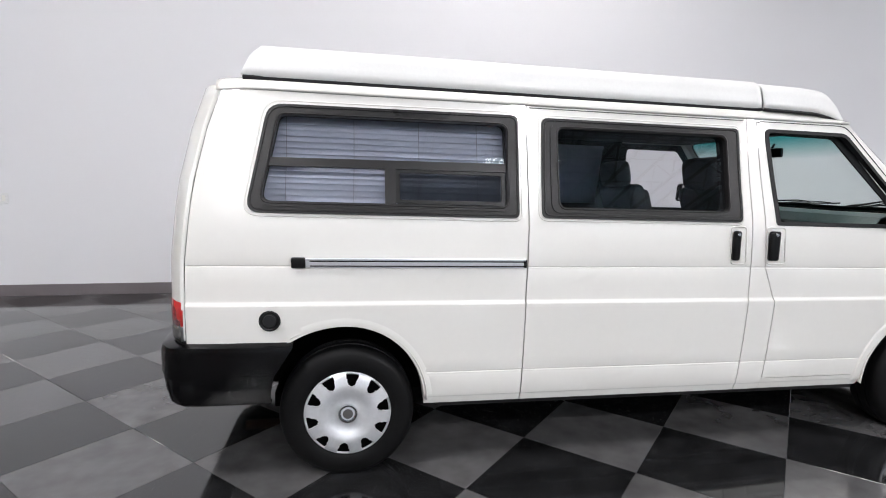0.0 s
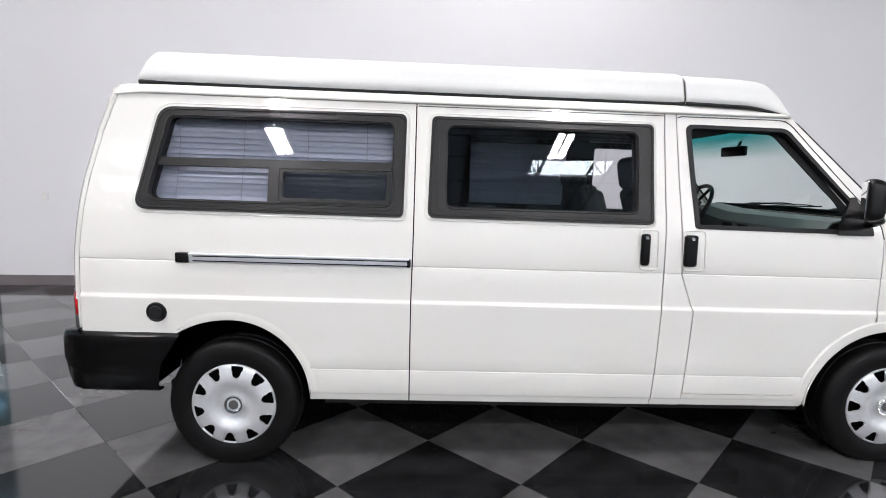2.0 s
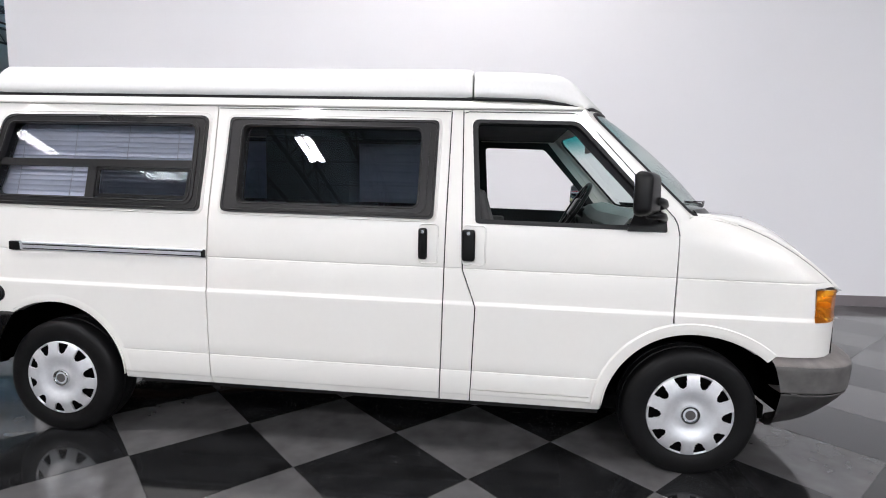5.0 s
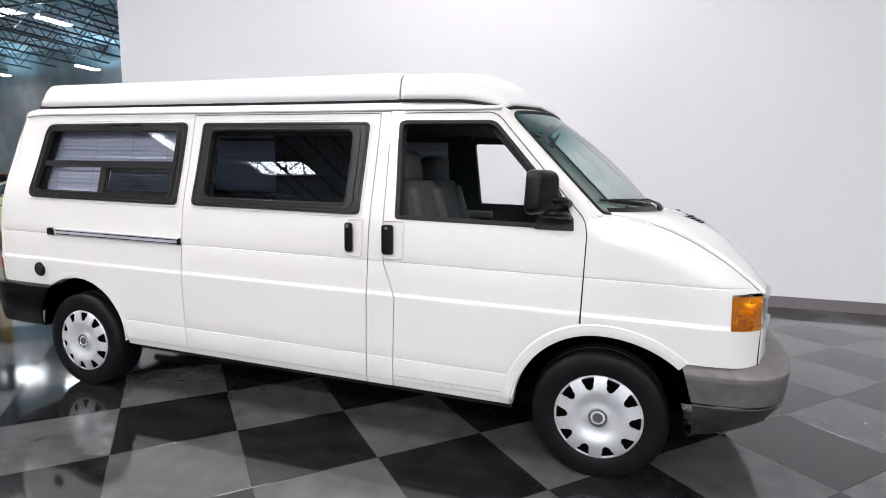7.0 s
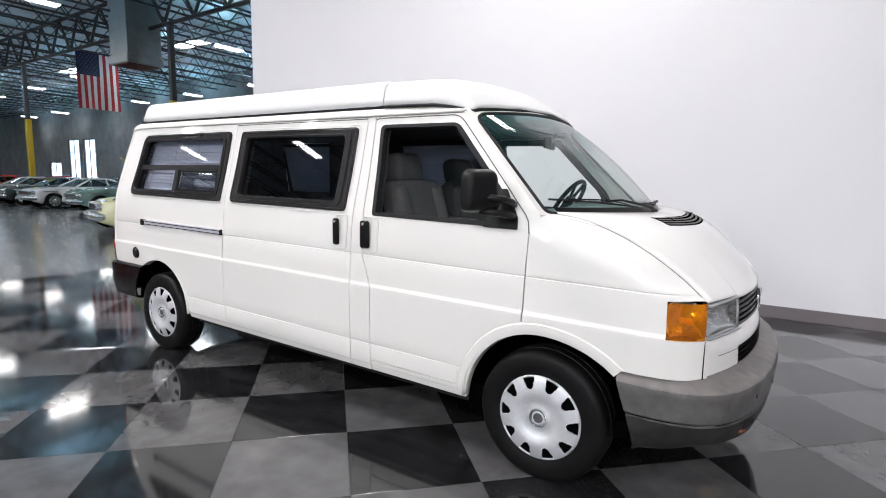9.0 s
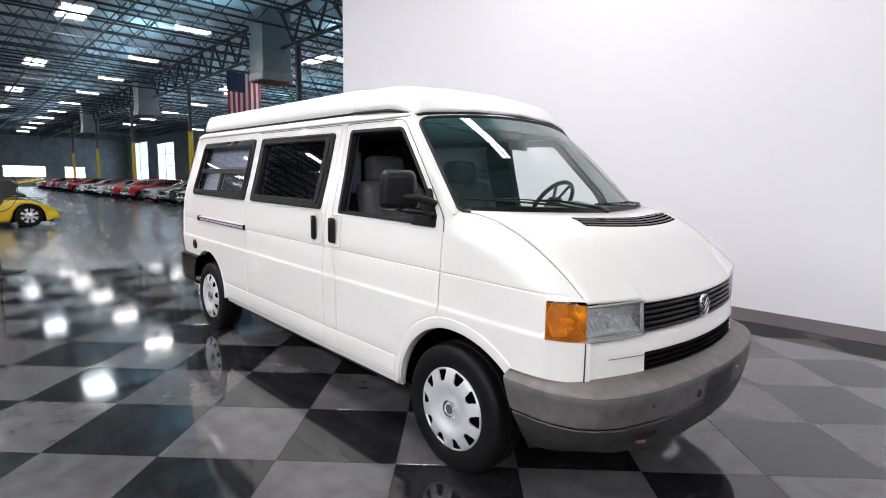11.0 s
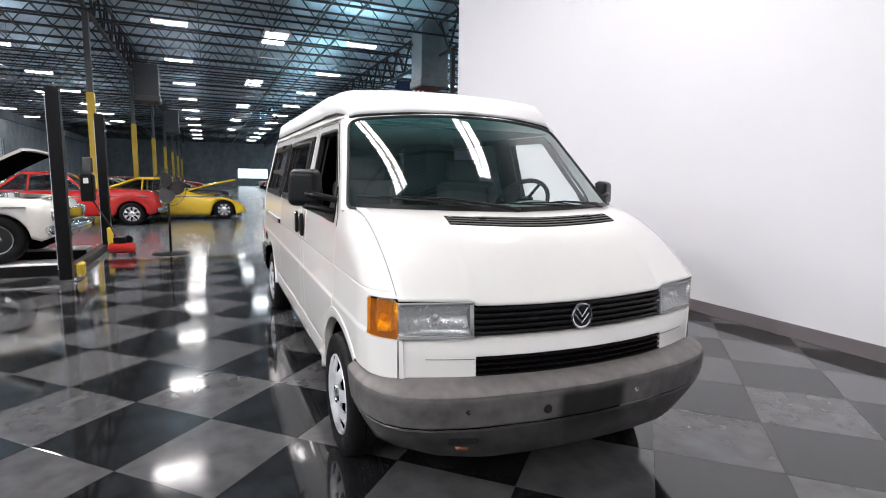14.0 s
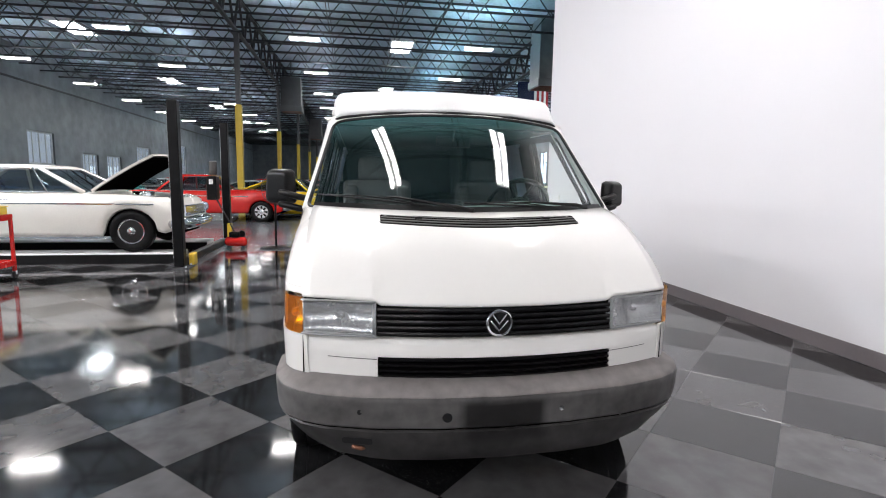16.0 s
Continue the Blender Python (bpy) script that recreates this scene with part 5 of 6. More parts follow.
RP = [(3, 0.642), (1, 0.638), (0.2, 0.626), (0, 0.60), (0, 0.50), (0.18, 0.494), (0.15, 0.486), (0.35, 0.42), (0.7, 0.362), (1.2, 0.350), (3, 0.345)]
vpart("rear_bumper", grid(lambda k, j: rear_plan(k, *RP[int(j)]), steps(-1, 1, 48), range(len(RP)), None, 0.01), M_GLOSSBLK, None, "glossy black plastic rear bumper")

# ---- roof: gutter, shell, pop-top, front cap ----
RSEC = [(0.7515, 1.7805), (0.750, 1.786), (0.746, 1.797), (0.738, 1.811), (0.720, 1.825), (0.69, 1.834), (0.60, 1.840), (0.30, 1.846), (0, 1.848)]
RSEC = RSEC + [(-y, z) for y, z in RSEC[::-1][1:]]


def shell(x, j):
    y, z = RSEC[int(j)]
    f = 1.0
    if x > 0.5:
        f -= 0.05 * min(1, (x - 0.5) / 0.5) ** 1.5 * min(1, max(0, (z - 1.786) / 0.02))
    if x < -2.0:
        z -= 0.9 * (-2.0 - x) ** 2 * (1 - abs(y) / 1.2)
    xx = x
    if x > 0.9:
        top = screen_top(min(0.70, abs(y))).x - 0.022
        k = ((x - 0.9) / 0.2) ** 2
        z += (min(z, screen_top(min(0.72, abs(y))).z + 0.004) - z) * k
        xx = 0.9 + (x - 0.9) * ((top if abs(y) < 0.71 else 1.118) - 0.9) / 0.2
    return (xx, y * f, z)


vpart("roof_shell", grid(shell, steps(-2.225, -2.0, 8) + steps(-2.0, 0.9, 22)[1:] + steps(0.9, 1.10, 4)[1:], range(len(RSEC)), None, 0.012), M_VAN, None, "white steel roof gutter and shell")

PSEC = [(0.680, 1.842), (0.728, 1.842), (0.737, 1.850), (0.738, 1.875), (0.730, 1.895), (0.722, 1.935), (0.712, 1.960), (0.694, 1.976), (0.655, 1.985), (0.40, 1.998), (0, 2.004)]
PSEC = PSEC + [(-y, z) for y, z in PSEC[::-1][1:]]


def pop(x, j):
    y, z = PSEC[int(j)]
    d = max(0.0, x - 0.565) if x > 0.565 else max(0.0, -2.02 - x)
    if x < -2.02:
        k = min(1, d / 0.10)
        top = interp(k, [0, 0.25, 0.6, 1.0], [2.005, 1.965, 1.93, 1.848])
        z = min(z, top)
        y *= 1 - 0.03 * k
    if x > 0.525:
        k = (x - 0.525) / 0.04
        z -= 0.010 * k * k * (z - 1.842) / 0.16
        y *= 1 - 0.010 * k * k
    return (x, y, z)


pt = vpart("pop_top", grid(pop, steps(-2.12, -2.02, 8) + steps(-2.02, 0.525, 20)[1:] + steps(0.525, 0.565, 5)[1:], range(len(PSEC)), None, 0.01), M_FIBRE, None, "white fibreglass pop-top roof, closed")
bm = panel(rounded([(-0.722, 1.844), (0.722, 1.844), (0.690, 1.945), (0.640, 1.964), (0, 1.980), (-0.640, 1.964), (-0.690, 1.945)], 0.02), [], [], [], lambda u, v: (0.566, u, v), 0.008, (1, 0, 0))
vpart("end_wall", bm, M_FIBRE, pt)


def cap(k, j):
    """k 0 at the joint, 1 at the front lip; j runs across the roof."""
    y, z = PSEC[int(j)]
    a = abs(y) / 0.738
    end = 1.296 - 0.150 * a ** 2.4
    x = 0.578 + (end - 0.578) * k
    top = interp(k, [0, 0.03, 0.45, 0.66, 0.74, 0.80, 0.88, 1.0], [1.984, 1.993, 1.991, 1.984, 1.973, 1.952, 1.912, 1.842 - 0.034 * a * a])
    low = interp(k, [0, 0.6, 0.8, 1], [1.842, 1.838, 1.834 - 0.012 * a * a, 1.833 - 0.036 * a * a])
    z = low + (z - 1.842) * (top - low) / (2.004 - 1.842)
    return (x, y * (1 - 0.06 * k * k), z)


cp = vpart("front_cap", grid(cap, [0, 0.01, 0.02, 0.03] + steps(0.06, 0.6, 10) + steps(0.6, 1, 14)[1:], range(len(PSEC)), None, 0.01), M_FIBRE, None, "white fibreglass luggage cap above the cab")
bm = panel(rounded([(-0.722, 1.844), (0.722, 1.844), (0.690, 1.945), (0.640, 1.964), (0, 1.980), (-0.640, 1.964), (-0.690, 1.945)], 0.02), [], [], [], lambda u, v: (0.578, u, v), 0.008, (-1, 0, 0))
vpart("end_wall", bm, M_FIBRE, cp)
for side in (-1, 1):
    vpart("seal_strip", sweep([(x, side * 0.730, 1.834) for x in steps(-2.115, 0.56, 20)] + [(0.572, side * 0.726, 1.838)], 0.012, 8), M_RUBBER, pt, "black rubber roof seal")
rimp = [cap(1, j) for j in range(len(PSEC))]
low = [(cap(k, 2)[0], cap(k, 2)[1] + 0.006, cap(k, 1)[2] - 0.007) for k in steps(0, 1, 14)]
frontline = low + [(p[0] + 0.006, p[1], p[2] - 0.007) for p in rimp[3:-3]] + [(x, -y, z) for x, y, z in low[::-1]]
vpart("seal_strip", sweep(frontline, 0.0085, 8), M_RUBBER, cp, "black rubber roof seal")
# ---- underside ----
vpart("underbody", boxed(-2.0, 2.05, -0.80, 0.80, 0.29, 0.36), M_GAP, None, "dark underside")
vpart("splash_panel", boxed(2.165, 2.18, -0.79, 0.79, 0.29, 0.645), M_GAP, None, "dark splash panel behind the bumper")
# added unseen block that keeps light from getting under the van
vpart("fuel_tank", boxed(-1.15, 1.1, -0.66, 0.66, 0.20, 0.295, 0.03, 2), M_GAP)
vpart("exhaust_pipe", sweep([(1.1, 0.2, 0.24), (0.2, 0.35, 0.19), (-1.2, 0.35, 0.19), (-1.9, 0.30, 0.26), (-2.35, 0.30, 0.25)], 0.032, 10), M_BROWN)
vpart("sill_flange", boxed(-1.22, 1.24, -0.845, -0.835, 0.275, 0.31), M_BLACKPL)
vpart("sill_flange", boxed(-1.22, 1.24, 0.835, 0.845, 0.275, 0.31), M_BLACKPL)

# ---- wheels ----
TYRE = [(0.195, -0.085), (0.215, -0.098), (0.250, -0.104), (0.285, -0.101), (0.302, -0.094), (0.314, -0.080), (0.319, -0.060), (0.321, -0.034), (0.315, -0.031), (0.315, -0.025), (0.322, -0.022),
        (0.323, 0.0), (0.322, 0.022), (0.315, 0.025), (0.315, 0.031), (0.321, 0.034), (0.319, 0.060), (0.314, 0.080), (0.290, 0.10), (0.25, 0.104), (0.195, 0.085)]


def hubcap():
    bm = bmesh.new()
    radii = [0.030, 0.046, 0.050, 0.060, 0.072, 0.092, 0.112, 0.127, 0.135, 0.140, 0.149, 0.168, 0.193, 0.197, 0.204]
    outs = [-0.014, -0.014, -0.012, -0.011, -0.012, -0.021, -0.032, -0.034, -0.0335, -0.033, -0.031, -0.026, -0.020, -0.016, 0.004]
    width = {8: 5, 9: 9, 10: 11, 11: 13}
    n = 240
    vv = [[bm.verts.new((r * math.cos(k * math.tau / n), o, r * math.sin(k * math.tau / n))) for k in range(n)] for r, o in zip(radii, outs)]
    for i in range(len(radii) - 1):
        for k in range(n):
            w = width.get(i, 0)
            if w and abs((k % 24) - 11.5) < w / 2:
                continue
            bm.faces.new((vv[i][k], vv[i][(k + 1) % n], vv[i + 1][(k + 1) % n], vv[i + 1][k]))
    bm.faces.new(vv[0])
    bmesh.ops.recalc_face_normals(bm, faces=bm.faces)
    thicken(bm, 0.008)
    bmesh.ops.recalc_face_normals(bm, faces=bm.faces)
    return bm


for cx in (-1.655, 1.665):
    for side in (-1, 1):
        wh = new("wheel")
        wh.empty_display_size = 0.1
        wh.parent = van
        wh.matrix_basis = pose(cx, side * (0.803 if cx < 0 else 0.812), 0.306 if cx < 0 else 0.303, 0, 7 if cx < 0 else 19, 0 if side < 0 else 180)
        tagged(wh, "black tyre with silver plastic hubcap")
        t = part("tyre", lathe(TYRE, 64), M_TYRE, wh, "black road tyre")
        part("rim", lathe([(0.20, -0.088), (0.212, -0.094), (0.214, -0.086), (0.200, -0.05), (0.06, -0.045), (0.06, 0.06), (0.2, 0.08)], 48), M_GAP, wh)
        h = part("hubcap", moved(hubcap(), pose(0, -0.080, 0) @ Matrix.Diagonal((1.035, 1, 1.035, 1))), M_SILVER, wh, "silver hubcap with ten edge slots")
        part("badge_ring", moved(lathe([(0.032, -0.006), (0.036, -0.010), (0.044, -0.010), (0.047, 0.0)], 36), pose(0, -0.096, 0)), M_CHROME, h)
        part("badge", moved(lathe([(0.001, -0.006), (0.012, -0.006), (0.022, -0.006), (0.032, -0.0055), (0.033, 0.0)], 32), pose(0, -0.097, 0)), M_ALU, h)
        part("badge_groove", moved(lathe([(0.019, -0.0068), (0.024, -0.0068), (0.024, 0.0), (0.019, 0.0)], 32), pose(0, -0.097, 0)), M_GREYPL, h)

# ---- cab and living interior ----
vpart("cabin_floor", box(box(boxed(-1.18, 1.16, -0.84, 0.84, 0.55, 0.60), -2.2, -1.18, -0.47, 0.47, 0.55, 0.60), 1.16, 1.75, -0.47, 0.47, 0.55, 0.60), M_INT)
vpart("headlining", boxed(-2.1, 1.12, -0.70, 0.70, 1.755, 1.765), M_INT, None, "dark headlining")
vpart("firewall", boxed(1.70, 1.74, -0.80, 0.80, 0.77, 1.15), M_INT)
vpart("rear_bulkhead", box(boxed(-2.10, -2.06, -0.745, 0.745, 1.30, 1.765), -2.14, -2.10, -0.80, 0.80, 0.77, 1.36), M_INT, None, "dark lining inside the tailgate")
vpart("closet", boxed(-1.05, -0.40, 0.40, 0.70, 1.255, 1.745, 0.012, 2), M_INT, None, "dark tall closet beside the galley")
vpart("galley_cabinet", boxed(-1.9, -0.2, 0.40, 0.80, 0.60, 1.25, 0.01, 1), M_INT, None, "dark galley cabinet")


def dash_f(y, j):
    P = [(1.80, 1.235), (1.64, 1.275), (1.45, 1.285), (1.36, 1.265), (1.315, 1.21), (1.325, 1.12), (1.37, 1.0), (1.40, 0.80)]
    x, z = P[int(j)]
    z += 0.035 * math.exp(-((y - 0.40) / 0.20) ** 2) * (1 if 1 < j < 5 else 0)
    return (x, y, z)


dash = vpart("dashboard", grid(dash_f, steps(-0.80, 0.80, 32), range(8), None, 0.01), M_DASH, None, "grey moulded dashboard")
for y in (-0.62, -0.12, 0.05, 0.70):
    vpart("air_vent", boxed(1.312, 1.328, y - 0.055, y + 0.055, 1.15, 1.20, 0.006, 1), M_BLACKPL, dash)
vpart("radio", boxed(1.335, 1.36, -0.12, 0.08, 1.04, 1.095, 0.004, 1), M_BLACKPL, dash)


def cushion(x0, x1, y0, y1, z0, z1, r, lean=None):
    bm = boxed(x0, x1, y0, y1, z0, z1, r, 4)
    return moved(bm, lean) if lean else bm


def seat(y, x):
    """A captain seat whose headrest stands at x."""
    s = vpart("cab_seat", cushion(x + 0.05, x + 0.60, y - 0.26, y + 0.26, 0.88, 1.03, 0.06), M_SEAT, None, "grey cloth captain seat with headrest")
    lean = pose(x + 0.17, y, 0.98, 0, -17, 0)
    vpart("backrest", cushion(-0.065, 0.065, -0.25, 0.25, 0, 0.45, 0.055, lean), M_SEAT, s)
    for o in (-0.19, 0.19):
        vpart("side_bolster", cushion(-0.05, 0.10, o - 0.05, o + 0.05, 0.03, 0.40, 0.045, lean), M_SEAT, s)
    vpart("headrest", cushion(-0.075, 0.065, -0.14, 0.14, -0.10, 0.092, 0.06, pose(x, y, 1.495, 0, -10, 0)), M_SEAT, s)
    for o in (-0.06, 0.06):
        vpart("headrest_post", sweep([(x + 0.03, y + o, 1.38), (x + 0.01, y + o, 1.44)], 0.006, 6), M_CHROME, s)
    vpart("seat_base", boxed(x + 0.12, x + 0.5, y - 0.2, y + 0.2, 0.6, 0.89, 0.02, 1), M_INT, s)
    vpart("armrest", cushion(x + 0.10, x + 0.40, y + 0.27, y + 0.33, 1.12, 1.18, 0.028), M_SEAT, s)


seat(-0.43, 0.48)
seat(0.43, 0.36)
sw_m = pose(1.26, 0.43, 1.275, 0, -58, 0)
wheel_ring = [sw_m @ Vector((0.195 * math.cos(a), 0.195 * math.sin(a), 0)) for a in steps(0, math.tau, 40)[:-1]]
stw = vpart("steering_wheel", sweep(wheel_ring, 0.015, 8, None, True), M_BLACKPL, None, "black four-spoke steering wheel")
vpart("steering_hub", moved(boxed(-0.07, 0.07, -0.065, 0.065, -0.02, 0.02, 0.018, 2), sw_m), M_BLACKPL, stw)
for a in (25, 155, 205, 335):
    p = [sw_m @ Vector((r * math.cos(radians(a)), r * math.sin(radians(a)), 0)) for r in (0.05, 0.19)]
    vpart("spoke", sweep(p, 0.011, 6), M_BLACKPL, stw)
vpart("steering_column", sweep([sw_m @ Vector((0, 0, 0)), sw_m @ Vector((0, 0, -0.22))], 0.035, 10), M_BLACKPL, stw)
im = vpart("interior_mirror", moved(boxed(-0.012, 0.012, -0.11, 0.11, -0.032, 0.032, 0.01, 2), pose(1.29, 0, 1.665, 0, 0, 8)), M_BLACKPL, None, "black interior mirror")
vpart("mirror_stem", sweep([(1.30, 0, 1.67), (1.335, 0, 1.73)], 0.008, 6), M_BLACKPL, im)

# ---- cars of the showroom ----
def paint(name, c, rough=0.25):
    return mat(name, c, rough, var=0.06, scale=2, fine=60, bump=0, coat=0.8)


P_RED = paint("red_car_paint", (0.50, 0.015, 0.012))
P_YELLOW = paint("yellow_car_paint", (0.78, 0.52, 0.02))
P_CREAM = paint("cream_white_car_paint", (0.72, 0.70, 0.64))
P_WHITE = paint("white_car_paint", (0.75, 0.76, 0.77))
P_GREEN = paint("pale_green_car_paint", (0.16, 0.27, 0.24))
P_LIME = paint("pale_lime_car_paint", (0.68, 0.70, 0.42))
P_DARKG = paint("dark_green_car_paint", (0.02, 0.035, 0.032))
P_BLACK = paint("black_car_paint", (0.01, 0.01, 0.012))
P_SILVER = mat("silver_car_paint", (0.42, 0.43, 0.45), 0.3, 0.5, coat=0.6)
P_BLUE = paint("blue_car_paint", (0.03, 0.12, 0.34))
P_TEAL = paint("teal_car_paint", (0.02, 0.25, 0.24))
M_CARGLASS = glass("car_window_glass", (0.35, 0.40, 0.42))
M_REDVINYL = mat("car_seat_vinyl", (0.05, 0.04, 0.04), 0.6)

STYLES = {
    # length, half width, sill, wheel radius, front axle from nose, rear axle from tail, top line over the length (0 tail, 1 nose), cabin: tail base, roof tail, roof nose, screen base, roof height
    "sixties": dict(L=5.15, w=0.98, sill=0.27, r=0.345, fa=0.73, ra=1.20, us=[0, 0.01, 0.04, 0.25, 0.42, 0.62, 0.80, 0.96, 0.99, 1], zs=[0.60, 0.86, 0.93, 0.97, 0.98, 0.98, 0.95, 0.90, 0.80, 0.55], cab=(0.22, 0.34, 0.586, 0.725, 1.42), flare=0.0),
    "fifties": dict(L=5.0, w=0.95, sill=0.30, r=0.34, fa=0.80, ra=1.15, us=[0, 0.01, 0.05, 0.25, 0.42, 0.60, 0.75, 0.94, 0.985, 1], zs=[0.60, 0.92, 1.00, 1.0, 1.02, 1.04, 1.04, 1.0, 0.86, 0.55], cab=(0.20, 0.31, 0.52, 0.62, 1.53), flare=0.02),
    "forties": dict(L=4.7, w=0.92, sill=0.17, r=0.33, fa=0.72, ra=0.95, us=[0, 0.02, 0.08, 0.2, 0.45, 0.6, 0.70, 0.84, 0.94, 0.985, 1], zs=[0.35, 0.60, 0.82, 0.98, 0.98, 0.95, 0.86, 0.76, 0.62, 0.45, 0.30], cab=(0.06, 0.28, 0.50, 0.60, 1.42), flare=0.04),
    "muscle": dict(L=4.75, w=0.94, sill=0.22, r=0.335, fa=0.76, ra=1.05, us=[0, 0.01, 0.05, 0.25, 0.45, 0.62, 0.80, 0.95, 0.985, 1], zs=[0.60, 0.88, 0.96, 0.97, 0.94, 0.94, 0.91, 0.84, 0.74, 0.50], cab=(0.14, 0.34, 0.53, 0.67, 1.34), flare=0.01),
}


def car(style, body_mat, label, bonnet_open=False, group=""):
    """A parked car, nose to +x, middle of its length at the origin."""
    s = STYLES[style]
    L, w, r = s["L"], s["w"], s["r"]
    t = thing("parked_car", label, "car", group=group)
    fx, rx = L / 2 - s["fa"], -L / 2 + s["ra"]

    def top(x):
        return interp((x + L / 2) / L, s["us"], s["zs"])

    def half(x):
        u = (x + L / 2) / L
        b = w * (1 - 0.10 * abs(2 * u - 1) ** 6 - 0.12 * max(0, abs(2 * u - 1) - 0.96) / 0.04)
        for c in (fx, rx):
            b += s["flare"] * math.exp(-((x - c) / 0.4) ** 2)
        return b

    def low(x):
        z = s["sill"]
        u = abs(2 * (x + L / 2) / L - 1)
        z += 0.14 * max(0, u - 0.86) / 0.14
        for c in (fx, rx):
            d = (r + 0.055) ** 2 - (x - c) ** 2
            if d > 0:
                z = max(z, r - 0.02 + math.sqrt(d))
        return z
    SEC = [(0.93, 0.0), (0.975, 0.10), (1.0, 0.45), (0.985, 0.72), (0.955, 0.88), (0.90, 0.96), (0.75, 0.99), (0.40, 1.0), (0, 1.004)]
    SEC = SEC + [(-a, b) for a, b in SEC[::-1][1:]]
    xs = sorted(set([round(x, 3) for x in steps(-L / 2, L / 2, 44)] + [round(c + (r + 0.054) * k, 3) for c in (fx, rx) for k in (-1, -0.97, -0.88, -0.7, -0.4, 0, 0.4, 0.7, 0.88, 0.97, 1)]))
    bay = bonnet_open

    def f(x, j):
        a, b = SEC[int(j)]
        lo, hi = low(x), top(x)
        lo = min(lo, hi - 0.05)
        z = lo + (hi - lo) * b
        if bay and abs(a) < 0.8 and max(fx - 0.75, L * (s["cab"][3] - 0.49)) < x < L / 2 - 0.28:
            z -= 0.22
        return (x, a * half(x), z)
    body = part("body", grid(f, xs, range(len(SEC)), None, 0.02), body_mat, t)
    bm = boxed(-L / 2 + 0.15, L / 2 - 0.15, -w * 0.80, w * 0.80, s["sill"] - 0.02, s["sill"] + 0.30)
    part("chassis", bm, M_GAP, t)
    for c in (fx, rx):
        part("wheel_well", boxed(c - r - 0.05, c + r + 0.05, -w * 0.86, w * 0.86, 0.3, 0.62), M_GAP, t)
    # cabin
    c0, c1, c2, c3, rh = s["cab"]
    X = [-L / 2 + L * k for k in (c0, c1, c2, c3)]

    def ring(k):
        """Cabin at height k: 0 belt, 1 roof rail."""
        xa, xb = X[0] + (X[1] - X[0]) * k, X[3] + (X[2] - X[3]) * k
        hw = w * (0.93 - 0.19 * k)
        z0 = top((X[0] + X[3]) / 2) - 0.015
        z = z0 + (rh - 0.06 - z0) * k
        return rounded([(xa, -hw), (xb, -hw), (xb, hw), (xa, hw)], 0.16), z

    def loft(ks, inset=0.0):
        bm = bmesh.new()
        rows = []
        for k in ks:
            pts, z = ring(k)
            cx = (X[0] + X[3]) / 2
            rows.append([bm.verts.new((cx + (x - cx) * (1 - inset), y * (1 - inset), z)) for x, y in pts])
        for a, b in zip(rows, rows[1:]):
            for i in range(len(a)):
                bm.faces.new((a[i], a[(i + 1) % len(a)], b[(i + 1) % len(a)], b[i]))
        return bm
    part("window_glass", loft(steps(0, 1, 4)), M_CARGLASS, t, "wrap-round window glass")
    part("seats", boxed(X[0] + 0.5, X[3] - 0.35, -w * 0.7, w * 0.7, s["sill"] + 0.2, top(0) + 0.02, 0.05, 2), M_REDVINYL, t)
    bm = bmesh.new()
    pts, z = ring(1.0)
    cx = (X[1] + X[2]) / 2
    rows = []
    for k, dz in ((1.02, -0.03), (1.02, 0.0), (0.96, 0.035), (0.80, 0.055), (0.4, 0.062)):
        rows.append([bm.verts.new((cx + (x - cx) * k, y * k, z + dz)) for x, y in pts])
    for a, b in zip(rows, rows[1:]):
        for i in range(len(a)):
            bm.faces.new((a[i], a[(i + 1) % len(a)], b[(i + 1) % len(a)], b[i]))
    bm.faces.new(rows[-1])
    part("roof", bm, body_mat, t)
    lo, zl = ring(0.0)
    hi, zh = ring(1.0)
    n = len(lo)
    for i in (n // 8, n * 3 // 8, n * 5 // 8, n * 7 // 8):
        part("roof_pillar", sweep([(*lo[i], zl), (*hi[i], zh)], [0.045, 0.035], 6), body_mat, t)
    xm = X[1] + (X[2] - X[1]) * 0.25
    for sd in (-1, 1):
        part("roof_pillar", sweep([(xm - 0.05, sd * w * 0.935, zl), (xm, sd * w * 0.745, zh)], 0.03, 6), body_mat, t)
        part("side_trim", boxed(-L / 2 + 0.35, L / 2 - 0.35, sd * w * 1.0 - 0.012, sd * w * 1.0 + 0.012, top(0) - 0.20, top(0) - 0.175, 0.004, 1), M_CHROME, t)
    # door seams, handles and vent bars that follow the flank
    modern = style == "forties"

    def flank(x, z):
        lo, hi = min(low(x), top(x) - 0.05), top(x)
        return interp((z - lo) / (hi - lo), [0, 0.1, 0.45, 0.72, 0.88, 0.96], [0.93, 0.975, 1.0, 0.985, 0.955, 0.90]) * half(x) + 0.002
    xd0, xd1 = X[3] - 0.10, X[3] - 1.32
    zb = top(0) * 0.955
    for sd in (-1, 1):
        for xd in (xd0, xd1):
            part("door_seam", sweep([(xd, sd * flank(xd, z), z) for z in steps(s["sill"] + 0.06, zb, 8)], 0.0045, 4), M_GAP, t)
        part("rocker_seam", sweep([(x, sd * flank(x, s["sill"] + 0.06), s["sill"] + 0.06) for x in steps(xd1, xd0, 8)], 0.0045, 4), M_GAP, t)
        zh0 = top(0) - 0.13
        part("door_handle", sweep([(xd1 + 0.10, sd * (flank(xd1, zh0) + 0.012), zh0), (xd1 + 0.26, sd * (flank(xd1, zh0) + 0.012), zh0)], 0.012, 6), M_CHROME, t)
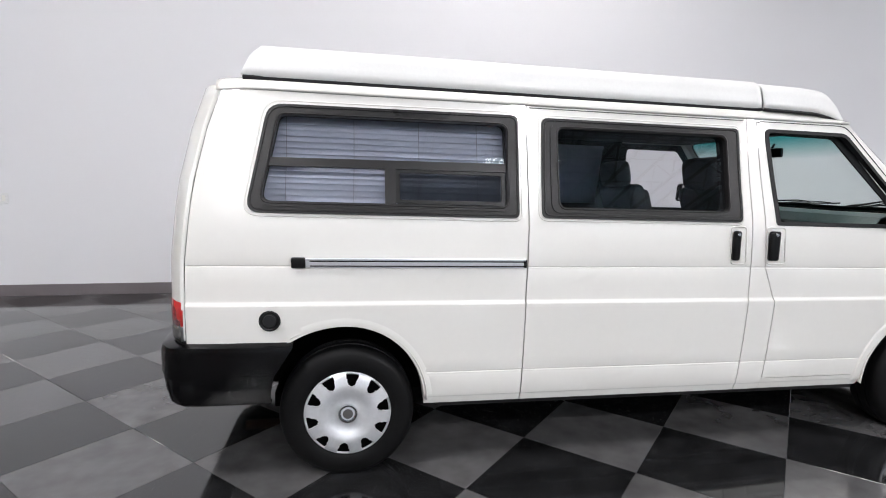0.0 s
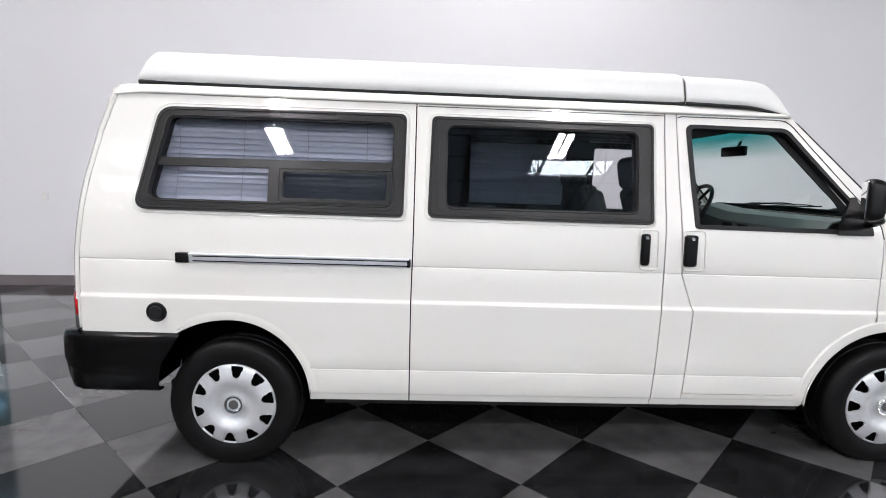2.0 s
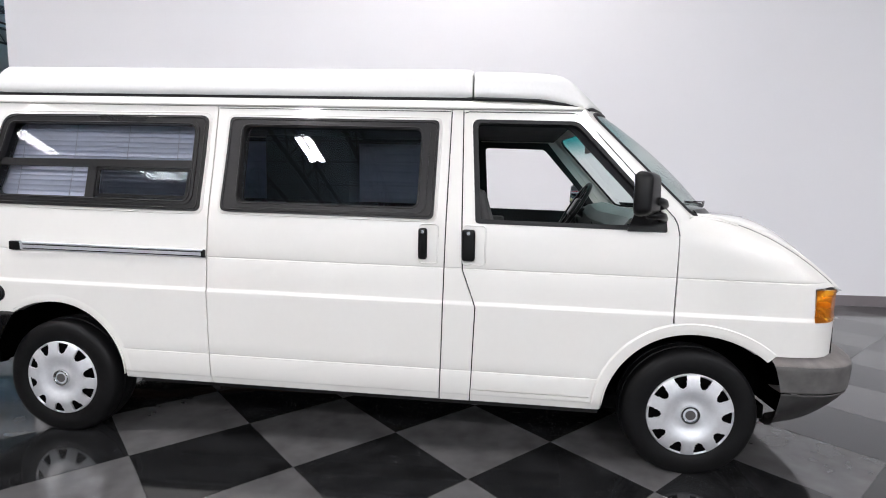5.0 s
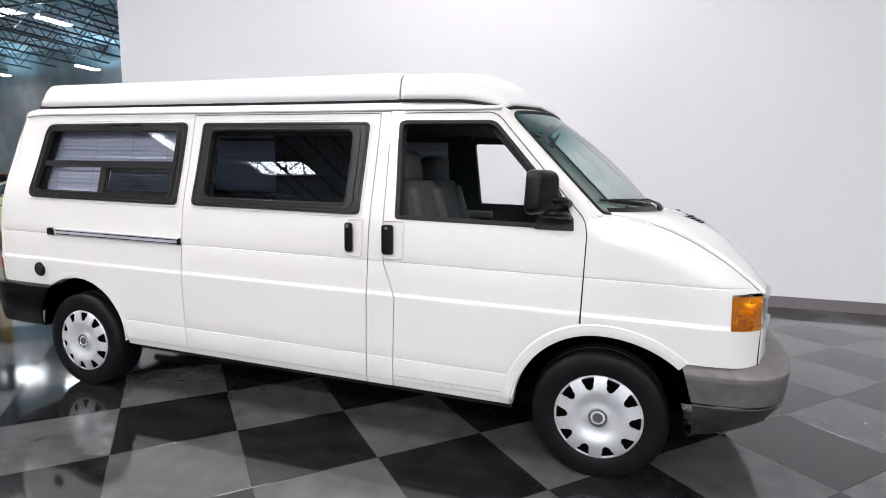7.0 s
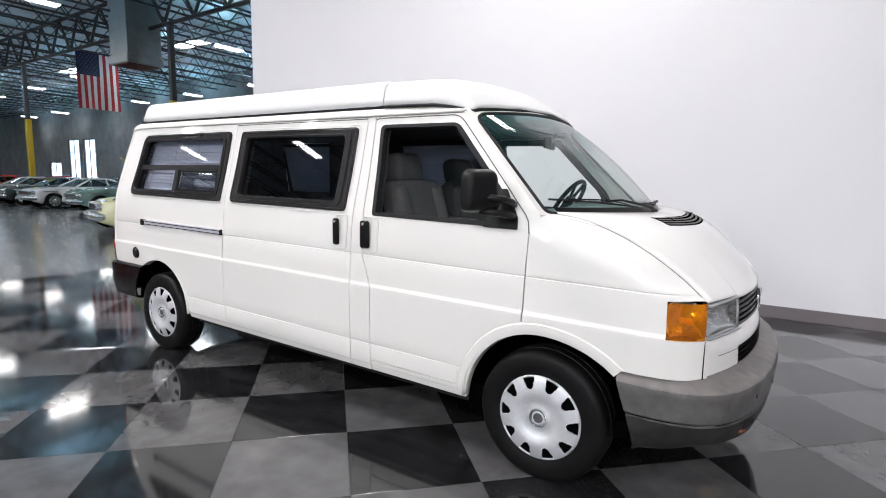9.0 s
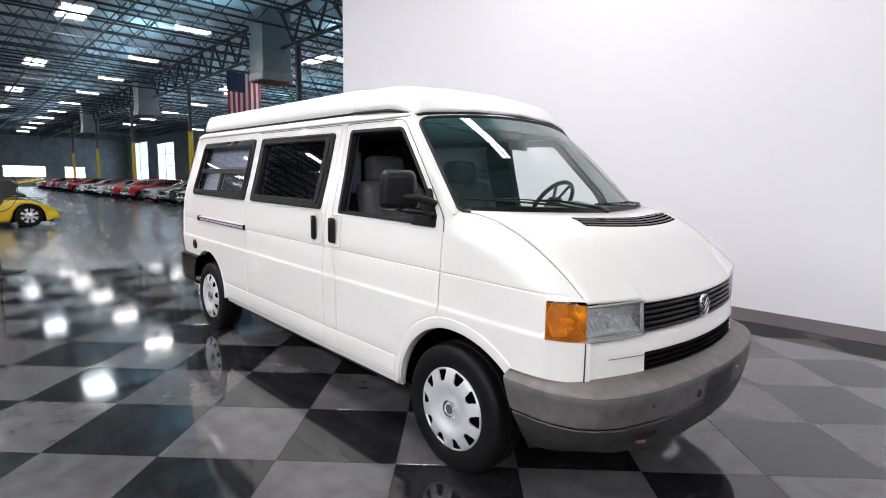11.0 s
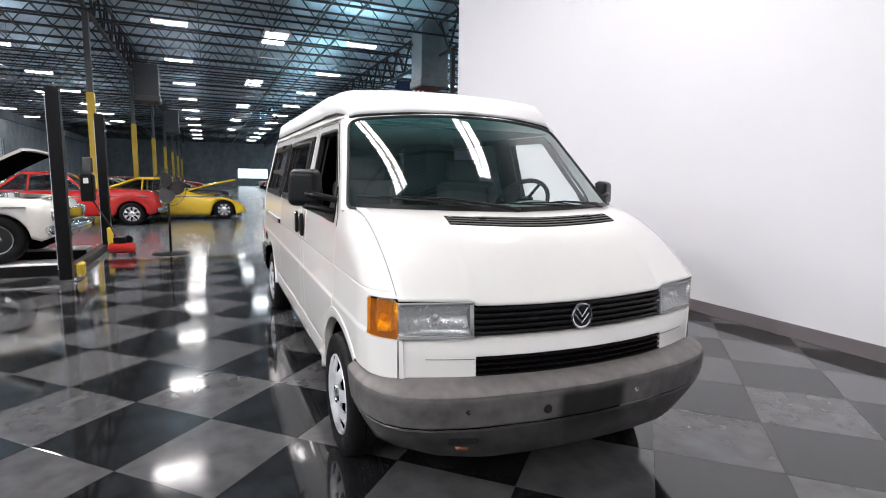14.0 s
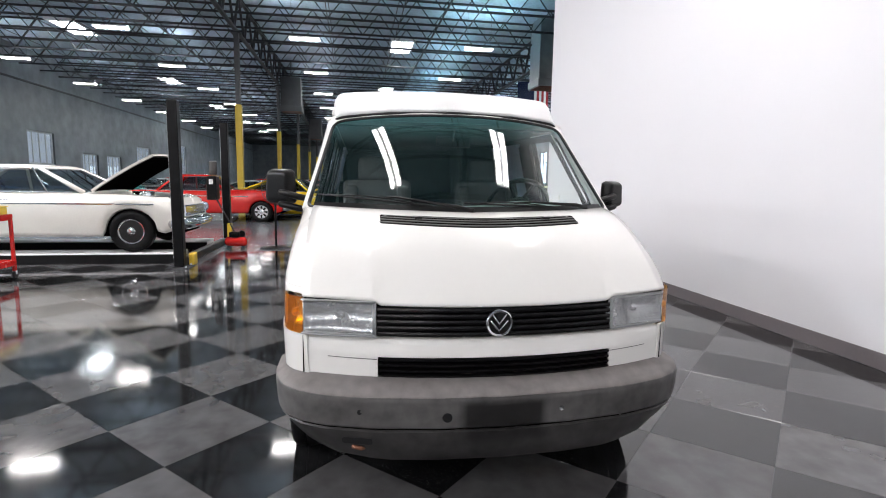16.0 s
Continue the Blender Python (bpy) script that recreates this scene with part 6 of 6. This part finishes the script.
        part("belt_trim", sweep([(X[0] + (X[3] - X[0]) * k, sd * w * 0.925, zl + 0.012) for k in steps(0.08, 0.94, 8)], 0.011, 6), M_CHROME, t)
        part("drip_rail", sweep([(X[1] + (X[2] - X[1]) * k, sd * w * 0.752, zh - 0.015) for k in steps(0.06, 0.97, 8)], 0.010, 6), M_CHROME, t)
        part("vent_bar", sweep([(xd0 - 0.42, sd * w * 0.932, zl), (X[2] - 0.08, sd * w * 0.75, zh)], 0.012, 6), M_CHROME, t)
    # bumpers, lamps, grille
    for sg, nm in ((1, "front_bumper"), (-1, "rear_bumper")):
        if modern:
            continue
        pts = [(sg * (L / 2 + 0.09 - 0.20 * (abs(y) / (w * 0.98)) ** 4), y, 0.46) for y in steps(-w * 0.98, w * 0.98, 14)]
        part(nm, sweep(pts, [0.07] + [0.10] * 13 + [0.07], 8), M_CHROME, t, "chrome bumper")
    if not modern:
        part("grille", boxed(L / 2 - 0.06, L / 2 + 0.02, -w * 0.62, w * 0.62, 0.56, 0.76, 0.02, 1), M_CHROME, t, "chrome grille")
    for sd in (-1, 1):
        for k in ((0.70, 0.86) if style in ("sixties", "muscle") else (0.78,)):
            xx = L / 2 - (0.02 if not modern else 0.32)
            zz = 0.68 if not modern else 0.62
            part("headlight", moved(lathe([(0.001, 0.045), (0.06, 0.035), (0.085, 0.01), (0.095, -0.06)], 18, "x"), pose(xx, sd * w * k, zz)), M_REFLECT, t)
    # wheels
    for c in (fx, rx):
        for sd in (-1, 1):
            wh = new("wheel")
            wh.parent = t
            wh.empty_display_size = 0.1
            wh.matrix_basis = pose(c, sd * (w - 0.13), r, 0, 0, 0 if sd < 0 else 180)
            k = r / 0.323 * (1.2 if modern else 1.0)
            part("tyre", lathe([(a * r / 0.323, b) for a, b in TYRE[:8] + TYRE[11:12] + TYRE[15:]], 32), M_TYRE, wh)
            if style == "sixties":
                k *= 0.86
                part("rim", lathe([(0.215 * k, -0.092), (0.20 * k, -0.078), (0.17 * k, -0.055), (0.001, -0.05)], 32), M_RUBBER, wh, "dark steel wheel")
                part("trim_ring", lathe([(0.213 * k, -0.090), (0.222 * k, -0.100), (0.205 * k, -0.098), (0.188 * k, -0.082), (0.186 * k, -0.076)], 36), M_CHROME, wh, "chrome trim ring")
                part("hubcap", lathe([(0.150 * k, -0.060), (0.142 * k, -0.078), (0.120 * k, -0.082), (0.10 * k, -0.078), (0.07 * k, -0.092), (0.03 * k, -0.100), (0.001, -0.102)], 32), M_CHROME, wh, "domed chrome hubcap")
            else:
                part("rim", lathe([(0.212 * k, -0.090), (0.20 * k, -0.075), (0.17 * k, -0.06), (0.10 * k, -0.075), (0.06 * k, -0.095), (0.001, -0.10)], 28), M_POLISHED, wh, "chrome wheel")
            if style != "sixties":
                for q in range(8):
                    a = q * 45
                    part("rim_slot", moved(boxed(-0.026, 0.026, -0.094, -0.060, 0.085 * k, 0.188 * k, 0.014, 2), pose(0, 0, 0, 0, a, 0)), M_GAP, wh)
    if bonnet_open:
        lidL = fx + (0.45 if style == "sixties" else 0.40) - X[3]
        lid = grid(lambda u, v: (u * lidL, v * w * 0.80, 0.03 * (1 - v * v) + 0.10 * u * (1 - u)), steps(0, 1, 10), steps(-1, 1, 10), None, 0.04)
        part("open_bonnet", moved(lid, pose(X[3] + 0.05, 0, top(X[3]) + 0.05, 0, -32 if style == "sixties" else (-14 if style == "forties" else -52), 0)), body_mat, t, "bonnet propped open")
        liner = grid(lambda u, v: (0.03 + u * (lidL - 0.06), v * w * 0.76, -0.045 + 0.03 * (1 - v * v) + 0.10 * u * (1 - u)), steps(0, 1, 8), steps(-1, 1, 8), None, 0.01)
        part("bonnet_liner", moved(liner, pose(X[3] + 0.05, 0, top(X[3]) + 0.05, 0, -32 if style == "sixties" else (-14 if style == "forties" else -52), 0)), body_mat if style == "muscle" else M_GAP, t, "underside of the bonnet")
        part("engine", boxed(fx - 0.55, fx + 0.30, -0.35, 0.35, 0.5, top(fx) - 0.03, 0.06, 2), M_BLACKPL, t)
        part("air_cleaner", moved(lathe([(0.001, 0.05), (0.17, 0.05), (0.18, 0.03), (0.18, -0.04), (0.001, -0.04)], 20, "z"), pose(fx - 0.12, 0, top(fx))), M_CHROME, t)
    return t


def park(t, x, y, rz, z=0.0):
    t.matrix_basis = pose(x, y, z, 0, 0, rz)
    return t


# by the lift and behind it (noses to +y)
LIFT = 0.17
park(car("sixties", P_CREAM, "cream white two-door classic car with bonnet open on a lift", True), -5.75, -6.045, 90, LIFT)
park(car("fifties", P_RED, "red fifties hardtop coupe with chrome bumper"), -14.25, -5.25, 90, -0.004)
park(car("forties", P_YELLOW, "yellow custom street rod coupe with bonnet raised", True), -16.25, -2.65, 90, -0.004)
blk = park(car("sixties", P_BLACK, "black classic saloon parked in the hall", group="parked cars"), -20.3, -3.2, 90, -0.004)
# across the aisle (noses to -y)
park(car("muscle", P_LIME, "pale lime sixties coupe with bonnet raised", True), -11.06, 5.22, -107, -0.004)
grn = park(car("sixties", P_GREEN, "pale green classic car with chrome grille", group="parked cars"), -19.7, 8.3, -97, -0.004)
wht = park(car("muscle", P_WHITE, "white coupe parked in a row", group="parked cars"), -24.6, 8.2, -90, -0.004)
dkg = park(car("muscle", P_DARKG, "dark green coupe parked in a row", group="parked cars"), -28.2, 8.3, -90, -0.004)
red = park(car("sixties", P_RED, "red classic car parked in a row", group="parked cars"), -35.3, 8.2, -90, -0.004)
slv = park(car("muscle", P_SILVER, "silver coupe parked in a row", group="parked cars"), -31.7, 8.3, -90, -0.004)
blu = park(car("muscle", P_BLUE, "blue coupe parked near the wall", group="parked cars"), -22.0, -14.5, 90, -0.004)
tea = park(car("fifties", P_TEAL, "teal fifties car parked near the wall", group="parked cars"), -26.0, -14.2, 90, -0.004)
random.seed(4)
kinds = [red, wht, slv, red, dkg, wht, red, slv, blk, red]
for i in range(17):
    copy_thing(kinds[i % 10], pose(-38.9 - 3.1 * i, 8.3 + random.uniform(-0.3, 0.3), -0.004, 0, 0, -90 + random.uniform(-5, 5)))
for i in range(12):
    copy_thing([slv, red, wht, blk, dkg][i % 5], pose(-23.8 - 3.4 * i, 14.2 + random.uniform(-0.3, 0.3), -0.004, 0, 0, -90 + random.uniform(-5, 5)))
for i in range(16):
    copy_thing([slv, wht, red, dkg, blk, slv, blu][i % 7], pose(-24.2 - 3.3 * i, -4.6 + random.uniform(-0.4, 0.4) - (1.0 if i < 3 else 0.2), -0.004, 0, 0, 90 + random.uniform(-6, 6)))
for i in range(9):
    copy_thing([red, tea, wht, blk, slv][i % 5], pose(-10.0 - 3.5 * i - (14 if i > 2 else 0), -14.4 + random.uniform(-0.3, 0.3), -0.004, 0, 0, 90 + random.uniform(-6, 6)))

# ---- four-post lift ----
lift = thing("car_lift", "black four-post car lift with low runways", "car lift")
for x in (-4.25, -7.5):
    for y in (-3.3, -8.9):
        p = part("post", boxed(x - 0.075, x + 0.075, y - 0.075, y + 0.075, 0.012, 2.57, 0.012, 1), M_POST, lift, "black steel post")
        part("foot_plate", boxed(x - 0.19, x + 0.19, y - 0.17, y + 0.17, -0.004, 0.014, 0.004, 1), M_STEEL, p)
        for sx in (-0.14, 0.14):
            part("anchor_bolt", moved(lathe([(0.001, 0.03), (0.012, 0.03), (0.014, 0.0)], 8, "z"), pose(x + sx, y + 0.12, 0.012)), M_ALU, p)
        part("ladder_bar", boxed(x - 0.018, x + 0.018, y - 0.092, y - 0.078, 0.15, 2.45), M_ALU, p)
for x0 in (-5.20, -6.92):
    part("runway", boxed(x0, x0 + 0.52, -8.7, -3.45, 0.06, LIFT, 0.008, 1), M_WHITEMETAL, lift, "pale steel runway")
    part("runway_side", boxed(x0 + 0.522, x0 + 0.54, -8.7, -3.45, 0.0, LIFT - 0.02), M_BLACKPL, lift)
for y in (-3.36, -8.82):
    part("cross_beam", boxed(-7.4, -4.35, y - 0.06, y + 0.06, 0.0, 0.12, 0.01, 1), M_BLACKPL, lift)
part("yellow_guard", boxed(-4.62, -4.40, -3.22, -3.14, 0.0, 0.20, 0.02, 1), M_YELLOW, lift, "yellow safety guard")
part("yellow_guard", boxed(-7.42, -7.34, -3.28, -3.18, 0.05, 0.45, 0.02, 1), M_YELLOW, lift, "yellow safety guard")
pw = part("power_unit", boxed(-7.45, -7.15, -3.62, -3.42, 0.95, 1.45, 0.02, 1), M_BLACKPL, lift, "black hydraulic power unit")
part("motor", moved(lathe([(0.001, -0.12), (0.075, -0.12), (0.08, -0.1), (0.08, 0.14), (0.05, 0.16), (0.001, 0.16)], 18, "z"), pose(-7.28, -3.50, 1.60)), M_GREYPL, pw)
part("warning_label", boxed(-7.148, -7.146, -3.56, -3.48, 1.28, 1.38), M_WHITEMETAL, pw)
part("hose", sweep([(-7.3, -3.45, 0.95), (-7.22, -3.2, 0.5), (-7.1, -3.0, 0.06), (-6.9, -2.8, 0.03), (-6.6, -2.75, 0.03)], 0.014, 6), M_RUBBER, lift)

# ---- air tank, fan, tool cart ----
tank = thing("air_compressor", "small red air tank with motor on the floor", "compressor", -6.62, -2.95, -0.004, 80)
tank.scale = (0.74, 0.74, 0.74)
part("tank", moved(lathe([(0.001, -0.30), (0.08, -0.29), (0.125, -0.24), (0.13, -0.2), (0.13, 0.2), (0.125, 0.24), (0.08, 0.29), (0.001, 0.30)], 28, "x"), pose(0, 0, 0.19)), P_RED, tank, "red cylindrical tank")
part("motor", boxed(-0.16, 0.10, -0.09, 0.09, 0.31, 0.46, 0.03, 2), M_BLACKPL, tank)
part("pulley_guard", moved(lathe([(0.001, -0.02), (0.09, -0.02), (0.1, 0.0), (0.09, 0.02), (0.001, 0.02)], 20), pose(0.14, 0.06, 0.40)), M_BLACKPL, tank)
for sx in (-0.18, 0.18):
    part("foot", boxed(sx - 0.02, sx + 0.02, -0.10, 0.10, 0.0, 0.08), M_STEEL, tank)
part("handle", sweep([(0.26, 0, 0.26), (0.36, 0, 0.36), (0.48, 0, 0.38)], 0.012, 6), M_STEEL, tank)

fan = thing("pedestal_fan", "tall black pedestal fan with wire cage", "fan", -6.63, -2.17, 0, 38)
part("base", lathe([(0.001, 0.035), (0.05, 0.04), (0.08, 0.03), (0.30, 0.014), (0.32, 0.0), (0.001, 0.0)], 40, "z"), M_BLACKPL, fan, "round black base")
part("pole", sweep([(0, 0, 0.03), (0, 0, 1.16)], 0.022, 10), M_BLACKPL, fan)
part("motor", moved(lathe([(0.001, -0.22), (0.08, -0.20), (0.09, -0.05), (0.04, 0.0), (0.001, 0.02)], 20, "x"), pose(0.04, 0, 1.22)), M_BLACKPL, fan)
cage = part("cage", sweep([(0.06, 0.33 * math.cos(a), 1.22 + 0.33 * math.sin(a)) for a in steps(0, math.tau, 48)[:-1]], 0.007, 6, None, True), M_STEEL, fan, "wire cage")
bm = bmesh.new()
for sgn in (1, -1):
    for r in (0.07, 0.14, 0.20, 0.27):
        o = sgn * 0.10 * math.cos(r / 0.33 * 1.5)
        sweep([(0.06 + o, r * math.cos(a), 1.22 + r * math.sin(a)) for a in steps(0, math.tau, 28)[:-1]], 0.0016, 4, bm, True)
    for k in range(36):
        a = k * math.tau / 36
        sweep([(0.06 + sgn * 0.10 * math.cos(r / 0.33 * 1.5), r * math.cos(a), 1.22 + r * math.sin(a)) for r in (0.05, 0.13, 0.21, 0.28, 0.326)], 0.0012, 3, bm)
part("cage_wires", bm, M_STEEL, cage)
for k in range(3):
    a0 = k * 120
    bl = grid(lambda u, v: (0.03 * v - 0.02 + 0.02 * u, 0.04 + 0.25 * u, (0.05 + 0.09 * math.sin(math.pi * (0.25 + 0.7 * u))) * v), steps(0, 1, 8), steps(-1, 1, 4), None, 0.004)
    part("blade", moved(bl, pose(0.08, 0, 1.22, a0, 0, 0)), M_GREYPL, fan, "grey fan blade")

cart = thing("tool_cart", "red steel tool cart with a yellow tray on top", "tool cart", -3.25, -5.55, 0)
for z in (0.18, 0.80):
    sh = part("shelf", boxed(-0.22, 0.22, -0.40, 0.40, z, z + 0.03, 0.006, 1), P_RED, cart, "red steel shelf")
    for a, b, c, d in ((-0.22, -0.205, -0.4, 0.4), (0.205, 0.22, -0.4, 0.4), (-0.205, 0.205, -0.4, -0.385), (-0.205, 0.205, 0.385, 0.4)):
        part("shelf_lip", boxed(a, b, c, d, z + 0.03, z + 0.08), P_RED, sh)
for sx in (-0.2, 0.2):
    for sy in (-0.38, 0.38):
        part("leg", boxed(sx - 0.018, sx + 0.018, sy - 0.018, sy + 0.018, 0.10, 0.80), P_RED, cart)
        c = part("caster", moved(lathe([(0.02, -0.016), (0.05, -0.016), (0.055, 0), (0.05, 0.016), (0.02, 0.016)], 18), pose(sx, sy, 0.055)), M_RUBBER, cart, "black rubber caster")
        part("fork", boxed(sx - 0.012, sx + 0.012, sy - 0.026, sy + 0.026, 0.06, 0.11, 0.004, 1), M_ALU, c)
tray = thing("parts_tray", "yellow plastic tray on the tool cart", "tray", -3.25, -5.33, 0.88)
part("tray_body", boxed(-0.18, 0.18, -0.15, 0.15, 0, 0.10, 0.02, 2), M_YELLOW, tray)
part("tray_rim", boxed(-0.19, 0.19, -0.16, 0.16, 0.10, 0.112, 0.004, 1), M_YELLOW, tray)

# ---- flag hung from the roof steel ----
M_FRED = mat("flag_red_cloth", (0.35, 0.02, 0.03), 0.85, bump=0.2)
M_FWHITE = mat("flag_white_cloth", (0.62, 0.62, 0.64), 0.85, bump=0.2)
M_FBLUE = mat("flag_blue_cloth", (0.012, 0.022, 0.07), 0.85, bump=0.2)
M_FSTAR = mat("flag_star_cloth", (0.20, 0.21, 0.24), 0.85, bump=0.2)
flag = thing("flag", "large striped flag hung vertically from the roof steel", "flag", -28.6, 9.79, 0)
FW, F0, F1 = 2.07, 4.95, 7.8


def cloth(u, v):
    return Vector((0.05 * math.sin(9 * u + 2 * v) * (1.2 - v), u * FW, F0 + (F1 - F0) * v))


for i in range(13):
    v1 = 0.60 if i < 7 else 1.0
    part("stripe", grid(cloth, steps(i / 13, (i + 1) / 13, 3), steps(0, v1, 12), None, 0.003), M_FRED if i % 2 == 0 else M_FWHITE, flag, "red cloth stripe" if i % 2 == 0 else "white cloth stripe")
canton = part("canton", grid(cloth, steps(0, 7 / 13, 12), steps(0.60, 1.0, 10), None, 0.003), M_FBLUE, flag, "dark blue canton")
for i in range(9):
    for j in range(5 if i % 2 else 6):
        p = cloth((0.6 + j + (0.5 if i % 2 else 0)) / 12.0, 0.63 + i * 0.042)
        part("star", moved(lathe([(0.001, 0.01), (0.024, 0.008), (0.001, 0.006)], 5, "x"), pose(p.x, p.y, p.z)), M_FSTAR, canton)
for u in (0.02, 0.98):
    part("cord", sweep([cloth(u, 1.0), cloth(u, 1.0) + Vector((0, 0, ROOF - F1))], 0.01, 4), M_STEEL, flag)

# ---- checker floor tiles ----
S = 0.6096
C45 = math.sqrt(0.5)


def lattice(i, j):
    return (-0.265 + S * C45 * (i - j), -1.1 + S * C45 * (i + j))


def clip(poly, axis, limit, keep_more):
    out = []
    for a, b in zip(poly, poly[1:] + poly[:1]):
        ia, ib = (a[axis] >= limit) == keep_more, (b[axis] >= limit) == keep_more
        if ia:
            out.append(a)
        if ia != ib:
            t = (limit - a[axis]) / (b[axis] - a[axis])
            out.append((a[0] + (b[0] - a[0]) * t, a[1] + (b[1] - a[1]) * t))
    return out


def flat(me):
    for p in me.polygons:
        p.use_smooth = False
    return me


def tile_into(bm, poly):
    c = [sum(p[k] for p in poly) / len(poly) for k in (0, 1)]
    rings = []
    for inset, z in ((0.0007, -0.004), (0.0007, -0.0008), (0.0020, 0.0)):
        ring = []
        for x, y in poly:
            d = math.hypot(x - c[0], y - c[1])
            k = 1 - inset * 1.414 / max(d, 0.02)
            ring.append(bm.verts.new((c[0] + (x - c[0]) * k, c[1] + (y - c[1]) * k, z)))
        rings.append(ring)
    n = len(poly)
    for a, b in zip(rings, rings[1:]):
        for k in range(n):
            bm.faces.new((a[k], a[(k + 1) % n], b[(k + 1) % n], b[k]))
    bm.faces.new(rings[-1])


tiles = thing("tile_floor", "black and grey checkered vinyl tile floor, polished", "floor", kind="structure")
near_mesh, rest = {}, {0: bmesh.new(), 1: bmesh.new()}
made = 0
for i in range(-44, 44):
    for j in range(-44, 44):
        x, y = lattice(i + 0.5, j + 0.5)
        if not (EDGE - 0.5 < x < 16.5 and -15 < y < WALL_Y + 0.5):
            continue
        poly = [lattice(i, j), lattice(i + 1, j), lattice(i + 1, j + 1), lattice(i, j + 1)]
        whole = all(EDGE <= px <= 16.0 and -14.5 <= py <= WALL_Y - 0.006 for px, py in poly)
        dark = (i + j) % 2 != 0
        if whole and -5.6 < x < 5.4 and -4.6 < y < 3.2:
            if dark not in near_mesh:
                bm = bmesh.new()
                tile_into(bm, [(p[0] - x, p[1] - y) for p in poly])
                near_mesh[dark] = flat(finish(bm, "tile", M_DARKTILE if dark else M_GREYTILE, 8))
            ob = new("tile", near_mesh[dark])
            ob.location = (x, y, 0)
            ob.parent = tiles
            made += 1
            continue
        for axis, limit, more in ((0, EDGE, True), (0, 16.0, False), (1, -14.5, True), (1, WALL_Y - 0.006, False)):
            poly = clip(poly, axis, limit, more) if poly else poly
        if len(poly) > 2:
            tile_into(rest[1 if dark else 0], poly)
for dark, bm in rest.items():
    ob = part("more_tiles", bm, M_DARKTILE if dark else M_GREYTILE, tiles, "further black tiles" if dark else "further grey tiles", 8)
    flat(ob.data)
    tagged(ob, kind="stuff")
